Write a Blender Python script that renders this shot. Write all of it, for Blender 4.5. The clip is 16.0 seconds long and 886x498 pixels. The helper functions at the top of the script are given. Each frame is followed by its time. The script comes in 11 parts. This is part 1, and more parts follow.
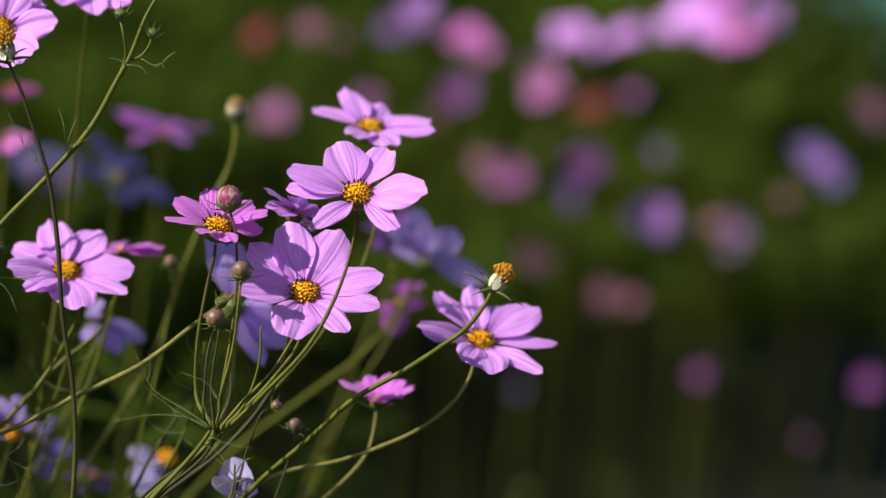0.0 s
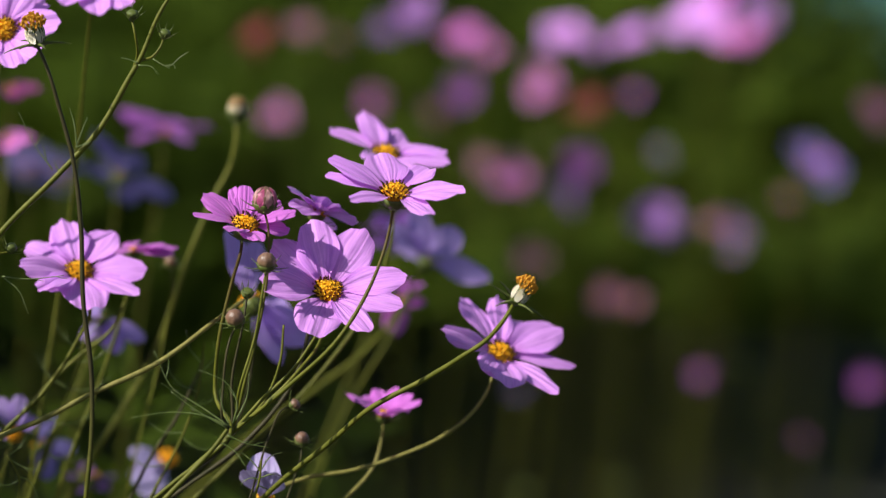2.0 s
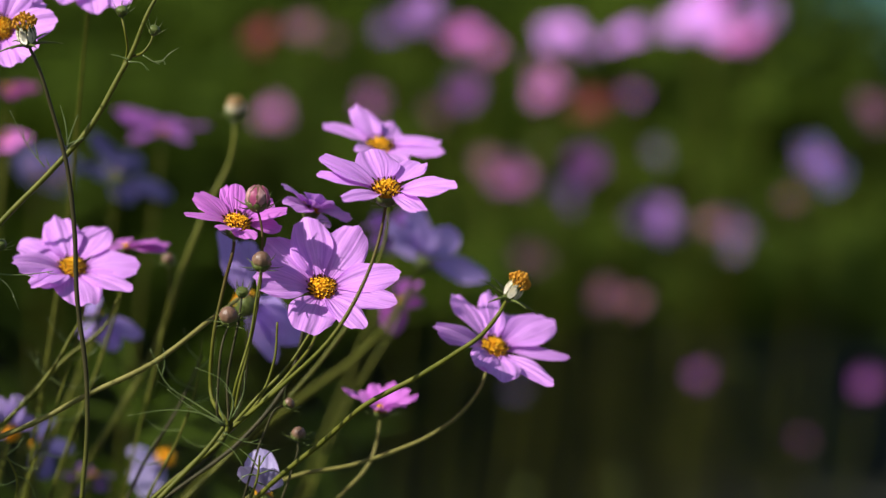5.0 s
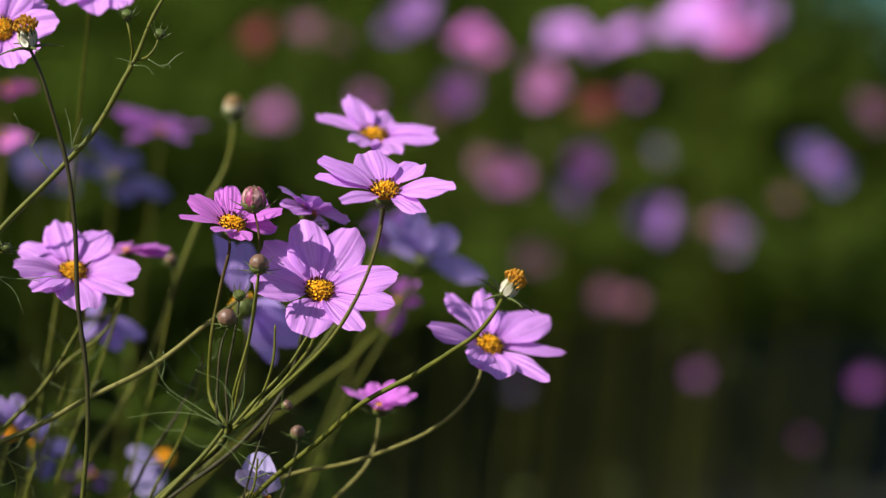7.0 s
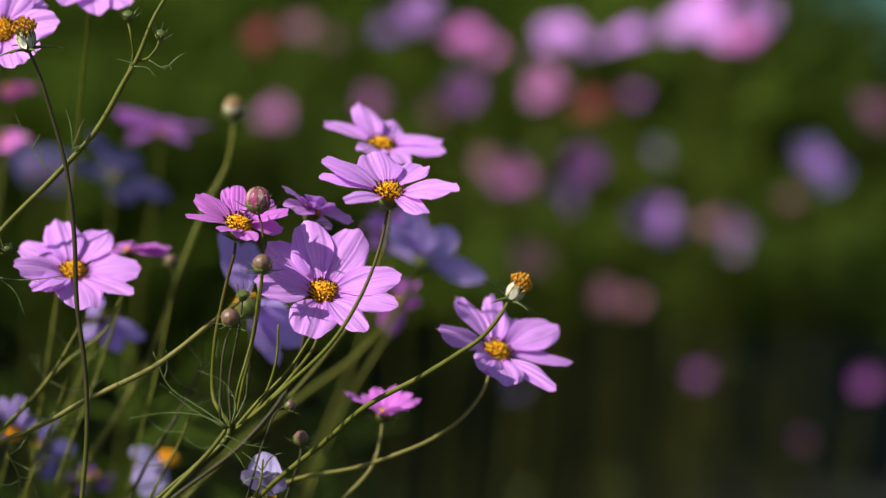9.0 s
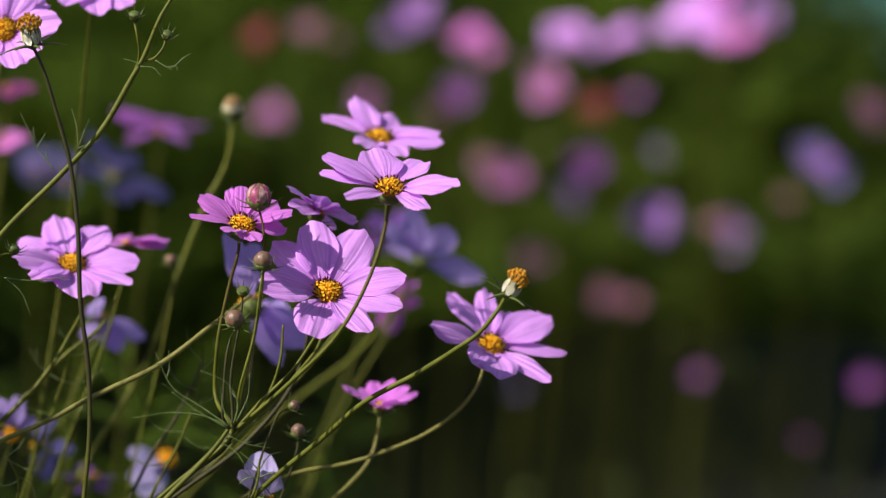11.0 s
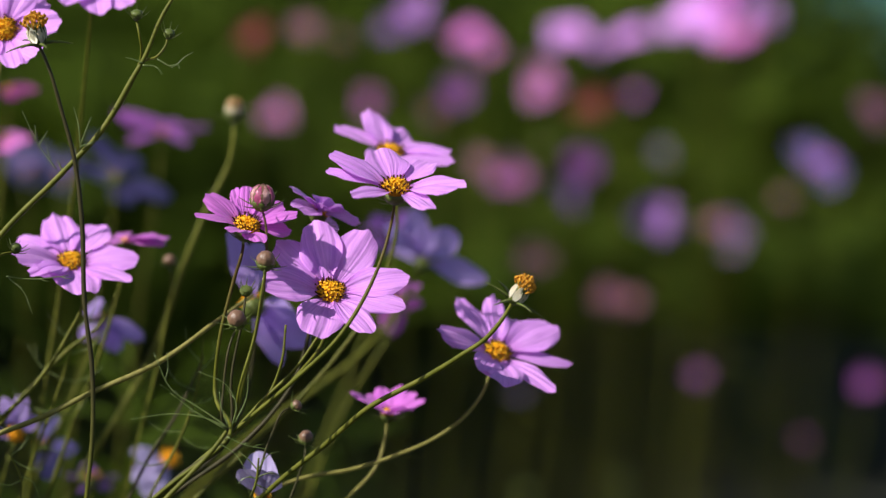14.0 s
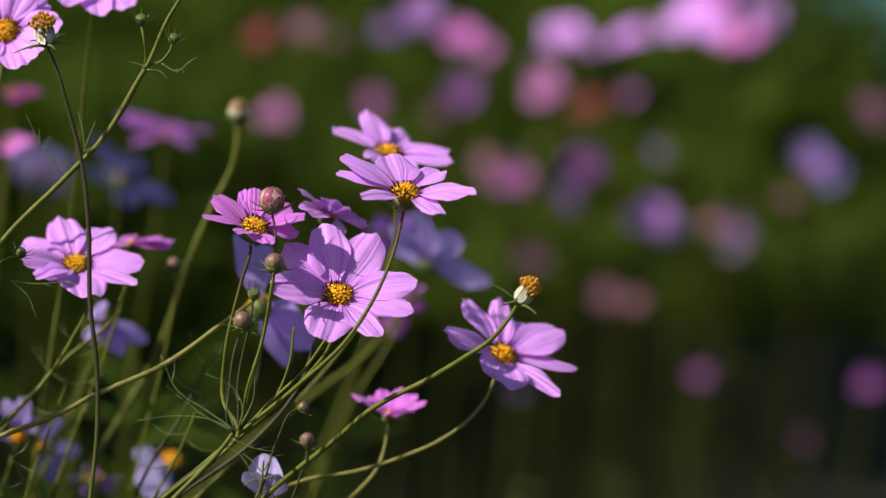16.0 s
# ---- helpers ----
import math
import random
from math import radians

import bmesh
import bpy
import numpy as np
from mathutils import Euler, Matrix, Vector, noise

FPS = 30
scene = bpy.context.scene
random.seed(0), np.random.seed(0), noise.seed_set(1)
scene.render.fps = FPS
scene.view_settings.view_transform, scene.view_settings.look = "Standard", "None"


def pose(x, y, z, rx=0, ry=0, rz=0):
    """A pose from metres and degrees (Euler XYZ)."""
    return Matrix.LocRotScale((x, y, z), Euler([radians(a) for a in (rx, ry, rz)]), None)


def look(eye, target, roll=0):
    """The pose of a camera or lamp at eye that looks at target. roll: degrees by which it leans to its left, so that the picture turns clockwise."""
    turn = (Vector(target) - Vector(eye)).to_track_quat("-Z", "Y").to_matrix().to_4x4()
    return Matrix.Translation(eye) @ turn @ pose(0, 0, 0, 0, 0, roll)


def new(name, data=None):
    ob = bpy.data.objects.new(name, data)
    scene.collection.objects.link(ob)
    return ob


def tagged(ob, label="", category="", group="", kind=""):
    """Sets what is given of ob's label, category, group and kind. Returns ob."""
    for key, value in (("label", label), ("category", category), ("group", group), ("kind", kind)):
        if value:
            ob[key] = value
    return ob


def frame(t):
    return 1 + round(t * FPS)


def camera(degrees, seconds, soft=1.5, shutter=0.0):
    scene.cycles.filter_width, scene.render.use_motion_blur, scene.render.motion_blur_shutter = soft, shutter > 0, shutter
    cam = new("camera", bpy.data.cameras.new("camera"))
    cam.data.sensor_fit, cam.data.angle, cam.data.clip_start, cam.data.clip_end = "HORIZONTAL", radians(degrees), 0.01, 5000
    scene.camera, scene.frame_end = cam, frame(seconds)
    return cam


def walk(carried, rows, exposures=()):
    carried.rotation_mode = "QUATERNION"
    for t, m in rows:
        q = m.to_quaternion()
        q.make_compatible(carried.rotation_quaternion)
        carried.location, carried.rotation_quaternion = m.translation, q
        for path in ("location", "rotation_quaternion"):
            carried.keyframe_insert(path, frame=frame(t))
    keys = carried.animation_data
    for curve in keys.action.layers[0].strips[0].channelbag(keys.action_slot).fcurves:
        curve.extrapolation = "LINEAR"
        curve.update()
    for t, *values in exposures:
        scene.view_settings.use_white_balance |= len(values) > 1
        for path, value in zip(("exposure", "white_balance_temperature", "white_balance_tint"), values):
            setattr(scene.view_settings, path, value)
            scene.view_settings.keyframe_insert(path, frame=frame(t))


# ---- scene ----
# A bed of garden cosmos in late sun, seen through a long lens by a camera on a stand.
EYE = (0.0, 0.0, 1.15)
cam = camera(16.0, 16.0, 1.35, 0.0)
cam.data.dof.use_dof = True
cam.data.dof.focus_distance = 1.605
cam.data.dof.aperture_fstop = 3.8
cam.data.dof.aperture_blades = 9
STAND = pose(*EYE, 81.0, 0, 0)
walk(cam, [(0.0, STAND), (16.0, STAND)], exposures=[(0.0, 0.55), (16.0, 0.55)])

# ---- light ----
SUN_WAY = Vector((-0.668, -0.297, 0.682)).normalized()
world = bpy.data.worlds.new("sky")
scene.world = world
world.use_nodes = True
wn = world.node_tree.nodes
sky = wn.new("ShaderNodeTexSky")
sky.sky_type = "NISHITA"
sky.sun_disc = False
sky.sun_elevation = math.asin(SUN_WAY.z)
sky.sun_rotation = math.atan2(SUN_WAY.x, SUN_WAY.y)
wn["Background"].inputs["Strength"].default_value = 0.066
world.node_tree.links.new(sky.outputs[0], wn["Background"].inputs[0])
sun_data = bpy.data.lights.new("sun", "SUN")
sun_data.energy, sun_data.angle, sun_data.color = 5.0, radians(0.53), (1.0, 0.96, 0.90)
sun = new("sun", sun_data)
sun.matrix_world = look(SUN_WAY * 20, (0, 0, 0))


# ---- materials ----
def material(name):
    m = bpy.data.materials.new(name)
    m.use_nodes = True
    nt = m.node_tree
    nt.nodes.clear()
    out = nt.nodes.new("ShaderNodeOutputMaterial")
    return m, nt, out


def node(nt, kind, **values):
    n = nt.nodes.new(kind)
    for key, value in values.items():
        n.inputs[key.replace("_", " ")].default_value = value
    return n


def ramp(nt, source, stops):
    r = nt.nodes.new("ShaderNodeValToRGB")
    e = r.color_ramp.elements
    while len(e) < len(stops):
        e.new(0.5)
    for el, (p, c) in zip(e, stops):
        el.position, el.color = p, (*c, 1)
    nt.links.new(source, r.inputs[0])
    return r


def leafy(name, dark, light, through_colour, scale=40.0, rough=0.55, see_through=0.3, spread=0.2, gloss=0.15, tip=None, young_from=(0.93, 1.0)):
    """Plant tissue: two-scale mottling, slight differences from piece to piece, and light passing through."""
    m, nt, out = material(name)
    L = nt.links
    co = nt.nodes.new("ShaderNodeTexCoord")
    info = nt.nodes.new("ShaderNodeObjectInfo")
    grain = node(nt, "ShaderNodeTexNoise", Scale=scale, Detail=5.0, Roughness=0.6)
    L.new(co.outputs["Object"], grain.inputs["Vector"])
    col = ramp(nt, grain.outputs["Fac"], [(0.3, dark), (0.7, light)])
    hsv = node(nt, "ShaderNodeHueSaturation")
    add = nt.nodes.new("ShaderNodeMath")
    add.operation = "MULTIPLY_ADD"
    add.inputs[1].default_value, add.inputs[2].default_value = spread, 1.0 - spread / 2
    L.new(info.outputs["Random"], add.inputs[0])
    L.new(add.outputs[0], hsv.inputs["Value"])
    L.new(col.outputs[0], hsv.inputs["Color"])
    tone = hsv.outputs[0]
    if tip is not None:
        sep = nt.nodes.new("ShaderNodeSeparateXYZ")
        L.new(co.outputs["Generated"], sep.inputs[0])
        young = nt.nodes.new("ShaderNodeMapRange")
        young.inputs["From Min"].default_value, young.inputs["From Max"].default_value = young_from
        young.inputs["To Max"].default_value = 0.8
        L.new(sep.outputs["Z"], young.inputs[0])
        blush = nt.nodes.new("ShaderNodeMix")
        blush.data_type = "RGBA"
        L.new(young.outputs[0], blush.inputs[0])
        L.new(tone, blush.inputs[6])
        blush.inputs[7].default_value = (*tip, 1)
        tone = blush.outputs[2]
    p = node(nt, "ShaderNodeBsdfPrincipled", Roughness=rough)
    p.inputs["Specular IOR Level"].default_value = gloss
    L.new(tone, p.inputs["Base Color"])
    bump = node(nt, "ShaderNodeBump", Strength=0.25, Distance=0.0006)
    L.new(grain.outputs["Fac"], bump.inputs["Height"])
    L.new(bump.outputs[0], p.inputs["Normal"])
    t = node(nt, "ShaderNodeBsdfTranslucent")
    mixc = nt.nodes.new("ShaderNodeMix")
    mixc.data_type, mixc.blend_type = "RGBA", "MULTIPLY"
    mixc.inputs[0].default_value = 1.0
    L.new(tone, mixc.inputs[6])
    mixc.inputs[7].default_value = (*through_colour, 1)
    L.new(mixc.outputs[2], t.inputs[0])
    mx = nt.nodes.new("ShaderNodeMixShader")
    mx.inputs[0].default_value = see_through
    L.new(p.outputs[0], mx.inputs[1])
    L.new(t.outputs[0], mx.inputs[2])
    L.new(mx.outputs[0], out.inputs[0])
    return m


def petal_tissue(name, edge, heart, see_through=0.45):
    """A petal: fine veins from root to rim, a deeper tone at the root, a soft sheen."""
    m, nt, out = material(name)
    L = nt.links
    uv = nt.nodes.new("ShaderNodeTexCoord")
    sep = nt.nodes.new("ShaderNodeSeparateXYZ")
    L.new(uv.outputs["UV"], sep.inputs[0])
    mp = node(nt, "ShaderNodeMapping")
    mp.inputs["Scale"].default_value = (26.0, 1.3, 1.0)
    L.new(uv.outputs["UV"], mp.inputs[0])
    vein = node(nt, "ShaderNodeTexNoise", Scale=1.0, Detail=3.0, Roughness=0.65)
    L.new(mp.outputs[0], vein.inputs["Vector"])
    blot = node(nt, "ShaderNodeTexNoise", Scale=3.0, Detail=3.0)
    L.new(uv.outputs["UV"], blot.inputs["Vector"])
    along = ramp(nt, sep.outputs["Y"], [(0.0, heart), (0.35, edge), (1.0, edge)])
    deep = ramp(nt, vein.outputs["Fac"], [(0.30, (0.74, 0.62, 0.82)), (0.60, (1, 1, 1))])
    deep2 = ramp(nt, blot.outputs["Fac"], [(0.25, (0.90, 0.86, 0.92)), (0.65, (1, 1, 1))])
    mul = nt.nodes.new("ShaderNodeMix")
    mul.data_type, mul.blend_type = "RGBA", "MULTIPLY"
    mul.inputs[0].default_value = 1.0
    L.new(along.outputs[0], mul.inputs[6])
    L.new(deep.outputs[0], mul.inputs[7])
    mul2 = nt.nodes.new("ShaderNodeMix")
    mul2.data_type, mul2.blend_type = "RGBA", "MULTIPLY"
    mul2.inputs[0].default_value = 1.0
    L.new(mul.outputs[2], mul2.inputs[6])
    L.new(deep2.outputs[0], mul2.inputs[7])
    info = nt.nodes.new("ShaderNodeObjectInfo")
    hsv = node(nt, "ShaderNodeHueSaturation")
    rng = nt.nodes.new("ShaderNodeMapRange")
    rng.inputs["To Min"].default_value, rng.inputs["To Max"].default_value = 0.92, 1.06
    L.new(info.outputs["Random"], rng.inputs[0])
    L.new(rng.outputs[0], hsv.inputs["Value"])
    L.new(mul2.outputs[2], hsv.inputs["Color"])
    p = node(nt, "ShaderNodeBsdfPrincipled", Roughness=0.5)
    p.inputs["Specular IOR Level"].default_value = 0.25
    p.inputs["Sheen Weight"].default_value = 0.08
    L.new(hsv.outputs[0], p.inputs["Base Color"])
    bump = node(nt, "ShaderNodeBump", Strength=0.35, Distance=0.0004)
    L.new(vein.outputs["Fac"], bump.inputs["Height"])
    mp2 = node(nt, "ShaderNodeMapping")
    mp2.inputs["Scale"].default_value = (6.5, 0.35, 1.0)
    L.new(uv.outputs["UV"], mp2.inputs[0])
    ridge = node(nt, "ShaderNodeTexNoise", Scale=1.0, Detail=1.0)
    L.new(mp2.outputs[0], ridge.inputs["Vector"])
    bump2 = node(nt, "ShaderNodeBump", Strength=0.75, Distance=0.0022)
    L.new(ridge.outputs["Fac"], bump2.inputs["Height"])
    L.new(bump.outputs[0], bump2.inputs["Normal"])
    L.new(bump2.outputs[0], p.inputs["Normal"])
    t = node(nt, "ShaderNodeBsdfTranslucent")
    L.new(hsv.outputs[0], t.inputs[0])
    L.new(bump2.outputs[0], t.inputs["Normal"])
    mx = nt.nodes.new("ShaderNodeMixShader")
    mx.inputs[0].default_value = see_through
    L.new(p.outputs[0], mx.inputs[1])
    L.new(t.outputs[0], mx.inputs[2])
    L.new(mx.outputs[0], out.inputs[0])
    return m


def bud_tissue(name, low, high, top=None, at=(0.50, 0.85, 1.0)):
    """A closed bud: green at the foot, turning towards the tip, with fine streaks."""
    m, nt, out = material(name)
    L = nt.links
    co = nt.nodes.new("ShaderNodeTexCoord")
    sep = nt.nodes.new("ShaderNodeSeparateXYZ")
    L.new(co.outputs["Generated"], sep.inputs[0])
    grain = node(nt, "ShaderNodeTexNoise", Scale=7.0, Detail=4.0)
    L.new(co.outputs["Generated"], grain.inputs["Vector"])
    add = nt.nodes.new("ShaderNodeMath")
    add.operation = "MULTIPLY_ADD"
    add.inputs[1].default_value = 0.45
    L.new(grain.outputs["Fac"], add.inputs[0])
    L.new(sep.outputs["Z"], add.inputs[2])
    col = ramp(nt, add.outputs[0], [(at[0], low), (at[1], high), (at[2], top or tuple(0.8 * c for c in high))])
    p = node(nt, "ShaderNodeBsdfPrincipled", Roughness=0.45)
    L.new(col.outputs[0], p.inputs["Base Color"])
    bump = node(nt, "ShaderNodeBump", Strength=0.4, Distance=0.0006)
    L.new(grain.outputs["Fac"], bump.inputs["Height"])
    L.new(bump.outputs[0], p.inputs["Normal"])
    L.new(p.outputs[0], out.inputs[0])
    return m


def soil():
    m, nt, out = material("soil")
    L = nt.links
    co = nt.nodes.new("ShaderNodeTexCoord")
    a = node(nt, "ShaderNodeTexNoise", Scale=3.0, Detail=8.0, Roughness=0.65)
    b = node(nt, "ShaderNodeTexNoise", Scale=60.0, Detail=6.0)
    L.new(co.outputs["Object"], a.inputs["Vector"])
    L.new(co.outputs["Object"], b.inputs["Vector"])
    col = ramp(nt, a.outputs["Fac"], [(0.35, (0.018, 0.016, 0.013)), (0.55, (0.022, 0.022, 0.014)), (0.7, (0.030, 0.032, 0.017))])
    p = node(nt, "ShaderNodeBsdfPrincipled", Roughness=0.95)
    L.new(col.outputs[0], p.inputs["Base Color"])
    bump = node(nt, "ShaderNodeBump", Strength=0.8, Distance=0.02)
    L.new(b.outputs["Fac"], bump.inputs["Height"])
    L.new(bump.outputs[0], p.inputs["Normal"])
    L.new(p.outputs[0], out.inputs[0])
    return m


LILAC_PINK = petal_tissue("petal_lilac_pink", (0.84, 0.395, 0.94), (0.68, 0.24, 0.74), 0.38)
ORCHID = petal_tissue("petal_orchid", (0.74, 0.22, 0.72), (0.54, 0.10, 0.46), 0.35)
ROSE = petal_tissue("petal_rose", (0.80, 0.24, 0.66), (0.62, 0.11, 0.45), 0.35)
DEEP_ROSE = petal_tissue("petal_deep_rose", (0.60, 0.20, 0.48), (0.46, 0.10, 0.33), 0.35)
MAUVE = petal_tissue("petal_mauve", (0.46, 0.22, 0.58), (0.36, 0.14, 0.45), 0.35)
# Also darkens two lilac flowers of the clump in place of shade.
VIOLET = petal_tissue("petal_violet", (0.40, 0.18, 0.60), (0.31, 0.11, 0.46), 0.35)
# Bluish lilac: some shade of the covered flowers is in this colour.
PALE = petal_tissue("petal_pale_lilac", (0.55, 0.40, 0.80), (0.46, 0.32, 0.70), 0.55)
WHITISH = petal_tissue("petal_whitish_lilac", (0.60, 0.53, 0.78), (0.52, 0.45, 0.68), 0.30)
WINE = petal_tissue("petal_wine", (0.30, 0.035, 0.20), (0.20, 0.02, 0.12), 0.35)
PLUM = petal_tissue("petal_plum", (0.34, 0.09, 0.40), (0.26, 0.05, 0.28), 0.35)
# Violet with the blue shade of turned-away flowers put into its colour.
SHADED_VIOLET = petal_tissue("petal_shaded_violet", (0.25, 0.22, 0.50), (0.20, 0.16, 0.38), 0.35)
CRIMSON = petal_tissue("petal_crimson", (0.26, 0.022, 0.045), (0.18, 0.01, 0.025), 0.35)
BLUSH = petal_tissue("petal_blush", (0.38, 0.145, 0.25), (0.29, 0.10, 0.18), 0.35)
STEM = leafy("stem_green", (0.070, 0.080, 0.007), (0.132, 0.132, 0.017), (1, 1, 0.4), 160.0, 0.5, 0.08)
STEM_YOUNG = leafy("stem_young", (0.070, 0.080, 0.007), (0.132, 0.132, 0.017), (1, 1, 0.4), 160.0, 0.5, 0.08, tip=(0.075, 0.030, 0.018))
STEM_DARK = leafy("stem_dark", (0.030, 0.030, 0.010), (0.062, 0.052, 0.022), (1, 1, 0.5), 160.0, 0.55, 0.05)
STEM_BROWN = leafy("stem_brown_above", (0.070, 0.080, 0.007), (0.132, 0.132, 0.017), (1, 1, 0.4), 160.0, 0.5, 0.08, tip=(0.030, 0.022, 0.014), young_from=(0.77, 0.84))
STEM_STRAW = leafy("stem_straw", (0.15, 0.14, 0.030), (0.24, 0.215, 0.060), (1, 1, 0.5), 160.0, 0.55, 0.08)
LEAF = leafy("leaf_green", (0.075, 0.115, 0.024), (0.200, 0.245, 0.085), (1.0, 1.1, 0.4), 120.0, 0.4, 0.2, gloss=0.4)
FOLIAGE = leafy("foliage", (0.012, 0.026, 0.006), (0.100, 0.148, 0.017), (1.1, 1.15, 0.4), 4.5, 0.95, 0.3, gloss=0.04)
# Haze of distance is put into this foliage as a blue-green base.
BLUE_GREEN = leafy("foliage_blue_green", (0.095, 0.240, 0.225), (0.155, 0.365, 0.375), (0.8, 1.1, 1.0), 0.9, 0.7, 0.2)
CALYX = leafy("calyx", (0.055, 0.080, 0.012), (0.140, 0.165, 0.040), (1, 1, 0.5), 300.0, 0.45, 0.1, gloss=0.3)
BUD_SKIN = bud_tissue("bud_skin", (0.08, 0.10, 0.022), (0.185, 0.100, 0.058))
BUD_ROSE = leafy("bud_rose", (0.46, 0.05, 0.20), (0.70, 0.20, 0.36), (1, 0.7, 0.8), 300.0, 0.35, 0.1, gloss=0.4)
BUD_PINK = leafy("bud_pink", (0.56, 0.26, 0.27), (0.82, 0.54, 0.52), (1, 0.7, 0.8), 300.0, 0.35, 0.1, gloss=0.4)
BUD_GREEN = leafy("bud_pale_green", (0.15, 0.20, 0.045), (0.25, 0.29, 0.08), (1, 1, 0.5), 200.0, 0.5, 0.1)
BUD_CREAM_TIP = bud_tissue("bud_cream_tip", (0.075, 0.105, 0.018), (0.88, 0.78, 0.55), (0.42, 0.22, 0.08), (0.62, 0.80, 1.0))
BUD_CREAM = leafy("bud_cream", (0.85, 0.76, 0.56), (0.95, 0.91, 0.78), (1, 1, 0.7), 200.0, 0.5, 0.15)
FLORET = leafy("floret_yellow", (0.76, 0.34, 0.008), (0.90, 0.55, 0.030), (1, 0.9, 0.3), 900.0, 0.5, 0.15)
DOME = leafy("disc_amber", (0.50, 0.16, 0.010), (0.66, 0.28, 0.015), (1, 0.8, 0.2), 900.0, 0.6, 0.1)
ANTHER = leafy("anther_brown", (0.030, 0.008, 0.005), (0.085, 0.022, 0.010), (1, 1, 1), 900.0, 0.6, 0.0)
WITHER = leafy("withered_floret", (0.46, 0.17, 0.012), (0.75, 0.42, 0.05), (1, 0.8, 0.4), 700.0, 0.65, 0.15)
SOIL = soil()


# ---- shaping ----
def finish(bm, name, mat, smooth=True):
    me = bpy.data.meshes.new(name)
    bm.to_mesh(me)
    bm.free()
    me.materials.append(mat)
    if smooth:
        for f in me.polygons:
            f.use_smooth = True
    return me


def part(name, mesh, parent, matrix=None, label=""):
    ob = new(name, mesh)
    ob.parent = parent
    if matrix is not None:
        ob.matrix_basis = matrix
    if label:
        tagged(ob, label)
    return ob


def spline(points, steps):
    """Points along a smooth line through the given ones, with no overshoot where the spacing changes."""
    p = [Vector(q) for q in points]
    d = [max((b - a).length, 1e-6) for a, b in zip(p, p[1:])]
    n = len(p)
    tan = []
    for i in range(n):
        if i == 0:
            tan.append((p[1] - p[0]) / d[0])
        elif i == n - 1:
            tan.append((p[-1] - p[-2]) / d[-1])
        else:
            a, b = (p[i] - p[i - 1]) / d[i - 1], (p[i + 1] - p[i]) / d[i]
            tan.append((a * d[i] + b * d[i - 1]) / (d[i] + d[i - 1]))
    out = []
    for i in range(n - 1):
        for k in range(steps):
            t = k / steps
            h = d[i]
            out.append(p[i] * (2 * t ** 3 - 3 * t * t + 1) + tan[i] * h * (t ** 3 - 2 * t * t + t) + p[i + 1] * (3 * t * t - 2 * t ** 3) + tan[i + 1] * h * (t ** 3 - t * t))
    out.append(p[-1])
    return out


def add_tube(bm, line, r0, r1, sides=8, lumps=0.0, seed=0, young=1.0):
    """A tapering round stalk along a line, with slight swellings."""
    rings = []
    n = len(line)
    side = Vector((0.31, 0.9, 0.27))
    for i, q in enumerate(line):
        way = (line[min(i + 1, n - 1)] - line[max(i - 1, 0)]).normalized()
        u = way.cross(side)
        u = u.normalized() if u.length > 1e-4 else way.orthogonal().normalized()
        v = way.cross(u)
        t = min(1.0, i / (n - 1) / young)
        r = (r0 + (r1 - r0) * t) * (1 + lumps * noise.noise((i * 0.37 + seed, seed, 0)))
        rings.append([bm.verts.new(q + (u * math.cos(a) + v * math.sin(a)) * r) for a in (2 * math.pi * k / sides for k in range(sides))])
    for a, b in zip(rings, rings[1:]):
        for k in range(sides):
            bm.faces.new((a[k], a[(k + 1) % sides], b[(k + 1) % sides], b[k]))
    bm.faces.new(rings[-1])
    bm.faces.new(rings[0][::-1])


def stalk(points, r0, r1, mat, steps=7, seed=0):
    bm = bmesh.new()
    add_tube(bm, spline(points, steps), r0, r1, 8, 0.12, seed, 0.3)
    return finish(bm, "stem", mat)


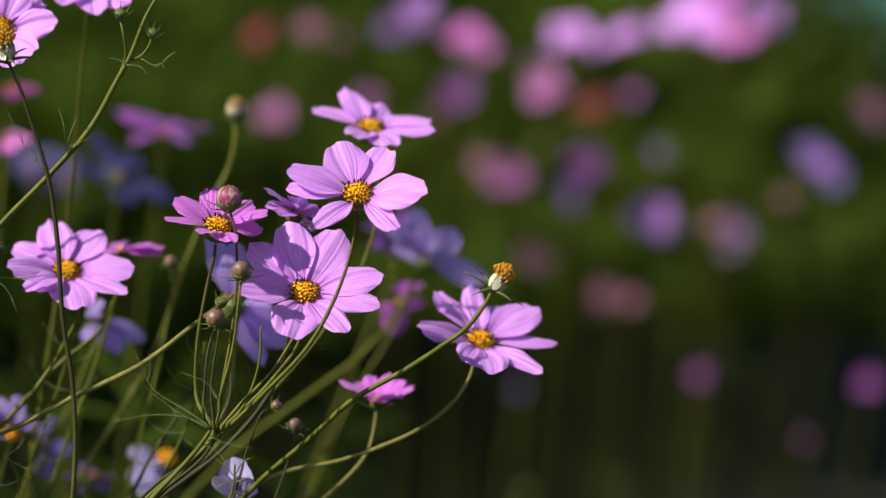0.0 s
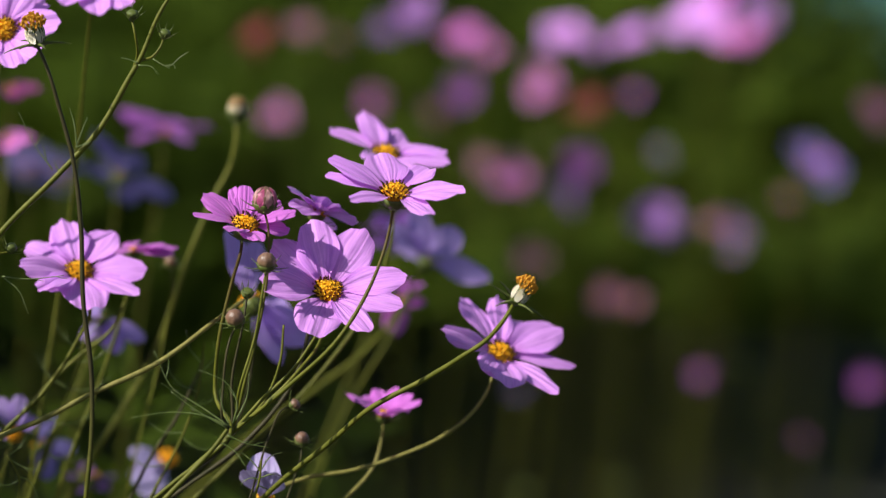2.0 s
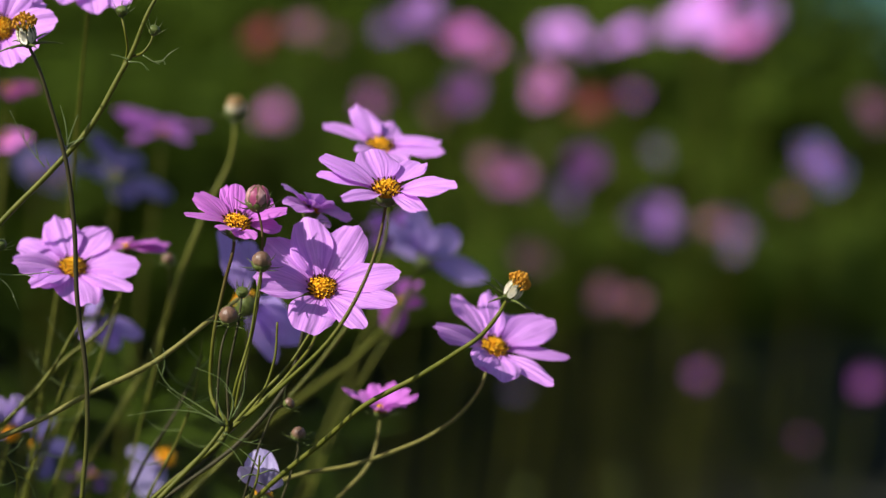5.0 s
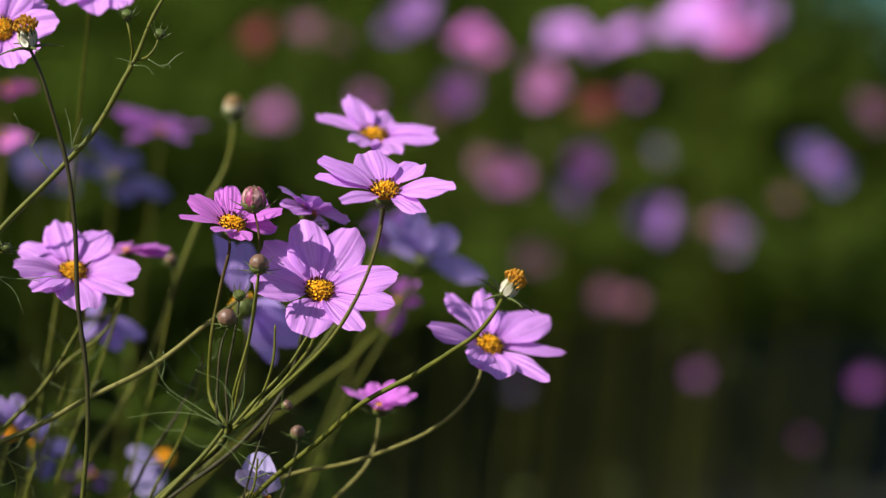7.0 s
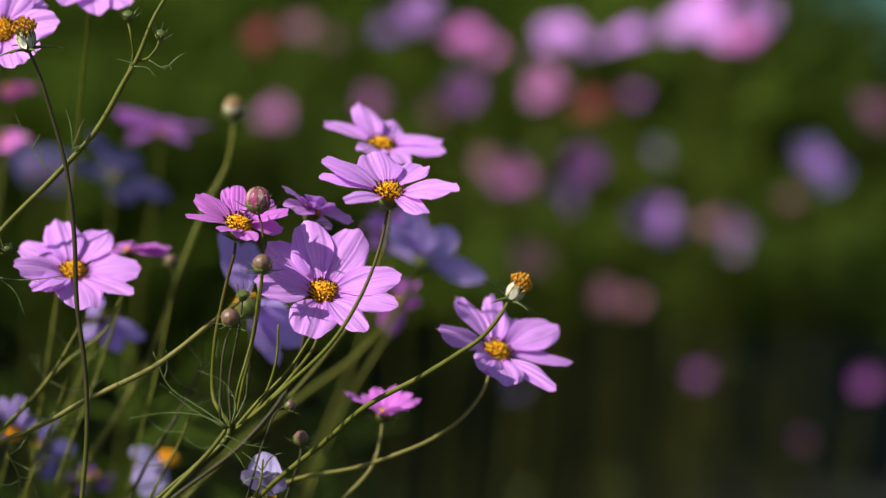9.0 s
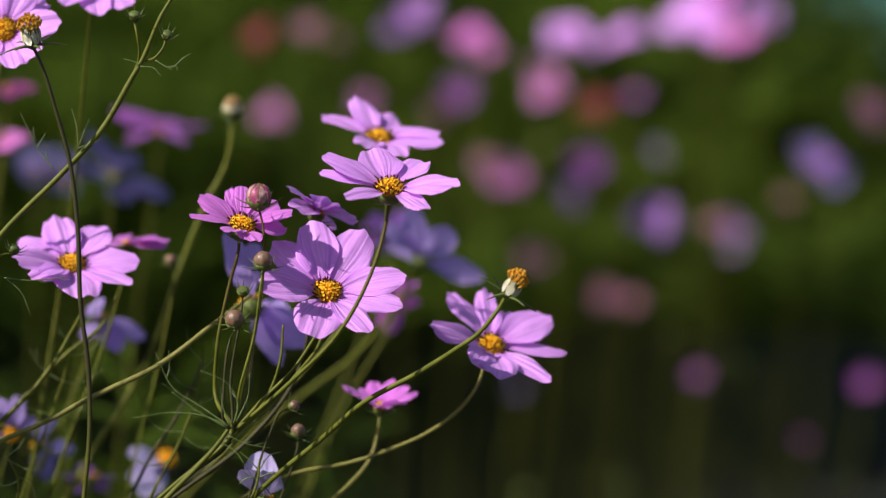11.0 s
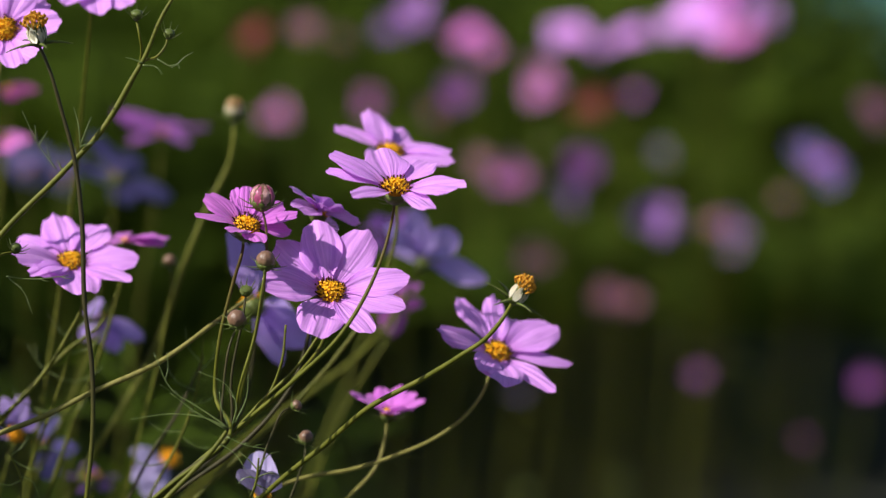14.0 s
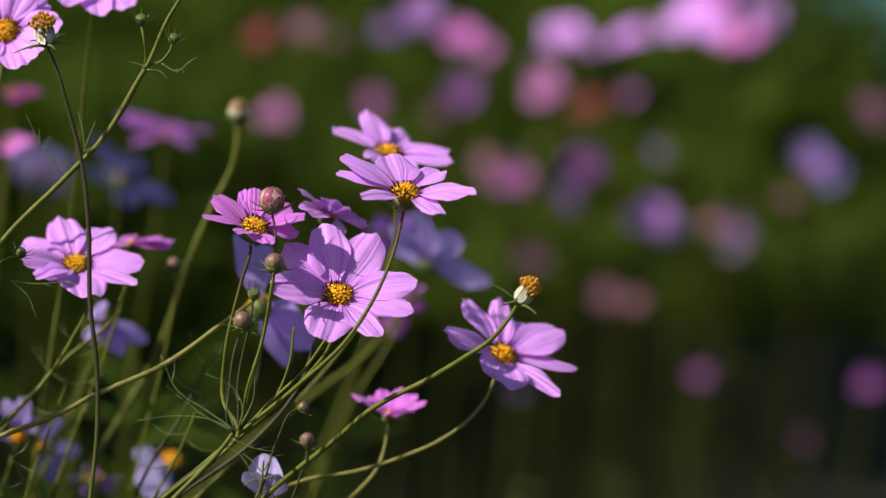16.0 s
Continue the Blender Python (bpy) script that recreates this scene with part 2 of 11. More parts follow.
def petal_mesh(length, width, seed, mat, rows=12, cols=11, teeth=1.0, arch=0.05, pleat=1.0):
    """A broad petal with three shallow teeth, pleats along it and a slight roll at the rim. Root at the origin, tip along +y."""
    rng = random.Random(seed)
    bm = bmesh.new()
    uv = bm.loops.layers.uv.new("UVMap")
    k1, k2, k3 = rng.uniform(0.6, 1.2), rng.uniform(-0.5, 0.5), rng.uniform(0, 6.3)
    side_roll, skew = rng.uniform(-0.05, 0.08), rng.uniform(-0.06, 0.06)
    tooth = teeth * rng.uniform(0.012, 0.034)
    grid = []
    for i in range(rows):
        s = i / (rows - 1)
        half = width / 2 * (0.15 + 0.85 * math.sin(min(1.0, s * 1.30 + 0.02) * math.pi / 2) ** 1.35)
        half *= 1.0 - 0.10 * max(0, s - 0.75) / 0.25
        line = []
        for j in range(cols):
            c = 2 * j / (cols - 1) - 1
            reach = 1 - 0.17 * c * c - 0.13 * abs(c) ** 4 + tooth * math.cos(3.0 * math.pi * c + k2) * (1 - 0.4 * abs(c)) * s ** 3 + 0.012 * math.sin(9 * c + k3)
            y = length * s * (reach if s > 0.3 else 1 - (1 - reach) * s / 0.3)
            x = c * half + skew * length * s * s
            z = arch * length * 4 * s * (1 - s)
            z += pleat * 0.030 * width * math.cos(4.6 * math.pi * c * 0.5 * k1 + k3) * math.sin(min(1, s * 1.3) * math.pi / 2)
            z += width * side_roll * c * abs(c) * s + 0.07 * width * c * c * (1 - 0.6 * s)
            z += pleat * 0.012 * length * math.sin(5.0 * c + 7.0 * s + k3) * s * s
            line.append(bm.verts.new((x, y, z)))
        grid.append(line)
    for i in range(rows - 1):
        for j in range(cols - 1):
            f = bm.faces.new((grid[i][j], grid[i][j + 1], grid[i + 1][j + 1], grid[i + 1][j]))
            for lo, (a, b) in zip(f.loops, ((i, j), (i, j + 1), (i + 1, j + 1), (i + 1, j))):
                lo[uv].uv = (b / (cols - 1) + (seed % 17), a / (rows - 1))
    return finish(bm, "petal", mat)


def lathe(bm, profile, sides=14, lobes=0, depth=0.0, z0=0.0):
    rings = []
    for r, z in profile:
        rings.append([bm.verts.new((r * (1 + depth * math.cos(lobes * a)) * math.cos(a), r * (1 + depth * math.cos(lobes * a)) * math.sin(a), z + z0))
                      for a in (2 * math.pi * k / sides for k in range(sides))])
    for a, b in zip(rings, rings[1:]):
        for k in range(sides):
            bm.faces.new((a[k], a[(k + 1) % sides], b[(k + 1) % sides], b[k]))
    bm.faces.new(rings[0][::-1])
    bm.faces.new(rings[-1])


def dome_mesh(r, mat):
    bm = bmesh.new()
    lathe(bm, [(r * 0.55, -0.30 * r), (r * 0.96, -0.1 * r), (r * 0.98, 0.12 * r), (r * 0.80, 0.42 * r), (r * 0.5, 0.58 * r), (r * 0.15, 0.64 * r)], 16)
    return finish(bm, "disc", mat)


def florets_mesh(r, count, seed, mat, which):
    """Small open florets set in a spiral over the disc (which 0), or the dark anther tubes between them (which 1)."""
    rng = random.Random(seed)
    bm = bmesh.new()
    for i in range(count):
        f = math.sqrt((i + 0.6) / count)
        a = i * 2.39996 + (0.0 if which == 0 else 1.2)
        f = f if which == 0 else 0.45 + 0.55 * f
        rad = r * f * 0.98
        lean = 0.75 * f
        base = Vector((rad * math.cos(a), rad * math.sin(a), r * (0.60 - 0.50 * f * f)))
        way = Vector((math.sin(lean) * math.cos(a), math.sin(lean) * math.sin(a), math.cos(lean)))
        way += Vector((rng.uniform(-1, 1), rng.uniform(-1, 1), 0)) * 0.22
        way.normalize()
        h = r * (rng.uniform(0.20, 0.40) if which == 0 else rng.uniform(0.36, 0.66))
        w = r * (rng.uniform(0.07, 0.10) if which == 0 else rng.uniform(0.045, 0.07))
        u = way.orthogonal().normalized()
        v = way.cross(u)
        sides = 5
        lo = [bm.verts.new(base - way * 0.1 * r + (u * math.cos(q) + v * math.sin(q)) * w * 0.7) for q in (6.2832 * k / sides for k in range(sides))]
        hi = [bm.verts.new(base + way * h + (u * math.cos(q) + v * math.sin(q)) * w * (1.5 if which == 0 else 1.1)) for q in (6.2832 * k / sides for k in range(sides))]
        top = bm.verts.new(base + way * h * (0.75 if which == 0 else 1.12))
        for k in range(sides):
            bm.faces.new((lo[k], lo[(k + 1) % sides], hi[(k + 1) % sides], hi[k]))
            bm.faces.new((hi[k], hi[(k + 1) % sides], top))
    return finish(bm, "florets", mat, False)


def sepal_mesh(length, width, mat, bend=0.4):
    """A narrow pointed bract, thick at the root, curving outwards."""
    bm = bmesh.new()
    n = 6
    rings = []
    for i in range(n):
        s = i / (n - 1)
        w = width * (0.5 + 0.5 * math.sin(s * math.pi)) * (1 - s * 0.85)
        y, z = length * s, bend * length * s * s
        th = width * 0.45 * (1 - s * 0.75)
        rings.append([bm.verts.new(q) for q in ((-w / 2, y, z), (0, y, z - th), (w / 2, y, z), (0, y, z + th * 0.4))])
    for a, b in zip(rings, rings[1:]):
        for k in range(4):
            bm.faces.new((a[k], a[(k + 1) % 4], b[(k + 1) % 4], b[k]))
    bm.faces.new(rings[0][::-1])
    bm.faces.new(rings[-1])
    return finish(bm, "bract", mat)


def facing(place, n):
    """A frame at place with z along n and x as level as can be."""
    n = Vector(n).normalized()
    x = (Vector((1, 0, 0)) - n * n.x).normalized()
    y = n.cross(x)
    m = Matrix((x, y, n)).transposed().to_4x4()
    m.translation = place
    return m


def spin(az, lift, r0, twist=0.0):
    """Where a petal or bract sits on its head: turned to az, pushed out by r0, raised by lift."""
    return pose(0, 0, 0, 0, 0, az - 90) @ pose(0, r0, 0) @ pose(0, 0, 0, lift, twist, 0)


BRACT = sepal_mesh(0.0125, 0.0026, CALYX, -0.25)
BRACT_THIN = sepal_mesh(0.010, 0.0017, CALYX, 0.25)
SMALL_DISC = dome_mesh(0.0065, DOME)
SMALL_FLORETS = florets_mesh(0.0065, 34, 5, FLORET, 0)


def rooted(stem, root):
    thing = new("cosmos_flower")
    thing.location = root
    return thing, [Vector(q) - Vector(root) for q in stem] + [Vector((0, 0, -0.02))]


def leaf_mesh(points, r, seed, mat):
    """A thread-like leaf: a fine midrib with a few side threads."""
    rng = random.Random(seed)
    bm = bmesh.new()
    line = spline(points, 6)
    add_tube(bm, line, r, r * 0.35, 5)
    n = len(line)
    length = sum((b - a).length for a, b in zip(line, line[1:]))
    for i in range(2, n - 2, 3):
        if rng.random() < 0.4:
            way = (line[i + 1] - line[i]).normalized()
            out = Vector((rng.uniform(-1, 1), rng.uniform(-1, 1), rng.uniform(-1, 1)))
            out = (out - way * out.dot(way)).normalized()
            k = length * rng.uniform(0.10, 0.30)
            add_tube(bm, spline([line[i], line[i] + (way * 0.6 + out * 0.5) * k * 0.5, line[i] + (way * 0.9 + out * 0.5) * k], 4), r * 0.75, r * 0.25, 4)
    return finish(bm, "leaf", mat)


def add_leaves(thing, root, leaves, seed, mat=None):
    for i, pts in enumerate(leaves):
        part("leaf", leaf_mesh([Vector(q) - Vector(root) for q in pts], 0.00042, seed + i, mat or LEAF), thing)


def cosmos(label, head, n, petals, stem, root, colour, seed, disc=0.0065, stem_r=0.0011, stem_mat=None, leaves=(), group="cosmos flowers of the near clump", fine=True, shape=(1.0, 0.05, 1.0)):
    """An open flower on its own stalk. petals: rows of azimuth, lift, length, width."""
    thing, line = rooted(stem, root)
    tagged(thing, label, "flower", group)
    part("stem", stalk(line, stem_r, stem_r * 1.55, stem_mat or STEM, 7, seed), thing)
    rng = random.Random(seed)
    m = facing(Vector(head) - Vector(root), n)
    top = part("flower_head", dome_mesh(disc, DOME), thing, m, "domed amber flower centre")
    if fine:
        tagged(part("floret_tuft", florets_mesh(disc, 66, seed, FLORET, 0), top), "crowded yellow florets", kind="stuff")
        tagged(part("anther_tuft", florets_mesh(disc, 44, seed + 3, ANTHER, 1), top), "dark brown anther tips", kind="stuff")
    else:
        tagged(part("floret_tuft", florets_mesh(disc, 40, seed, FLORET, 0), top), "crowded yellow florets", kind="stuff")
    for i, (az, lift, length, width) in enumerate(petals):
        r0 = disc * 0.72
        pm = petal_mesh(length - r0, width, seed * 31 + i, colour, 12 if fine else 8, 11 if fine else 7, *shape)
        part("petal", pm, top, pose(0, 0, -0.0004 * (i % 2)) @ spin(az, lift, r0, rng.uniform(-9, 9)))
    bm = bmesh.new()
    lathe(bm, [(stem_r, -disc * 1.35), (disc * 0.70, -disc * 1.0), (disc * 0.98, -disc * 0.55), (disc * 1.04, -disc * 0.10)], 12)
    part("calyx", finish(bm, "calyx", CALYX), top)
    for k in range(8):
        part("bract", BRACT_THIN, top, pose(0, 0, -disc * 0.95) @ spin(k * 45 + rng.uniform(-8, 8), rng.uniform(6, 24), disc * 0.5))
    add_leaves(thing, root, leaves, seed * 7)
    return thing


def bud(label, head, n, r, stem, root, seed, skin, tip=None, stem_r=0.0010, stem_mat=None, leaves=(), tall=1.0, bracts=8, group="cosmos buds of the near clump", bract_tilt=2):
    """A round closed bud with overlapping scales and thin spreading bracts."""
    thing, line = rooted(stem, root)
    thing.name = "cosmos_bud"
    tagged(thing, label, "flower bud", group)
    part("stem", stalk(line, stem_r, stem_r * 1.55, stem_mat or STEM, 7, seed), thing)
    m = facing(Vector(head) - Vector(root), n)
    bm = bmesh.new()
    k = tall
    lathe(bm, [(r * 0.25, -r * 1.05), (r * 0.72, -r * 0.8), (r * 0.98, -r * 0.25), (r * 1.0, 0.1 * r), (r * 0.9, 0.5 * r * k), (r * 0.62, 0.82 * r * k), (r * 0.22, 1.0 * r * k)], 24, 8, 0.065)
    top = part("bud", finish(bm, "bud", skin), thing, m)
    rng = random.Random(seed)
    bm = bmesh.new()
    lathe(bm, [(stem_r, -r * 1.45), (r * 0.62, -r * 1.12), (r * 0.92, -r * 0.72), (r * 1.03, -r * 0.32), (r * 0.97, -r * 0.25)], 16, 8, 0.10)
    part("calyx", finish(bm, "calyx", CALYX), top)
    if tip is not None:
        for i in range(7):
            bm = bmesh.new()
            n2 = 5
            rows = []
            for a in range(n2):
                s = a / (n2 - 1)
                phi = -1.25 + 2.65 * s
                rr, zz = r * 1.06 * math.cos(phi * 0.88), r * 1.08 * k * math.sin(phi * 0.88)
                w = 0.52 * math.sin(0.25 + 2.6 * s)
                rows.append([bm.verts.new((rr * math.sin(w * c), rr * math.cos(w * c), zz + 0.05 * r * (1 - c * c))) for c in (-1, -0.4, 0.4, 1)])
            for a, b in zip(rows, rows[1:]):
                for q in range(3):
                    bm.faces.new((a[q], a[q + 1], b[q + 1], b[q]))
            bmesh.ops.solidify(bm, geom=bm.faces[:], thickness=r * 0.05)
            part("folded_petal", finish(bm, "folded_petal", BUD_ROSE if tip == BUD_PINK and i % 2 else tip), top, pose(0, 0, 0, 0, 0, i * 51.4))
    for i in range(bracts):
        part("bract", BRACT_THIN, top, pose(0, 0, -r * 0.85) @ Matrix.Scale(0.5 + r * 80, 4) @ spin(i * 360 / bracts + rng.uniform(-10, 10), bract_tilt + rng.uniform(-16, 16), r * 0.6))
    add_leaves(thing, root, leaves, seed * 7)
    return thing


def seed_head(label, head, n, r, stem, root, seed, stem_r=0.0010, stem_mat=None, leaves=()):
    """A spent flower: pale cup of bracts with a tuft of withered florets."""
    thing, line = rooted(stem, root)
    thing.name = "cosmos_seed_head"
    tagged(thing, label, "seed head", "spent cosmos heads")
    part("stem", stalk(line, stem_r, stem_r * 1.55, stem_mat or STEM, 7, seed), thing)
    m = facing(Vector(head) - Vector(root), n)
    bm = bmesh.new()
    lathe(bm, [(r * 0.22, -r * 2.1), (r * 0.62, -r * 1.75), (r * 0.80, -r * 1.1), (r * 0.82, -r * 0.4), (r * 0.72, 0.0)], 16, 8, 0.06)
    cup = part("cup", finish(bm, "cup", CALYX), thing, m)
    rng = random.Random(seed)
    for i in range(7):
        bm = bmesh.new()
        rows = []
        for a in range(5):
            s = a / 4
            w = r * 0.34 * (0.5 + math.sin(s * 3.0)) * (1 - 0.5 * s)
            rad = r * (0.72 + 0.16 * math.sin(s * 3.1) - 0.05 * s)
            rows.append([bm.verts.new((x * w, rad, -r * 1.5 + s * r * 1.6)) for x in (-1, 0, 1)])
        for a, b in zip(rows, rows[1:]):
            for q in range(2):
                bm.faces.new((a[q], a[q + 1], b[q + 1], b[q]))
        bmesh.ops.solidify(bm, geom=bm.faces[:], thickness=r * 0.05)
        part("scale", finish(bm, "scale", BUD_CREAM), cup, pose(0, 0, 0, 0, 0, i * 51.4 + 11))
    tagged(part("withered_tuft", florets_mesh(r * 1.05, 46, seed, WITHER, 0), cup, pose(0, 0, -r * 0.25) @ Matrix.Diagonal((1, 1, 1.5, 1))), "withered orange florets", kind="stuff")
    for i in range(6):
        part("bract", BRACT, cup, pose(0, 0, -r * 1.7) @ Matrix.Scale(1.2, 4) @ spin(i * 60 + rng.uniform(-9, 9), rng.uniform(0, 32), r * 0.3))
    add_leaves(thing, root, leaves, seed * 7)
    return thing


def bare_stem(label, stem, root, seed, stem_r=0.0011, stem_mat=None, leaves=()):
    thing, line = rooted(stem, root)
    thing.name = "cosmos_shoot"
    tagged(thing, label, "plant shoot", "cosmos shoots of the near clump")
    part("stem", stalk(line, stem_r, stem_r * 1.6, stem_mat or STEM, 7, seed), thing)
    add_leaves(thing, root, leaves, seed * 7)
    return thing


FAR_PETALS = {}
FAR_FLOWERS = []


def far_cosmos(label, head, n, r, colour, seed, lean=0.05):
    """A flower out in the bed, with plain petals shared between alike ones."""
    root = (head[0] - lean, head[1] + 0.02, 0.0)
    thing, line = rooted([head, (head[0] - lean * 0.3, head[1] + 0.01, head[2] * 0.6)], root)
    tagged(thing, label, "flower", "cosmos flowers out in the bed")
    part("stem", stalk(line, 0.0008, 0.0013, STEM, 4, seed), thing)
    top = part("flower_head", SMALL_DISC, thing, facing(Vector(head) - Vector(root), n) @ Matrix.Scale(0.55, 4))
    tagged(part("floret_tuft", SMALL_FLORETS, top), "yellow florets", kind="stuff")
    rng = random.Random(seed)
    for i in range(8):
        key = (colour.name, i % 3)
        if key not in FAR_PETALS:
            FAR_PETALS[key] = petal_mesh(0.031, 0.024, 900 + i, colour, 7, 7)
        if rng.random() < 0.18:
            continue
        k = r / 0.0175 * rng.uniform(0.75, 1.22)
        part("petal", FAR_PETALS[key], top, spin(i * 45 + rng.uniform(-7, 7), rng.uniform(-4, 26), 0.004, rng.uniform(-12, 12)) @ Matrix.Scale(k, 4))
    FAR_FLOWERS.append((thing, root))
    return thing


def far_bud(head, r, seed):
    """A pale green bud out in the bed."""
    root = (head[0] - 0.03, head[1] + 0.01, 0.0)
    thing = bud("pale green cosmos bud out in the bed", head, (0.1, -0.3, 0.9), r, [head, (head[0] - 0.01, head[1], head[2] * 0.55)], root, seed, BUD_GREEN, group="cosmos buds out in the bed", tall=1.1)
    FAR_FLOWERS.append((thing, root))


# ---- the ground and the bed behind ----
def make_ground():
    bm = bmesh.new()
    n = 70
    grid = []
    for i in range(n + 1):
        row = []
        for j in range(n + 1):
            a, b = 2 * i / n - 1, 2 * j / n - 1
            x, y = 400 * a * abs(a) ** 2.2, 400 * b * abs(b) ** 2.2 + 4
            row.append(bm.verts.new((x, y, 0.018 * noise.noise((x * 1.3, y * 1.3, 0)) - 0.012)))
        grid.append(row)
    for i in range(n):
        for j in range(n):
            bm.faces.new((grid[i][j], grid[i + 1][j], grid[i + 1][j + 1], grid[i][j + 1]))
    tagged(new("ground", finish(bm, "ground", SOIL)), "dark garden soil under the flower bed", "ground", kind="structure")


def foliage(name, label, count, area, height, mat, seed, blade=(0.03, 0.0022), low=0.4, least=0.05, sway=1.0):
    """A stand of fine feathery growth: upright stalks with many narrow forked leaf blades."""
    rng = random.Random(seed)
    verts, faces = [], []

    def strip(a, b, c, w):
        way = (c - a)
        s = way.cross(Vector((rng.uniform(-1, 1), rng.uniform(-1, 1), rng.uniform(-1, 1))))
        s = s.normalized() * w if s.length > 1e-6 else Vector((w, 0, 0))
        k = len(verts)
        verts.extend([a - s * 0.6, a + s * 0.6, b - s, b + s, c])
        faces.extend([(k, k + 1, k + 3, k + 2), (k + 2, k + 3, k + 4)])

    for _ in range(count):
        x, y = area(rng)
        if noise.noise((x * 4.6, y * 2.6, seed)) < rng.uniform(-0.45, 0.06):
            continue
        top = height(x, y) * rng.uniform(0.62, 1.12)
        if top < least:
            continue
        foot = Vector((x, y, 0))
        lean = Vector((rng.uniform(-0.2, 0.26), rng.uniform(-0.1, 0.1), 0)) * sway
        head = foot + lean + Vector((0, 0, top))
        mid = foot + lean * 0.35 + Vector((0, 0, top * 0.55))
        strip(foot, mid, head, 0.00025)
        for q in range(int(10 + 34 * top)):
            s = rng.uniform(low, 1.0)
            p = foot.lerp(mid, s / 0.55) if s < 0.55 else mid.lerp(head, (s - 0.55) / 0.45)
            a = rng.uniform(0, 6.283)
            way = Vector((math.cos(a), math.sin(a), rng.uniform(-0.1, 0.9)))
            l = blade[0] * rng.uniform(0.6, 2.2)
            end = p + way * l
            strip(p, p.lerp(end, 0.5) + Vector((0, 0, 0.12 * l)), end, blade[1] * rng.uniform(0.6, 1.4))
    me = bpy.data.meshes.new(name)
    me.from_pydata([tuple(v) for v in verts], [], faces)
    me.materials.append(mat)
    return tagged(new(name, me), label, "foliage", kind="stuff")


make_ground()


def head_of(thing):
    return next(c for c in thing.children if c.name.startswith("flower_head"))


def nod(rest, tilt, lean):
    """A flower head's rest pose, tipped towards the viewer by tilt and leaned clockwise by lean."""
    m = rest.copy()
    m.translation = (0, 0, 0)
    m = pose(0, 0, 0, 0, lean, 0) @ m @ pose(0, 0, 0, tilt, 0, 0)
    m.translation = rest.translation
    return m


# ---- the bed behind ----
far_cosmos("crimson cosmos flower out in the bed", (-0.251, 4.250, 0.767), (-0.3, -0.5, 0.8), 0.0208, CRIMSON, 400)
far_cosmos("dusky rose cosmos flower out in the bed", (-0.192, 4.300, 0.773), (0.11, -0.49, 0.71), 0.0188, BLUSH, 401)
far_cosmos("dusky rose cosmos flower out in the bed", (-0.159, 4.600, 0.732), (0.4, -0.49, 0.77), 0.0145, BLUSH, 402)
far_cosmos("deep rose cosmos flower out in the bed", (-0.240, 4.500, 0.631), (-0.42, -0.64, 0.77), 0.0211, DEEP_ROSE, 403)
far_cosmos("deep rose cosmos flower out in the bed", (-0.105, 4.500, 0.650), (0.13, -0.4, 0.4), 0.0252, DEEP_ROSE, 404)
far_cosmos("soft mauve cosmos flower out in the bed", (-0.034, 4.300, 0.796), (-0.03, -0.76, 0.59), 0.0291, MAUVE, 405)
far_cosmos("violet cosmos flower out in the bed", (-0.078, 4.600, 0.750), (0.07, -0.89, 0.45), 0.0187, VIOLET, 406)
far_cosmos("rose pink cosmos flower out in the bed", (0.034, 4.350, 0.754), (-0.2, -0.5, 0.8), 0.0282, ROSE, 407)
far_cosmos("rose pink cosmos flower out in the bed", (0.068, 4.500, 0.723), (-0.31, -0.46, 0.41), 0.0156, ROSE, 408)
far_cosmos("plum cosmos flower out in the bed", (0.026, 4.700, 0.646), (0.11, -0.83, 0.35), 0.0234, PLUM, 409)
far_cosmos("dusky rose cosmos flower out in the bed", (-0.010, 4.500, 0.631), (0.33, -0.78, 0.45), 0.0185, BLUSH, 410)
far_cosmos("bright lilac-pink cosmos flower out in the bed", (0.165, 4.250, 0.767), (-0.3, -0.4, 0.8), 0.0332, LILAC_PINK, 411)
far_cosmos("bright lilac-pink cosmos flower out in the bed", (0.202, 4.400, 0.742), (0.42, -0.6, 0.66), 0.0179, LILAC_PINK, 412)
far_cosmos("bright lilac-pink cosmos flower out in the bed", (0.250, 4.300, 0.759), (-0.3, -0.4, 0.8), 0.0293, LILAC_PINK, 413)
far_cosmos("deep rose cosmos flower out in the bed", (0.133, 4.600, 0.690), (0.42, -0.41, 0.48), 0.0160, DEEP_ROSE, 414)
far_cosmos("deep rose cosmos flower out in the bed", (0.149, 4.500, 0.672), (-0.12, -0.81, 0.42), 0.0292, DEEP_ROSE, 415)
far_cosmos("crimson cosmos flower out in the bed", (0.217, 4.600, 0.632), (-0.3, -0.5, 0.8), 0.0303, CRIMSON, 416)
far_cosmos("plum cosmos flower out in the bed", (0.272, 4.500, 0.663), (-0.39, -0.73, 0.62), 0.0138, PLUM, 417)
far_cosmos("bright lilac-pink cosmos flower out in the bed", (0.338, 4.200, 0.791), (-0.45, -0.53, 0.5), 0.0412, LILAC_PINK, 418)
far_cosmos("rose pink cosmos flower out in the bed", (0.395, 4.300, 0.765), (-0.17, -0.45, 0.57), 0.0370, ROSE, 419)
far_cosmos("soft mauve cosmos flower out in the bed", (0.459, 4.500, 0.773), (-0.17, -0.64, 0.67), 0.0305, MAUVE, 420)
far_cosmos("orchid pink cosmos flower out in the bed", (0.383, 4.400, 0.799), (-0.4, -0.36, 0.36), 0.0312, ORCHID, 421)
far_cosmos("pale lilac cosmos flower out in the bed", (0.324, 4.700, 0.551), (0.22, -0.44, 0.36), 0.0164, PALE, 422)
far_cosmos("deep rose cosmos flower out in the bed", (0.098, 4.500, 0.543), (0.26, -0.7, 0.61), 0.0280, DEEP_ROSE, 423)
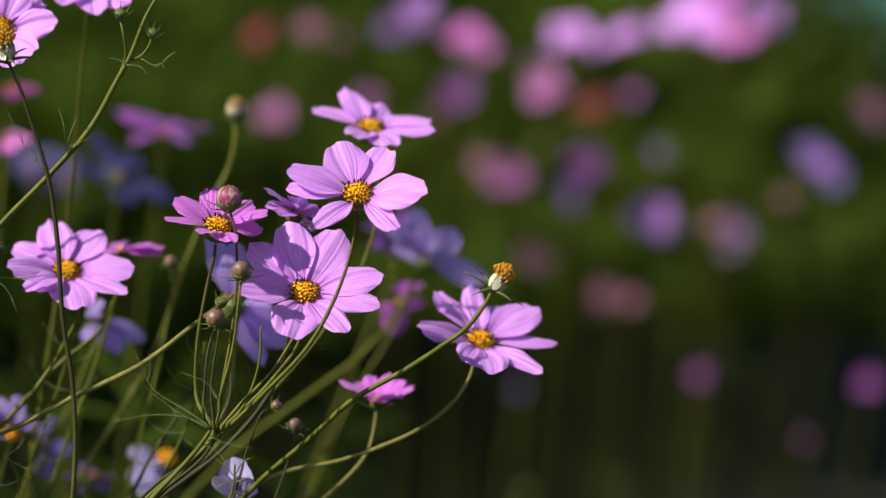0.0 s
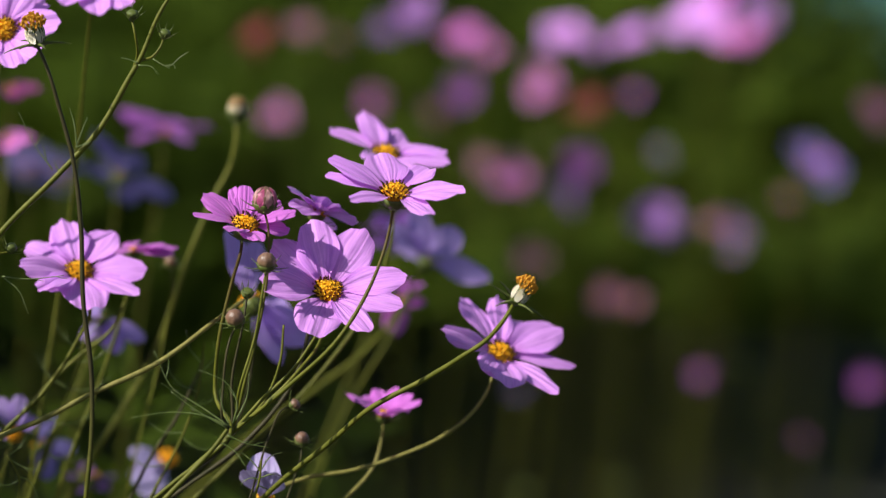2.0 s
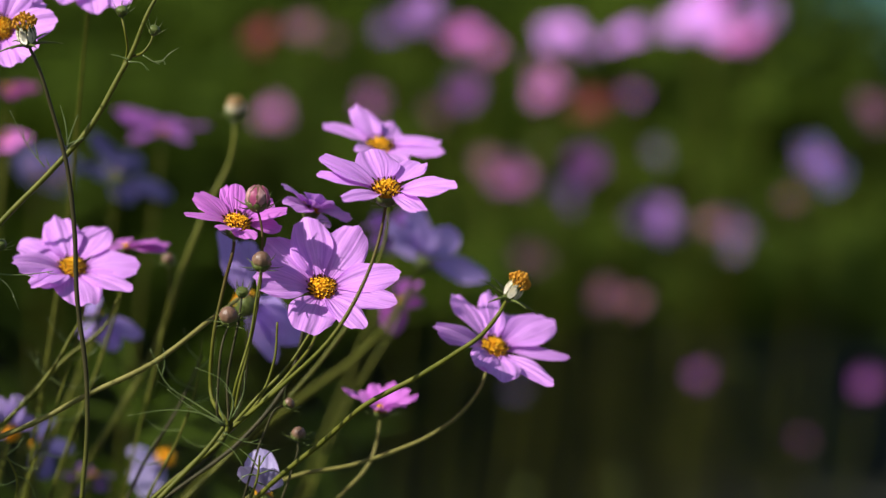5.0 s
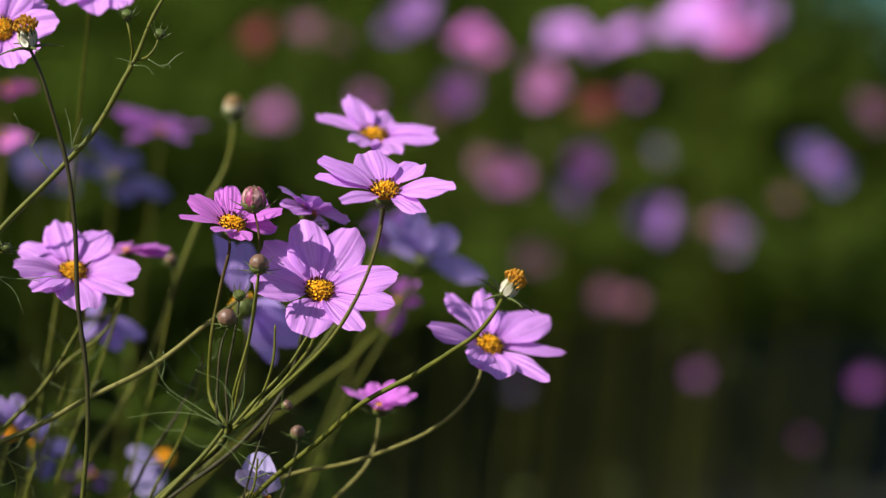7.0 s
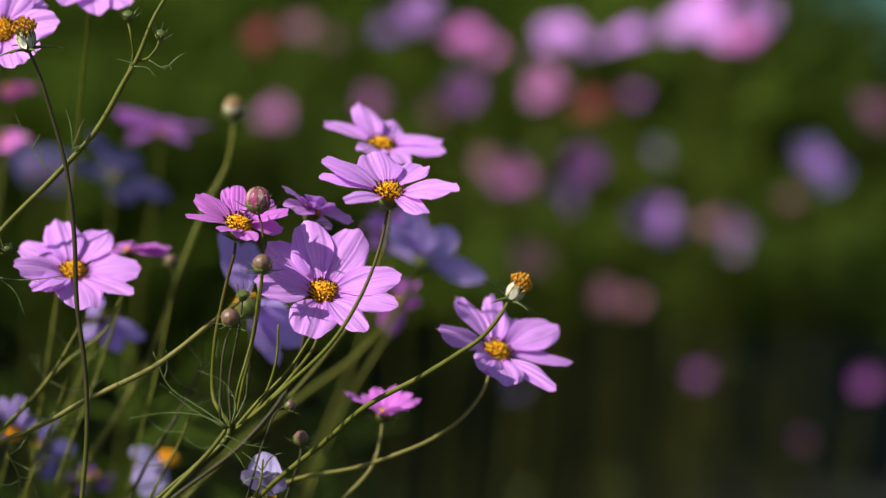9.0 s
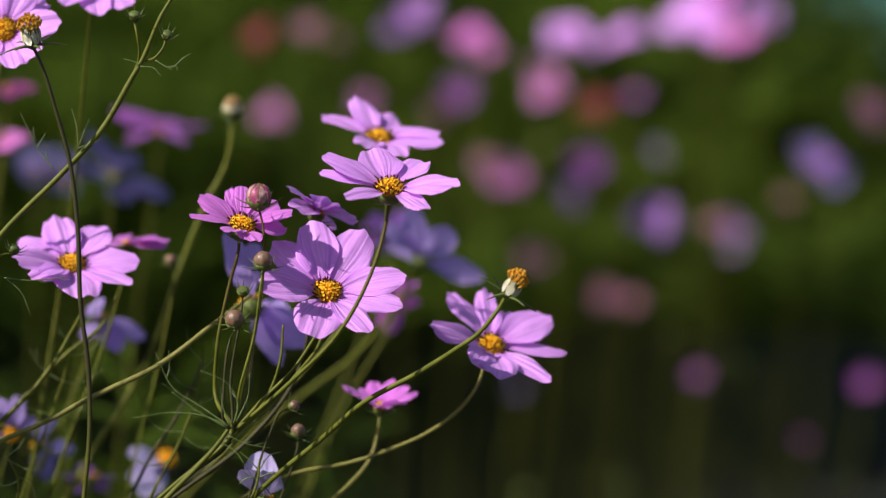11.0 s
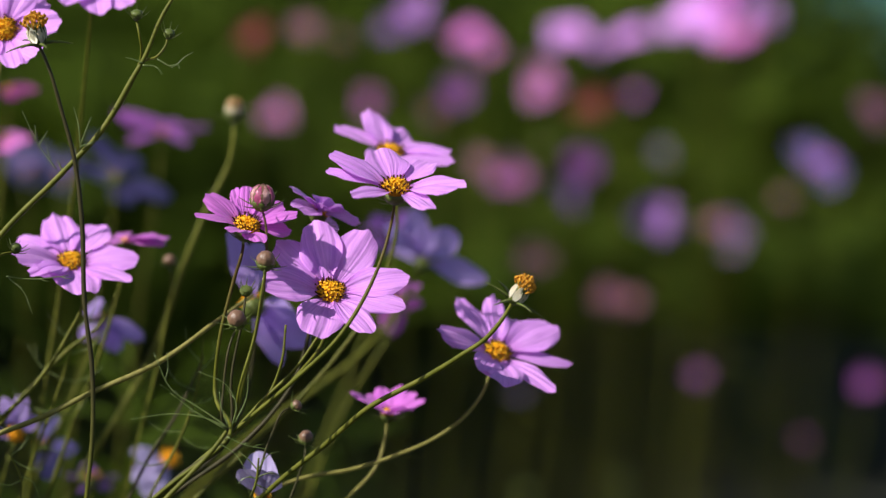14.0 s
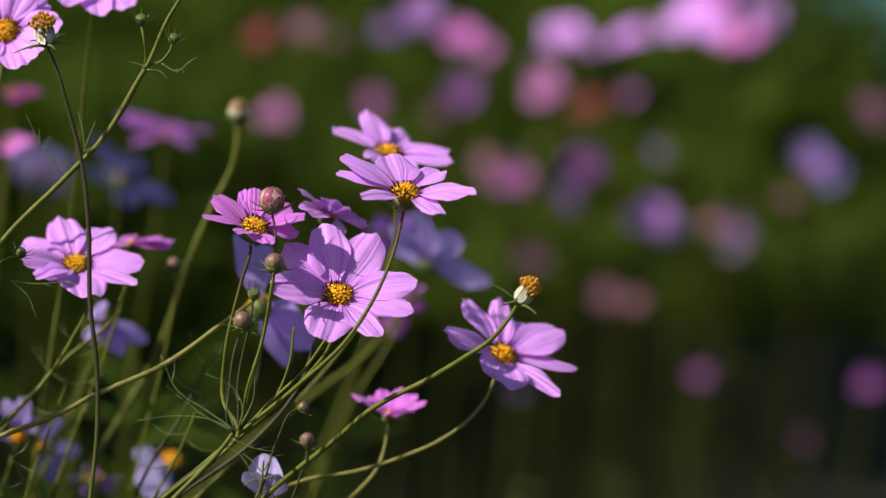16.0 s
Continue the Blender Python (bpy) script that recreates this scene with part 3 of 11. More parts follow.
far_cosmos("dusky rose cosmos flower out in the bed", (0.062, 4.500, 0.563), (-0.44, -0.87, 0.43), 0.0158, BLUSH, 424)
far_cosmos("plum cosmos flower out in the bed", (0.209, 4.600, 0.549), (0.41, -0.79, 0.69), 0.0286, PLUM, 425)
far_cosmos("violet cosmos flower out in the bed", (0.184, 4.700, 0.488), (0.39, -0.38, 0.5), 0.0250, VIOLET, 426)
far_cosmos("soft mauve cosmos flower out in the bed", (0.300, 4.450, 0.488), (-0.3, -0.6, 0.7), 0.0305, MAUVE, 427)
far_cosmos("violet cosmos flower out in the bed", (0.330, 4.500, 0.461), (-0.35, -0.49, 0.71), 0.0172, VIOLET, 428)
far_cosmos("soft mauve cosmos flower out in the bed", (0.424, 4.500, 0.468), (0.32, -0.88, 0.78), 0.0254, MAUVE, 429)
far_cosmos("dusky rose cosmos flower out in the bed", (0.390, 4.500, 0.474), (-0.37, -0.71, 0.62), 0.0144, BLUSH, 430)
far_cosmos("dusky rose cosmos flower out in the bed", (0.127, 4.420, 0.434), (0.38, -0.71, 0.77), 0.0210, BLUSH, 431)
far_cosmos("dusky rose cosmos flower out in the bed", (0.229, 4.420, 0.384), (0.04, -0.73, 0.49), 0.0183, BLUSH, 432)
far_cosmos("dusky rose cosmos flower out in the bed", (0.269, 4.420, 0.373), (-0.29, -0.86, 0.42), 0.0146, BLUSH, 433)
far_cosmos("shade-toned violet cosmos flower out in the bed", (0.509, 4.400, 0.597), (0.17, -0.35, 0.42), 0.0230, SHADED_VIOLET, 434)
far_cosmos("shade-toned violet cosmos flower out in the bed", (0.552, 4.400, 0.552), (-0.41, -0.36, 0.59), 0.0219, SHADED_VIOLET, 435)
far_cosmos("violet cosmos flower out in the bed", (0.552, 4.600, 0.549), (-0.08, -0.77, 0.62), 0.0217, VIOLET, 436)
far_cosmos("dusky rose cosmos flower out in the bed", (0.647, 4.700, 0.612), (0.29, -0.65, 0.54), 0.0263, BLUSH, 437)
# Low flowers: darker petal colours stand in for the shade down there.
far_cosmos("plum cosmos flower out in the bed", (0.368, 4.420, 0.268), (-0.4, -0.4, 0.36), 0.0167, PLUM, 438)
far_cosmos("plum cosmos flower out in the bed", (0.607, 4.420, 0.252), (-0.01, -0.44, 0.41), 0.0174, PLUM, 439)
far_cosmos("plum cosmos flower out in the bed", (0.517, 4.420, 0.173), (0.21, -0.38, 0.63), 0.0102, PLUM, 440)
far_cosmos("shade-toned violet cosmos flower out in the bed", (0.108, 4.420, 0.246), (0.26, -0.84, 0.55), 0.0102, SHADED_VIOLET, 441)
far_cosmos("pale lilac cosmos flower out in the bed", (0.414, 4.420, 0.446), (-0.32, -0.44, 0.48), 0.0114, PALE, 442)
far_cosmos("dusky rose cosmos flower out in the bed", (0.495, 4.500, 0.510), (-0.04, -0.35, 0.73), 0.0130, BLUSH, 443)
# These two carry their blue shade in the petal colour.
far_cosmos("shade-toned violet cosmos flower out in the bed", (-0.376, 2.876, 0.769), (0.2, 0.8, 0.3), 0.0202, SHADED_VIOLET, 439)
far_cosmos("shade-toned violet cosmos flower out in the bed", (-0.362, 2.974, 0.75), (0.2, 0.8, 0.3), 0.0168, SHADED_VIOLET, 440)
far_bud((0.450, 4.600, 0.244), 0.0085, 470)
far_bud((0.333, 4.500, 0.309), 0.0070, 471)
far_bud((0.184, 4.700, 0.432), 0.0080, 472)
far_bud((0.115, 4.300, 0.124), 0.0058, 473)
far_bud((0.257, 4.400, 0.117), 0.0054, 474)
far_bud((0.158, 4.900, 0.534), 0.0090, 475)
far_bud((0.427, 4.900, 0.266), 0.0065, 476)
foliage("cosmos_foliage", "dense feathery green cosmos foliage of the bed", 21000,
        lambda g: (lambda y: (g.uniform(-1.9, 0.02 + 0.075 * y if y > 5.3 else 1.3), y))(4.5 + 4.25 * g.random() ** 1.3),
        lambda x, y: 0.44 + 0.20 * min(1.0, (y - 4.5) / 1.5) - 0.20 * max(0.0, x - 0.35) + 0.34 * noise.noise((x * 2.6, y * 1.6, 4)), FOLIAGE, 21, (0.06, 0.0036), 0.76, 0.36)
foliage("near_foliage", "soft green cosmos growth behind the clump", 34,
        lambda g: (g.uniform(-0.60, -0.14) - 0.05, g.uniform(2.1, 3.6)),
        lambda x, y: max(0.0, 0.76 - 0.7 * max(0.0, x + 0.32) - 0.05 * y), FOLIAGE, 22, (0.05, 0.0022), 0.75, 0.05, 0.5)
# Unseen growth left of the view, added to shade the clump's lower left.
foliage("side_foliage", "tall feathery cosmos growth added out of view for shade", 90,
        lambda g: (g.uniform(-0.62, -0.35), g.uniform(1.48, 1.98)),
        lambda x, y: 0.95, FOLIAGE, 27, (0.05, 0.0024), 0.55, 0.05, 0.25)
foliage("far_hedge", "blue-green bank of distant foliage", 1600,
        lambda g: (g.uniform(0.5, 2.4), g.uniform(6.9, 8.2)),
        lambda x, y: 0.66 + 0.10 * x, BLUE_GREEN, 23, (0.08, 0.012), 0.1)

# ---- the near clump ----
blossom_a = cosmos("lilac-pink cosmos flower held level on a hidden stalk", (-0.0381, 1.7196, 0.9396), (0.1, -0.3, 0.95),
    [(159, 8, 0.0354, 0.0174), (120, 21, 0.0353, 0.0168), (80, 1, 0.0350, 0.0192), (23, 7, 0.0354, 0.0186), (-8, 8, 0.0355, 0.0192), (-68, 13, 0.0363, 0.0192), (-106, 19, 0.0364, 0.0168)],
    [(-0.0389, 1.7219, 0.9322), (-0.035, 1.7164, 0.9197), (-0.0335, 1.7128, 0.8979), (-0.0375, 1.7098, 0.8799), (-0.0504, 1.7049, 0.8505), (-0.0649, 1.7013, 0.8298), (-0.0881, 1.6967, 0.8028), (-0.1191, 1.6918, 0.7725), (-0.1501, 1.6869, 0.7418), (-0.1985, 1.6847, 0.6869), (-0.255, 1.6821, 0.5992), (-0.313, 1.6797, 0.4663), (-0.3639, 1.6777, 0.2728)], (-0.3976, 1.677, 0), LILAC_PINK, 11, 0.0065, 0.00072, STEM, [])
blossom_b = cosmos("lilac-pink cosmos flower tilted up on a long arching stalk", (-0.0291, 1.5722, 0.9295), (0.04, -0.36, 0.93),
    [(166, 24, 0.0379, 0.0193), (177, 15, 0.0363, 0.0154), (108, 12, 0.0343, 0.0245), (62, 3, 0.0350, 0.0233), (-18, 18, 0.0371, 0.0290), (-58, 13, 0.0375, 0.0125), (-126, 18, 0.0376, 0.0137)],
    [(-0.0295, 1.5744, 0.9221), (-0.032, 1.572, 0.9086), (-0.0408, 1.5578, 0.8839), (-0.055, 1.5535, 0.8597), (-0.0809, 1.5589, 0.8327), (-0.1101, 1.5662, 0.8061), (-0.1388, 1.5616, 0.7801), (-0.1517, 1.5595, 0.7683), (-0.2012, 1.5573, 0.714), (-0.259, 1.5548, 0.6255), (-0.3183, 1.5524, 0.4891), (-0.3704, 1.5505, 0.2875)], (-0.4048, 1.5498, 0), LILAC_PINK, 12, 0.0065, 0.00072, STEM_YOUNG, [])
blossom_c = cosmos("wide open lilac-pink cosmos flower facing outwards", (-0.0636, 1.5938, 0.8750), (0.08, -0.6, 0.77),
    [(108, 20, 0.0416, 0.0232), (66, 19, 0.0411, 0.0249), (15, 13, 0.0416, 0.0203), (-18, 11, 0.0404, 0.0168), (-59, 14, 0.0397, 0.0174), (-102, 15, 0.0397, 0.0255), (-174, 19, 0.0371, 0.0209), (140, 12, 0.0399, 0.0220)],
    [(-0.0643, 1.5986, 0.8689), (-0.0662, 1.5902, 0.8522), (-0.0779, 1.5724, 0.8368), (-0.1109, 1.5696, 0.8045), (-0.1393, 1.5649, 0.7783), (-0.1521, 1.5626, 0.7667), (-0.2014, 1.56, 0.713), (-0.2591, 1.5573, 0.6248), (-0.3184, 1.5549, 0.4885), (-0.3705, 1.553, 0.2871)], (-0.4049, 1.5523, 0), LILAC_PINK, 13, 0.0065, 0.00072, STEM, [])
blossom_d = cosmos("lilac-pink cosmos flower on a drooping side stalk", (0.0245, 1.6578, 0.8342), (0.3, -0.5, 0.8),
    [(-173, 20, 0.0407, 0.0133), (130, 11, 0.0389, 0.0139), (95, 7, 0.0407, 0.0145), (73, -8, 0.0399, 0.0151), (39, 12, 0.0423, 0.0248), (5, 10, 0.0411, 0.0133), (-43, 16, 0.0415, 0.0145), (-91, 24, 0.0416, 0.0260), (-115, 27, 0.0416, 0.0163)],
    [(0.0221, 1.6618, 0.8279), (0.0178, 1.6547, 0.8145), (0.0086, 1.6526, 0.8019), (-0.0079, 1.6503, 0.7896), (-0.0289, 1.6484, 0.7803), (-0.0529, 1.6468, 0.7727), (-0.0798, 1.6457, 0.7678), (-0.1069, 1.6435, 0.7554), (-0.122, 1.6416, 0.7435), (-0.1754, 1.6396, 0.6937), (-0.2379, 1.6374, 0.6106), (-0.3019, 1.6352, 0.4798), (-0.3582, 1.6335, 0.2834)], (-0.3953, 1.6328, 0), LILAC_PINK, 14, 0.0065, 0.00072, STEM_STRAW, [])
blossom_e = cosmos("small deep pink cosmos flower beside a rosy bud", (-0.1082, 1.5972, 0.9086), (0.2, -0.4, 0.88),
    [(-168, 11, 0.0286, 0.0110), (149, 18, 0.0277, 0.0133), (109, 14, 0.0277, 0.0116), (96, 19, 0.0286, 0.0122), (57, 12, 0.0284, 0.0133), (31, 15, 0.0291, 0.0151), (21, -5, 0.0250, 0.0133), (-72, 25, 0.0281, 0.0133), (-103, 29, 0.0282, 0.0133)],
    [(-0.1097, 1.6002, 0.902), (-0.1094, 1.5956, 0.8982), (-0.1134, 1.5948, 0.8808), (-0.1194, 1.5927, 0.8489), (-0.1204, 1.5927, 0.8225), (-0.1099, 1.5559, 0.8083), (-0.1386, 1.5556, 0.7816), (-0.1516, 1.5557, 0.7694), (-0.201, 1.5535, 0.715), (-0.2589, 1.551, 0.6265), (-0.3181, 1.5486, 0.4899), (-0.3702, 1.5467, 0.288)], (-0.4046, 1.546, 0), ORCHID, 15, 0.0062, 0.00072, STEM_YOUNG, [])
blossom_j = cosmos("lilac-pink cosmos flower at the edge of the clump", (-0.1974, 1.6591, 0.8740), (0.15, -0.52, 0.82),
    [(111, 9, 0.0369, 0.0217), (146, -1, 0.0348, 0.0223), (-156, 23, 0.0366, 0.0199), (-118, 30, 0.0376, 0.0139), (-122, 21, 0.0378, 0.0151), (-78, 15, 0.0383, 0.0259), (-30, 13, 0.0385, 0.0181), (7, 13, 0.0358, 0.0235), (65, 6, 0.0363, 0.0241)],
    [(-0.1985, 1.6632, 0.8675), (-0.1913, 1.656, 0.8547), (-0.1989, 1.653, 0.8369), (-0.2154, 1.6488, 0.8119), (-0.2424, 1.6442, 0.7855), (-0.2907, 1.6416, 0.7303), (-0.3471, 1.6386, 0.6402), (-0.405, 1.6361, 0.5006), (-0.456, 1.6342, 0.2942)], (-0.4896, 1.6334, 0), LILAC_PINK, 16, 0.0065, 0.00072, STEM, [])
blossom_behind = cosmos("lilac-pink cosmos flower seen from the side", (-0.0703, 1.6450, 0.9097), (0.55, 0.15, 0.8),
    [(-128, 2, 0.0274, 0.0179), (-98, 8, 0.0274, 0.0179), (-79, 21, 0.0275, 0.0191), (-41, 21, 0.0275, 0.0179), (73, -8, 0.0276, 0.0167), (-110, -14, 0.0277, 0.0167)],
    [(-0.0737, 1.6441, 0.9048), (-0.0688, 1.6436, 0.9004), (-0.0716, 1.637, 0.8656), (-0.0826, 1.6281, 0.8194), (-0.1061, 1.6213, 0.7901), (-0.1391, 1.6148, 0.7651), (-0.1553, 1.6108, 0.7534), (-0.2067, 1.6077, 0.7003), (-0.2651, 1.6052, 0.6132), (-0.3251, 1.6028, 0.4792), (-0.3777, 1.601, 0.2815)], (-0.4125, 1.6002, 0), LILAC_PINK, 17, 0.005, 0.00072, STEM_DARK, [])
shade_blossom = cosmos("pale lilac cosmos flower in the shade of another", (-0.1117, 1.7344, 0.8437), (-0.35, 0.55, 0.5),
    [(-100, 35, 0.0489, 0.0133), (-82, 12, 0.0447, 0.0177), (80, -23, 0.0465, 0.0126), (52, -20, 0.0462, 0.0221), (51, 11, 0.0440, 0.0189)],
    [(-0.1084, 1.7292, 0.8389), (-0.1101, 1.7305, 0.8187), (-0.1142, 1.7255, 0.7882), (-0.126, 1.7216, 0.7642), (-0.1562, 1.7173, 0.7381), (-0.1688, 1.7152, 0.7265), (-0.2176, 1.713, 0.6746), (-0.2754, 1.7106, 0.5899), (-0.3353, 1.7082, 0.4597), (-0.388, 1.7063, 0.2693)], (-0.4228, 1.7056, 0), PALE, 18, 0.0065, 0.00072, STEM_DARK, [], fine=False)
small_blossom = cosmos("half-open magenta cosmos flower low in the clump", (-0.0345, 1.6850, 0.7948), (0.05, 0, 1),
    [(-185, 29, 0.0249, 0.0099), (126, 24, 0.0218, 0.0105), (102, 34, 0.0222, 0.0111), (71, 40, 0.0227, 0.0111), (44, 32, 0.0222, 0.0105), (15, 28, 0.0222, 0.0099), (-122, 24, 0.0222, 0.0117), (-86, 16, 0.0222, 0.0129), (-54, 23, 0.0222, 0.0117)],
    [(-0.0347, 1.6861, 0.7906), (-0.0357, 1.683, 0.7824), (-0.0395, 1.6759, 0.7692), (-0.0544, 1.6658, 0.7531), (-0.0677, 1.6542, 0.7439), (-0.1174, 1.6401, 0.6946), (-0.1755, 1.6233, 0.6125), (-0.2355, 1.6209, 0.4786), (-0.2881, 1.6191, 0.2811)], (-0.3229, 1.6183, 0), ORCHID, 19, 0.0036, 0.00072, STEM_STRAW, [])
blossom_top = cosmos("pale pink cosmos flower above the clump", (-0.2335, 1.6675, 1.0026), (0, -0.8, 0.5),
    [(3, 16, 0.0314, 0.0189), (49, -16, 0.0314, 0.0189), (71, 11, 0.0314, 0.0189), (-46, 29, 0.0314, 0.0189), (-74, 27, 0.0314, 0.0189), (-122, 33, 0.0314, 0.0189), (151, -11, 0.0314, 0.0189), (111, 13, 0.0314, 0.0189)],
    [(-0.2335, 1.6741, 0.9985), (-0.2377, 1.6626, 0.9718), (-0.2437, 1.6514, 0.9009), (-0.2527, 1.6373, 0.8122), (-0.2595, 1.6341, 0.7382), (-0.2674, 1.6306, 0.6296), (-0.2756, 1.6271, 0.4779), (-0.2828, 1.6244, 0.2723)], (-0.2875, 1.6233, 0), LILAC_PINK, 20, 0.0065, 0.00072, STEM, [])
blossom_high = cosmos("pale lilac cosmos flower high over the clump", (-0.1935, 1.7319, 1.0261), (0, -0.55, 0.8),
    [(-113, 14, 0.0341, 0.0205), (-76, 5, 0.0341, 0.0205), (-46, 3, 0.0341, 0.0205), (-23, 12, 0.0341, 0.0205), (73, -8, 0.0341, 0.0205), (117, -6, 0.0341, 0.0205), (-144, 26, 0.0341, 0.0205)],
    [(-0.1935, 1.7364, 1.0197), (-0.2, 1.7552, 0.9809), (-0.2143, 1.7799, 0.8815), (-0.2336, 1.7597, 0.754), (-0.2438, 1.7566, 0.6813), (-0.2556, 1.753, 0.5767), (-0.2678, 1.7496, 0.434), (-0.2785, 1.7469, 0.245)], (-0.2855, 1.7458, 0), LILAC_PINK, 21, 0.0065, 0.00072, STEM, [])
edge_blossom = cosmos("small pink cosmos flower seen edge on", (-0.1774, 1.748, 0.8715), (-0.1, 0.05, 0.95),
    [(-4, -1, 0.0247, 0.0148), (-37, 11, 0.0247, 0.0148), (105, 6, 0.0247, 0.0148), (-26, -8, 0.0247, 0.0148), (-110, 5, 0.0247, 0.0148)],
    [(-0.177, 1.7478, 0.8682), (-0.179, 1.7453, 0.8546), (-0.1916, 1.7383, 0.8107), (-0.2107, 1.7304, 0.7606), (-0.2347, 1.7274, 0.6911), (-0.2628, 1.724, 0.5891), (-0.2916, 1.7208, 0.4469), (-0.3169, 1.7182, 0.2544)], (-0.3336, 1.7172, 0), ORCHID, 22, 0.0028, 0.00072, STEM, [], fine=False)
low_lilac_blossom = cosmos("pale lilac cosmos flower drooping behind the stems", (-0.2021, 1.8308, 0.8192), (-0.4, 0.5, 0.5),
    [(-105, -16, 0.0317, 0.0143), (44, -25, 0.0317, 0.0143), (78, -14, 0.0317, 0.0143), (83, 10, 0.0317, 0.0143), (104, 19, 0.0317, 0.0143)],
    [(-0.2004, 1.8287, 0.8171), (-0.2047, 1.8288, 0.8067), (-0.2214, 1.8225, 0.7672), (-0.2414, 1.8152, 0.721), (-0.2683, 1.8123, 0.6531), (-0.2999, 1.809, 0.5547), (-0.3322, 1.8058, 0.419), (-0.3605, 1.8033, 0.2374)], (-0.3793, 1.8023, 0), PALE, 23, 0.0028, 0.00072, STEM, [], fine=False)
corner_blossom = cosmos("pale lilac cosmos flower with an orange centre", (-0.2472, 1.7614, 0.7642), (0.2, -0.7, 0.5),
    [(80, 12, 0.0237, 0.0116), (41, -2, 0.0177, 0.0090), (113, 10, 0.0228, 0.0097), (-150, 50, 0.0216, 0.0097)],
    [(-0.2489, 1.7676, 0.7598), (-0.2497, 1.7597, 0.7534), (-0.2594, 1.7547, 0.7216), (-0.2723, 1.7496, 0.6898), (-0.2977, 1.7467, 0.6219), (-0.3274, 1.7433, 0.5252), (-0.3579, 1.7401, 0.3939), (-0.3846, 1.7376, 0.2215)], (-0.4023, 1.7366, 0), PALE, 24, 0.0048, 0.00072, STEM, [], fine=False)
# Petals in the darkened violet: shade is put into their colour.
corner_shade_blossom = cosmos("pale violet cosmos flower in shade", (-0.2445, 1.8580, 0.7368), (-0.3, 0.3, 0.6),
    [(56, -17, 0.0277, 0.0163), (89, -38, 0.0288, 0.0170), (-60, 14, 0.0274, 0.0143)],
    [(-0.2413, 1.8548, 0.7304), (-0.2462, 1.8559, 0.7233), (-0.2561, 1.8522, 0.6996), (-0.2826, 1.8492, 0.6318), (-0.3119, 1.8459, 0.5338), (-0.3442, 1.8427, 0.4015), (-0.3725, 1.8402, 0.2265)], (-0.3913, 1.8392, 0), SHADED_VIOLET, 25, 0.0038, 0.00072, STEM, [], fine=False)
white_blossom = cosmos("whitish lilac cosmos flower with an orange centre", (-0.172, 1.9057, 0.7169), (0.25, -0.6, 0.6),
    [(-154, 30, 0.0308, 0.0169), (-138, 6, 0.0308, 0.0169), (-113, -5, 0.0308, 0.0169)],
    [(-0.1738, 1.9102, 0.7124), (-0.1727, 1.9031, 0.7003), (-0.1797, 1.8976, 0.6658), (-0.1931, 1.8945, 0.5948), (-0.2088, 1.891, 0.4964), (-0.2249, 1.8875, 0.3673), (-0.239, 1.8849, 0.2035)], (-0.2483, 1.8838, 0), WHITISH, 26, 0.0055, 0.00072, STEM, [], fine=False)
# A lilac flower in darker violet; its shade is in the colour.
low_violet_blossom = cosmos("lilac cosmos flower low among the stalks, coloured violet for shade", (-0.2255, 1.9527, 0.6941), (0, 0.4, 0.8),
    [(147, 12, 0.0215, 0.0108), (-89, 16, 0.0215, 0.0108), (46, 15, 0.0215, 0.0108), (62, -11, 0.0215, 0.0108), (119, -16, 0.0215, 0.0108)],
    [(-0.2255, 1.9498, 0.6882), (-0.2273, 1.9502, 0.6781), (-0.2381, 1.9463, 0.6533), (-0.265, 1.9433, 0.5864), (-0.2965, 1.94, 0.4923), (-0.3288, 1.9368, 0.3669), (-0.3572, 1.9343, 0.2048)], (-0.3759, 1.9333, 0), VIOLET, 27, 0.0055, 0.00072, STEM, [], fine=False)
pale_blossom = cosmos("whitish lilac cosmos flower seen from behind", (-0.0958, 1.6188, 0.7589), (0.1, 0.7, 0.5),
    [(-106, 46, 0.0275, 0.0198), (-108, -2, 0.0274, 0.0159), (-74, -4, 0.0274, 0.0159), (71, 15, 0.0274, 0.0164), (114, 10, 0.0274, 0.0164)],
    [(-0.0965, 1.6139, 0.7555), (-0.0979, 1.6168, 0.7466), (-0.1083, 1.6135, 0.726), (-0.1389, 1.6107, 0.6596), (-0.1747, 1.6075, 0.5622), (-0.2114, 1.6044, 0.4264), (-0.2436, 1.6019, 0.2428)], (-0.2648, 1.6009, 0), WHITISH, 28, 0.005, 0.00072, STEM, [], fine=False)
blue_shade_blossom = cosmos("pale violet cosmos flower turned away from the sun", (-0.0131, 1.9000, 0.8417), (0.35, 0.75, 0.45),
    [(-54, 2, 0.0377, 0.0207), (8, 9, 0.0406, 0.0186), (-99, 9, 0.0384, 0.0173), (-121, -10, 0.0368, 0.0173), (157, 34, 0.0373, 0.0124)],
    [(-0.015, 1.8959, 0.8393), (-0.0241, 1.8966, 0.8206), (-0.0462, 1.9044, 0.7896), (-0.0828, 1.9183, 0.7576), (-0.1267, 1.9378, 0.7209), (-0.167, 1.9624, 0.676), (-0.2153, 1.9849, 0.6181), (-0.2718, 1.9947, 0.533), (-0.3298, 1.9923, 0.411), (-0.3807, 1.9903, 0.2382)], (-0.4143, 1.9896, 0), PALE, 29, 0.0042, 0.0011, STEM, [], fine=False)
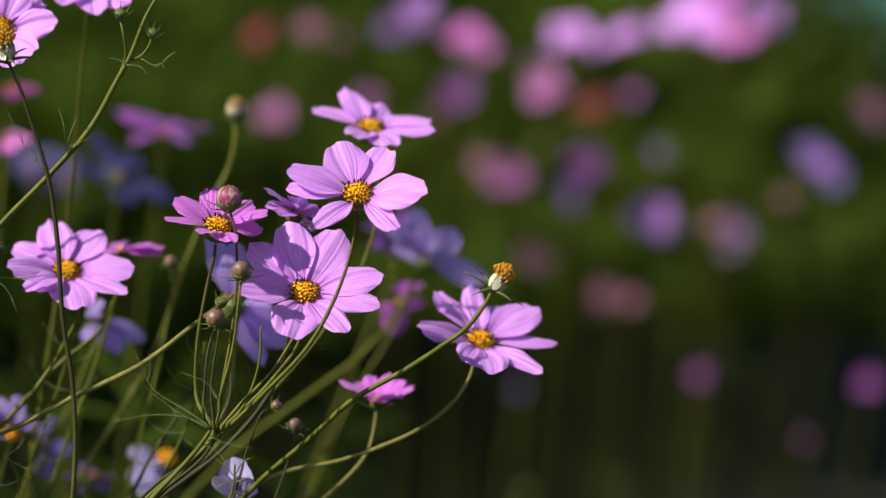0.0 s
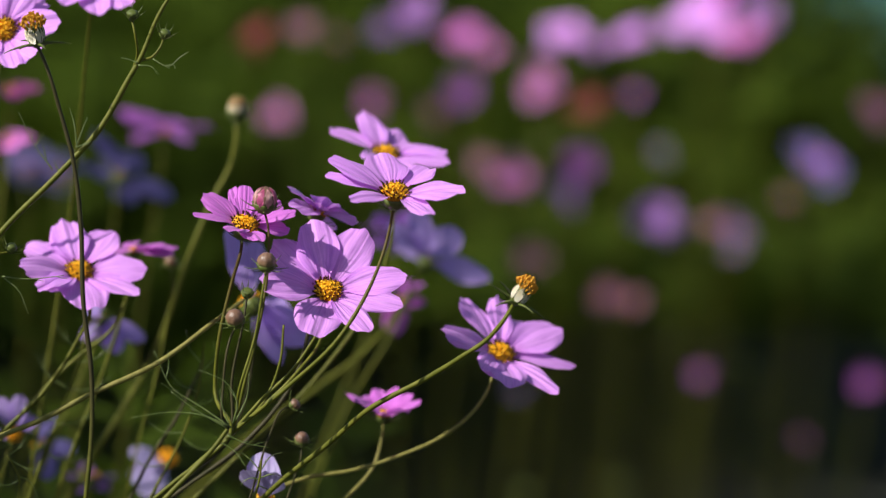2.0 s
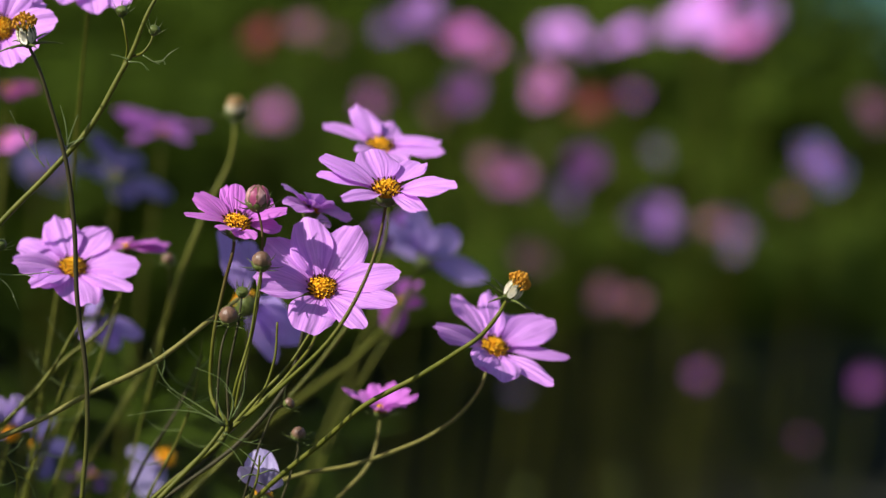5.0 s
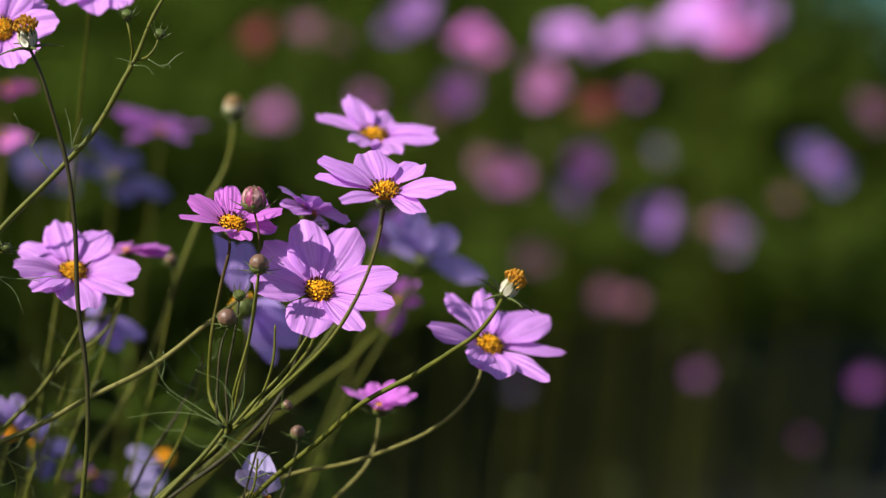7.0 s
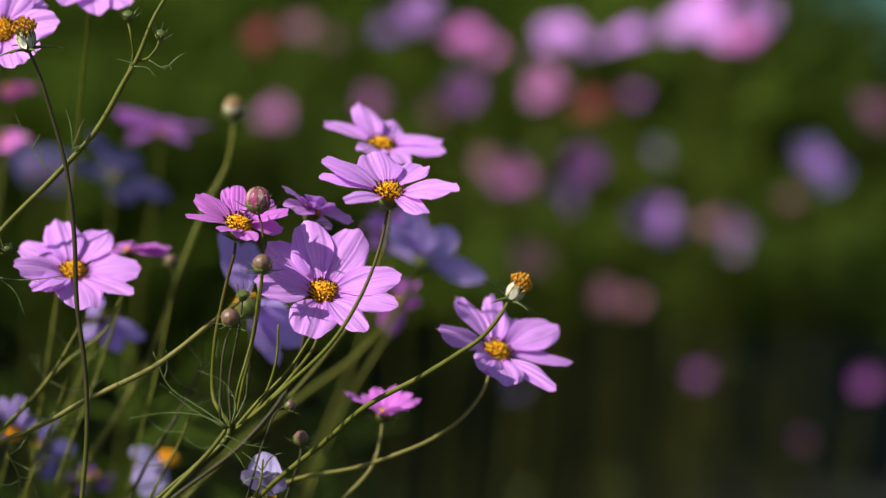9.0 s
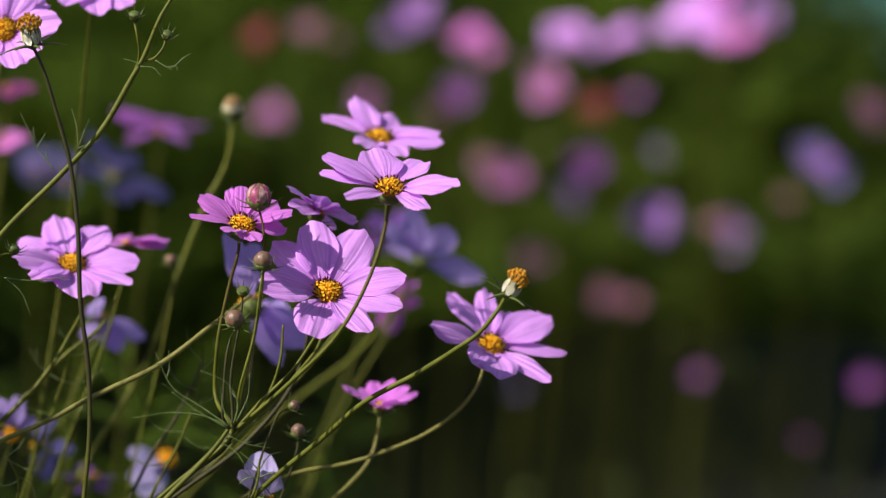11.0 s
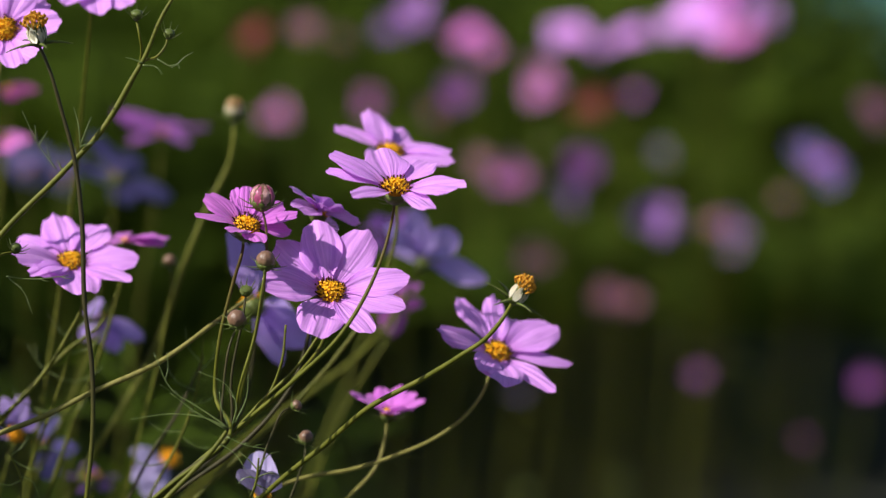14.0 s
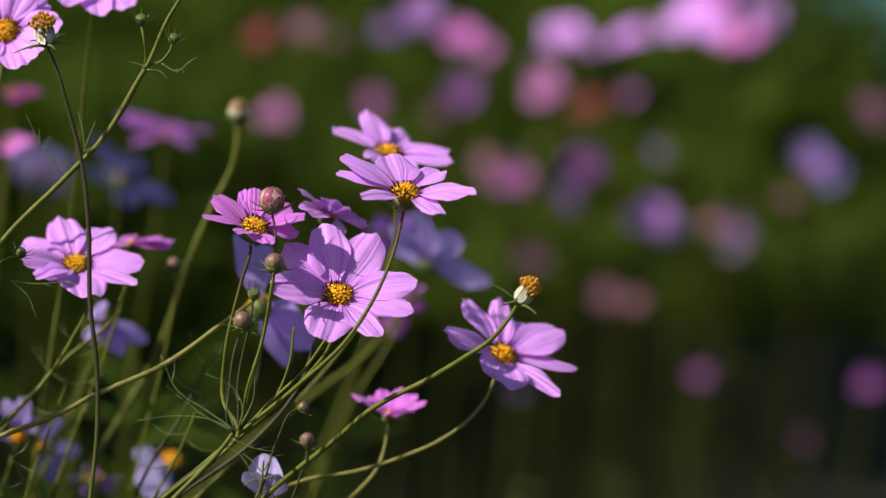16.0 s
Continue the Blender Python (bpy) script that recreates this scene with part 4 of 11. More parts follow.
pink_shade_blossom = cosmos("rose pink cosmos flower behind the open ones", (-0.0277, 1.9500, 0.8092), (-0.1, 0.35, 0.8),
    [(52, 37, 0.0251, 0.0156), (-79, 19, 0.0250, 0.0149), (126, -29, 0.0258, 0.0142), (123, 3, 0.0249, 0.0135), (60, 1, 0.0249, 0.0142), (112, -42, 0.0267, 0.0142)],
    [(-0.0271, 1.9523, 0.8047), (-0.0313, 1.9478, 0.795), (-0.0606, 1.9421, 0.7454), (-0.0901, 1.9339, 0.6746), (-0.1168, 1.9352, 0.6068), (-0.1498, 1.9433, 0.5108), (-0.1802, 1.9401, 0.3818), (-0.207, 1.9376, 0.214)], (-0.2246, 1.9366, 0), ORCHID, 30, 0.0030, 0.00072, STEM, [], fine=False)
# Blue shade of this flower is mixed into its petal tone.
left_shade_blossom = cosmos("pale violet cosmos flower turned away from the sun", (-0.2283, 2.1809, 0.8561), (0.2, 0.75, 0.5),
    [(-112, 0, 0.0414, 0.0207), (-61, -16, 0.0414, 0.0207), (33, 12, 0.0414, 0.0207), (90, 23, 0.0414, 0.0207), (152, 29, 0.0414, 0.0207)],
    [(-0.2294, 2.1768, 0.8534), (-0.2303, 2.1779, 0.8374), (-0.2421, 2.1693, 0.7829), (-0.2619, 2.1508, 0.666), (-0.2731, 2.1476, 0.5947), (-0.2863, 2.1441, 0.4959), (-0.2997, 2.1406, 0.3667), (-0.3116, 2.138, 0.2029)], (-0.3194, 2.1369, 0), SHADED_VIOLET, 31, 0.0042, 0.00072, STEM, [], fine=False)
left_magenta_blossom = cosmos("magenta pink cosmos flower seen edge on", (-0.2057, 2.2852, 0.8753), (0.1, -0.1, 0.98),
    [(166, 19, 0.0379, 0.0190), (24, 7, 0.0379, 0.0190), (-55, 2, 0.0379, 0.0190), (-124, -2, 0.0379, 0.0190), (126, 8, 0.0379, 0.0190), (79, 3, 0.0379, 0.0190)],
    [(-0.2062, 2.2857, 0.8703), (-0.2078, 2.2814, 0.8517), (-0.2202, 2.2679, 0.7662), (-0.2408, 2.2421, 0.6033), (-0.2493, 2.2389, 0.5325), (-0.2592, 2.2354, 0.4374), (-0.2694, 2.2319, 0.3175), (-0.2783, 2.2292, 0.172)], (-0.2842, 2.2281, 0), PLUM, 32, 0.0028, 0.00072, STEM, [], fine=False)
edge_magenta_blossom = cosmos("magenta cosmos flower seen edge on", (-0.3045, 2.1905, 0.9169), (0, -0.2, 0.95),
    [(-29, 7, 0.0245, 0.0147), (71, -7, 0.0245, 0.0147), (-141, 17, 0.0245, 0.0147), (-75, 4, 0.0245, 0.0147)],
    [(-0.3045, 2.1915, 0.9119), (-0.3052, 2.1865, 0.8919), (-0.3171, 2.1693, 0.7829), (-0.3244, 2.1661, 0.7094), (-0.3329, 2.1625, 0.6027), (-0.3416, 2.1591, 0.4554), (-0.3493, 2.1564, 0.2582)], (-0.3544, 2.1553, 0), WINE, 33, 0.0026, 0.00072, STEM, [], fine=False)
edge_rose_blossom = cosmos("rose pink cosmos flower at the edge of the bed", (-0.3072, 2.1849, 0.8818), (0, -0.4, 0.9),
    [(-23, 18, 0.0229, 0.0137), (71, -15, 0.0229, 0.0137), (-139, 28, 0.0229, 0.0137), (-73, 13, 0.0229, 0.0137)],
    [(-0.3072, 2.187, 0.8772), (-0.3092, 2.1816, 0.8608), (-0.321, 2.1693, 0.7829), (-0.3312, 2.1661, 0.7097), (-0.343, 2.1626, 0.6033), (-0.3552, 2.1591, 0.4562), (-0.3659, 2.1564, 0.2589)], (-0.3729, 2.1554, 0), ROSE, 34, 0.0026, 0.00072, STEM, [], fine=False)
# Lilac flower given the darker violet as painted shade.
lilac_shade_blossom = cosmos("lilac cosmos flower behind the tilted one, coloured violet for shade", (-0.0346, 2.0759, 0.8323), (0, 0.3, 0.8),
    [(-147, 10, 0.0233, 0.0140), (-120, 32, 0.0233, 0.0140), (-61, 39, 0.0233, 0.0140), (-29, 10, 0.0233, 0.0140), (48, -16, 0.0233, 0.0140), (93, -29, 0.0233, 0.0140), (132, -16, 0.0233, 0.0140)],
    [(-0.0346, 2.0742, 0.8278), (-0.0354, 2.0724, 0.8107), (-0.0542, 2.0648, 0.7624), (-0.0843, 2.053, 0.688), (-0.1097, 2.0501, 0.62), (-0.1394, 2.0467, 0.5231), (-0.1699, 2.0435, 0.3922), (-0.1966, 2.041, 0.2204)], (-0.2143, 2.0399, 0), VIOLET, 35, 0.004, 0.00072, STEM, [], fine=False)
rosy_bud = bud("plump cosmos bud with rosy folded petals", (-0.0964, 1.5900, 0.9244), (0.05, -0.25, 0.95), 0.006, [(-0.0967, 1.5916, 0.9185), (-0.0944, 1.5879, 0.9104), (-0.0937, 1.5831, 0.8908), (-0.0968, 1.5763, 0.8629), (-0.1028, 1.5679, 0.8352), (-0.1104, 1.5700, 0.8060), (-0.1389, 1.5627, 0.7801), (-0.1518, 1.5607, 0.7679), (-0.2012, 1.5585, 0.7136), (-0.2591, 1.5561, 0.6252), (-0.3184, 1.5536, 0.4888), (-0.3704, 1.5518, 0.2873)], (-0.4048, 1.551, 0), 36, BUD_SKIN, BUD_PINK, stem_r=0.00055, stem_mat=STEM_YOUNG, leaves=[])
brown_bud = bud("round brownish cosmos bud on a thin stalk", (-0.0926, 1.5644, 0.895), (0, -0.3, 0.95), 0.0046, [(-0.0926, 1.5658, 0.8906), (-0.0935, 1.5629, 0.8855), (-0.0977, 1.5584, 0.8574), (-0.1048, 1.5544, 0.8322), (-0.1102, 1.5694, 0.8061), (-0.1389, 1.5652, 0.7794), (-0.1519, 1.5633, 0.7672), (-0.2013, 1.5611, 0.7129), (-0.2592, 1.5586, 0.6245), (-0.3185, 1.5562, 0.4882), (-0.3705, 1.5543, 0.2869)], (-0.4049, 1.5535, 0), 37, BUD_SKIN, stem_r=0.00055, stem_mat=STEM, leaves=[])
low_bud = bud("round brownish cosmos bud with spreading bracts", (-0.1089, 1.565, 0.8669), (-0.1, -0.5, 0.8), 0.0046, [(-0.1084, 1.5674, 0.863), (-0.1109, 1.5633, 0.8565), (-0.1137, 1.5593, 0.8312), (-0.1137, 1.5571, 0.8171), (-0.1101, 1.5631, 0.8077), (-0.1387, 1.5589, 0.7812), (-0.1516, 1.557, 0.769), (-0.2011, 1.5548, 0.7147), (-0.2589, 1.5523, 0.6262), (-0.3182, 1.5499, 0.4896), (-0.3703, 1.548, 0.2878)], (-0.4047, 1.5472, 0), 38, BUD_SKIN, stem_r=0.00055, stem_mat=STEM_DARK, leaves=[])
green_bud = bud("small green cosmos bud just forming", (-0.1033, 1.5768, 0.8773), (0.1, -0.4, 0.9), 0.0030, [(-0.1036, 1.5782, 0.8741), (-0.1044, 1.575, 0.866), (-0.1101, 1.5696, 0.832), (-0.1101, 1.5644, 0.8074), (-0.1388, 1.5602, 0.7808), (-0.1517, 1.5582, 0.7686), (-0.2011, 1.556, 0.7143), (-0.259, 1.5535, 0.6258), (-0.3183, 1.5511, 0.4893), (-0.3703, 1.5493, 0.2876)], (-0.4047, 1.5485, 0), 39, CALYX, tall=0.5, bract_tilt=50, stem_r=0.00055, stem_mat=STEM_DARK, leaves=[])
cream_bud = bud("cream-tipped cosmos bud on a thick green stalk", (-0.1237, 1.8501, 0.941), (0.05, -0.2, 0.97), 0.0056, [(-0.124, 1.8512, 0.9356), (-0.124, 1.8478, 0.9269), (-0.1274, 1.845, 0.9088), (-0.1374, 1.8418, 0.889), (-0.1514, 1.8366, 0.8561), (-0.1714, 1.8278, 0.8001), (-0.2081, 1.8179, 0.7375), (-0.2347, 1.8106, 0.6914), (-0.2687, 1.8078, 0.6271), (-0.3084, 1.8047, 0.5335), (-0.349, 1.8016, 0.4037), (-0.3848, 1.7993, 0.2293)], (-0.4084, 1.7983, 0), 40, CALYX, BUD_CREAM_TIP, tall=1.5, stem_r=0.0012, stem_mat=STEM, leaves=[])
top_bud = bud("small green cosmos bud on a side branch", (-0.1437, 1.5975, 1.0082), (0.3, -0.4, 0.9), 0.0027, [(-0.1447, 1.5988, 1.0053), (-0.1454, 1.5965, 1.002), (-0.1497, 1.5956, 0.9963), (-0.1575, 1.6011, 0.9929), (-0.1618, 1.6, 0.9855), (-0.1773, 1.5957, 0.9588), (-0.1975, 1.5922, 0.9366), (-0.2263, 1.5876, 0.9076), (-0.2516, 1.5822, 0.8735), (-0.2921, 1.5797, 0.8104), (-0.3394, 1.5768, 0.7086), (-0.3879, 1.5739, 0.5529), (-0.4304, 1.5718, 0.3243)], (-0.4586, 1.5709, 0), 41, CALYX, tall=0.6, bract_tilt=38, stem_r=0.00055, stem_mat=STEM, leaves=[[(-0.1572, 1.5949, 0.9918), (-0.1497, 1.5947, 0.9906), (-0.1474, 1.5941, 0.987)], [(-0.1572, 1.5951, 0.9929), (-0.1632, 1.5954, 0.9949), (-0.1661, 1.5955, 0.9955)], [(-0.1497, 1.5954, 0.9949), (-0.1417, 1.5948, 0.9912), (-0.1354, 1.5956, 0.9963), (-0.1314, 1.596, 0.9986)], [(-0.1434, 1.5948, 0.9915), (-0.1388, 1.5949, 0.9918), (-0.1382, 1.5946, 0.9901)], [(-0.1882, 1.5884, 0.951), (-0.1896, 1.5902, 0.9623), (-0.1919, 1.5915, 0.9702)], [(-0.1882, 1.5885, 0.9515), (-0.1847, 1.59, 0.9609), (-0.183, 1.5908, 0.9657)], [(-0.1887, 1.5883, 0.9504), (-0.1833, 1.5886, 0.9524), (-0.1761, 1.5891, 0.9552)]])
high_bud = bud("small green cosmos bud with open bracts", (-0.1603, 1.599, 1.0178), (0.1, -0.4, 0.9), 0.0029, [(-0.1607, 1.6005, 1.0146), (-0.1589, 1.5974, 1.0076), (-0.1583, 1.6017, 0.9963), (-0.1621, 1.603, 0.9852), (-0.1777, 1.5987, 0.9584), (-0.1979, 1.5952, 0.9362), (-0.2267, 1.5906, 0.9071), (-0.2521, 1.5852, 0.8729), (-0.2925, 1.5826, 0.8099), (-0.3398, 1.5797, 0.7082), (-0.3883, 1.5769, 0.5525), (-0.4309, 1.5747, 0.3241)], (-0.4591, 1.5738, 0), 42, CALYX, tall=0.6, bract_tilt=42, stem_r=0.0006, stem_mat=STEM, leaves=[])
dusky_bud = bud("small dark cosmos bud in shade", (-0.0765, 1.6245, 0.7951), (0.1, -0.3, 0.9), 0.0036, [(-0.0769, 1.6259, 0.7908), (-0.0768, 1.6233, 0.7877), (-0.08, 1.6215, 0.776), (-0.0875, 1.6182, 0.7554), (-0.1105, 1.6152, 0.6856), (-0.1374, 1.6118, 0.5837), (-0.165, 1.6085, 0.4421), (-0.1892, 1.606, 0.2513)], (-0.2052, 1.6049, 0), 43, BUD_SKIN, stem_r=0.0004, stem_mat=STEM_DARK, leaves=[])
dusky_bud_small = bud("small dark cosmos bud in shade", (-0.0808, 1.6071, 0.8133), (0.6, -0.3, 0.5), 0.0028, [(-0.0836, 1.6085, 0.811), (-0.0864, 1.6067, 0.811), (-0.0938, 1.6047, 0.7979), (-0.1011, 1.601, 0.7747), (-0.1215, 1.598, 0.7038), (-0.1454, 1.5945, 0.5999), (-0.1699, 1.5912, 0.455), (-0.1913, 1.5886, 0.2591)], (-0.2055, 1.5876, 0), 44, BUD_SKIN, tall=0.7, bract_tilt=30, stem_r=0.0004, stem_mat=STEM_DARK, leaves=[])
side_bud = bud("small round green cosmos bud", (-0.2228, 1.5903, 0.899), (0.3, -0.3, 0.8), 0.0027, [(-0.2238, 1.5913, 0.8963), (-0.2292, 1.5898, 0.8956), (-0.2436, 1.5866, 0.8756), (-0.2833, 1.584, 0.8121), (-0.3298, 1.5811, 0.7098), (-0.3775, 1.5783, 0.5535), (-0.4194, 1.5761, 0.3245)], (-0.447, 1.5752, 0), 45, CALYX, tall=0.8, bract_tilt=25, stem_r=0.00055, stem_mat=STEM, leaves=[[(-0.2277, 1.588, 0.8842), (-0.2147, 1.5878, 0.883), (-0.2017, 1.588, 0.8842), (-0.196, 1.5881, 0.885)], [(-0.2263, 1.5878, 0.8833), (-0.2191, 1.5868, 0.877), (-0.2141, 1.585, 0.8654)]])
pinkish_bud = bud("small brownish cosmos bud behind the stalks", (-0.1555, 1.7769, 0.8627), (0, -0.3, 0.9), 0.0034, [(-0.1555, 1.778, 0.8595), (-0.1546, 1.7754, 0.8528), (-0.1594, 1.7698, 0.8177), (-0.1755, 1.7597, 0.754), (-0.1921, 1.7566, 0.6824), (-0.2115, 1.7531, 0.579), (-0.2314, 1.7498, 0.4368), (-0.2489, 1.7471, 0.2472)], (-0.2604, 1.7461, 0), 46, BUD_SKIN, stem_r=0.00055, stem_mat=STEM, leaves=[])
spent_head = seed_head("spent cosmos head with withered orange florets", (0.0357, 1.5580, 0.8869), (0.5, -0.2, 0.8), 0.0053, [(0.0295, 1.5605, 0.8770), (0.0272, 1.5560, 0.8737), (0.0173, 1.5578, 0.8605), (0.0045, 1.5621, 0.8504), (-0.0126, 1.5700, 0.8378), (-0.0416, 1.5788, 0.8198), (-0.0638, 1.5896, 0.7982), (-0.0892, 1.5986, 0.7753), (-0.1077, 1.6080, 0.7549), (-0.1560, 1.6057, 0.6997), (-0.2126, 1.6032, 0.6112), (-0.2706, 1.6007, 0.4764), (-0.3215, 1.5988, 0.2791)], (-0.3552, 1.598, 0), 47, 0.0009, STEM, [])
spent_head_left = seed_head("spent cosmos head on a dark upright stalk", (-0.2106, 1.5879, 1.0113), (-0.15, -0.25, 0.95), 0.0058, [(-0.2089, 1.5908, 1.0003), (-0.2046, 1.585, 0.993), (-0.1964, 1.5809, 0.9677), (-0.1898, 1.5772, 0.9438), (-0.1858, 1.5723, 0.9128), (-0.1841, 1.566, 0.8734), (-0.1799, 1.5607, 0.8396), (-0.1793, 1.5558, 0.8087), (-0.1821, 1.5504, 0.7749), (-0.1878, 1.5472, 0.7013), (-0.1945, 1.5436, 0.5951), (-0.2013, 1.5402, 0.4489), (-0.2072, 1.5375, 0.2541)], (-0.2112, 1.5364, 0), 48, 0.0008, STEM_BROWN, [])
stalk_a = bare_stem("straight green cosmos stalk", [(-0.1066, 1.6654, 0.8614), (-0.115, 1.6444, 0.8571), (-0.123, 1.6236, 0.8536), (-0.1511, 1.6103, 0.8333), (-0.1864, 1.6075, 0.8159), (-0.2099, 1.6055, 0.8031), (-0.2422, 1.6033, 0.7892), (-0.3049, 1.602, 0.7528), (-0.3783, 1.6006, 0.6795), (-0.4534, 1.5992, 0.5482), (-0.5194, 1.5981, 0.3323)], (-0.563, 1.5977, 0), 49, 0.0009, STEM_STRAW, [])
stalk_b = bare_stem("main cosmos stalk climbing out of view", [(-0.139, 1.603, 1.0302), (-0.147, 1.6009, 1.0168), (-0.1571, 1.5971, 0.9933), (-0.1614, 1.596, 0.9859), (-0.1769, 1.5918, 0.9592), (-0.197, 1.5883, 0.9371), (-0.2257, 1.5837, 0.9082), (-0.251, 1.5783, 0.8741), (-0.2914, 1.5757, 0.8111), (-0.3388, 1.5728, 0.7093), (-0.3872, 1.57, 0.5535), (-0.4298, 1.5678, 0.3246)], (-0.458, 1.5669, 0), 50, 0.0009, STEM, [[(-0.2004, 1.5885, 0.9388), (-0.2094, 1.5904, 0.9507), (-0.218, 1.5931, 0.9677)], [(-0.2108, 1.5908, 0.953), (-0.2114, 1.592, 0.9607)], [(-0.2094, 1.5903, 0.9502), (-0.205, 1.5915, 0.9578)], [(-0.2036, 1.5893, 0.9436), (-0.2056, 1.5906, 0.9521)], [(-0.197, 1.5883, 0.9377), (-0.1999, 1.5893, 0.9436)]])
stalk_c = bare_stem("thin green cosmos stalk", [(-0.0681, 1.5835, 0.8557), (-0.0805, 1.5805, 0.8371), (-0.0964, 1.5779, 0.8209), (-0.1102, 1.5707, 0.8057), (-0.139, 1.5665, 0.779), (-0.1519, 1.5645, 0.7668), (-0.2014, 1.5623, 0.7125), (-0.2592, 1.5598, 0.6241), (-0.3185, 1.5574, 0.4879), (-0.3706, 1.5556, 0.2867)], (-0.405, 1.5548, 0), 51, 0.00072, STEM, [])
stalk_d = bare_stem("thin green cosmos stalk", [(-0.0862, 1.594, 0.8581), (-0.0874, 1.591, 0.8395), (-0.0955, 1.5876, 0.818), (-0.1102, 1.5719, 0.8054), (-0.139, 1.5677, 0.7787), (-0.152, 1.5658, 0.7664), (-0.2014, 1.5636, 0.7122), (-0.2593, 1.5611, 0.6238), (-0.3186, 1.5587, 0.4877), (-0.3706, 1.5568, 0.2866)], (-0.405, 1.556, 0), 52, 0.0006, STEM, [])
stalk_e = bare_stem("thin green cosmos stalk", [(-0.177, 1.6943, 0.8523), (-0.1831, 1.6921, 0.8386), (-0.2047, 1.6892, 0.8203), (-0.2232, 1.6863, 0.8021), (-0.2417, 1.683, 0.7807), (-0.2862, 1.6805, 0.722), (-0.3383, 1.6778, 0.6288), (-0.3917, 1.6752, 0.4886), (-0.4385, 1.6731, 0.2853)], (-0.4695, 1.6723, 0), 53, 0.00072, STEM, [])
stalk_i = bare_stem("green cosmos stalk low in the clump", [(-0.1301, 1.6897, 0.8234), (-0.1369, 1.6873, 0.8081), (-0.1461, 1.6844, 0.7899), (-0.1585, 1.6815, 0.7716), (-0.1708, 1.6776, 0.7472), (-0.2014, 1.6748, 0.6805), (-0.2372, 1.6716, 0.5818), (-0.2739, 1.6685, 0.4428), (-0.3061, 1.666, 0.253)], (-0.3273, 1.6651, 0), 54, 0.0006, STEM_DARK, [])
stalk_k = bare_stem("feathery cosmos stalk with thread-like leaves", [(-0.11, 1.5445, 0.814), (-0.1129, 1.5438, 0.8098), (-0.1369, 1.5397, 0.7838), (-0.1511, 1.5374, 0.7693), (-0.1985, 1.5351, 0.7131), (-0.2539, 1.5325, 0.6229), (-0.3107, 1.53, 0.4854), (-0.3607, 1.528, 0.2844)], (-0.3936, 1.5272, 0), 55, 0.0009, STEM, [[(-0.1072, 1.5449, 0.8168), (-0.1052, 1.5464, 0.8266), (-0.11, 1.548, 0.8364), (-0.1242, 1.5491, 0.8434)], [(-0.1086, 1.5447, 0.8154), (-0.1228, 1.5456, 0.821), (-0.1369, 1.5458, 0.8224), (-0.1581, 1.5453, 0.8196)], [(-0.11, 1.5448, 0.8163), (-0.1256, 1.5464, 0.8266), (-0.1369, 1.5476, 0.8336), (-0.1468, 1.5506, 0.8526)], [(-0.11, 1.5445, 0.8146), (-0.1284, 1.5462, 0.8252), (-0.1383, 1.5474, 0.8327)], [(-0.1092, 1.5448, 0.8163), (-0.1129, 1.5464, 0.8266), (-0.1137, 1.5476, 0.8336)], [(-0.11, 1.544, 0.8112), (-0.1001, 1.5433, 0.807), (-0.0888, 1.543, 0.8051)], [(-0.1148, 1.5436, 0.8084), (-0.1058, 1.5427, 0.8028), (-0.1001, 1.5414, 0.7945)], [(-0.1058, 1.5451, 0.8182), (-0.1001, 1.5471, 0.8308), (-0.0993, 1.5489, 0.842)]])
stalk_l = bare_stem("thin dark cosmos sprig with thread-like leaves", [(-0.0953, 1.5832, 0.7902), (-0.0964, 1.5815, 0.7793), (-0.1014, 1.5792, 0.7649), (-0.1234, 1.5762, 0.6947), (-0.1491, 1.5728, 0.5918), (-0.1755, 1.5695, 0.4486), (-0.1987, 1.5669, 0.2553)], (-0.214, 1.5659, 0), 56, 0.0005, STEM, [[(-0.0955, 1.5822, 0.7836), (-0.1014, 1.5832, 0.7902), (-0.1057, 1.5837, 0.7936)], [(-0.0953, 1.5824, 0.785), (-0.0897, 1.5835, 0.7922), (-0.0848, 1.5837, 0.7936)], [(-0.0958, 1.5817, 0.7807), (-0.0889, 1.582, 0.7827), (-0.0831, 1.5817, 0.7804)], [(-0.0961, 1.5816, 0.7798), (-0.1014, 1.5817, 0.7804), (-0.1063, 1.5811, 0.777)], [(-0.097, 1.5811, 0.777), (-0.0912, 1.5807, 0.7741), (-0.0883, 1.5799, 0.7692)]])
stalk_m = bare_stem("low cosmos sprig with thread-like leaves", [(-0.2309, 1.6229, 0.7848), (-0.2244, 1.6205, 0.7701), (-0.2273, 1.6177, 0.7525), (-0.2386, 1.6146, 0.6799), (-0.2517, 1.611, 0.5756), (-0.2652, 1.6076, 0.4332), (-0.2771, 1.6049, 0.2445)], (-0.2849, 1.6038, 0), 57, 0.0005, STEM, [[(-0.2297, 1.6223, 0.7813), (-0.2199, 1.6215, 0.7766), (-0.2125, 1.6215, 0.776)], [(-0.2259, 1.621, 0.773), (-0.2184, 1.6204, 0.7695), (-0.2148, 1.6191, 0.7613)], [(-0.225, 1.6205, 0.7701), (-0.2309, 1.6202, 0.7678), (-0.2363, 1.6203, 0.7686)], [(-0.2303, 1.6226, 0.783), (-0.2244, 1.6233, 0.7877), (-0.2208, 1.6242, 0.793)]])
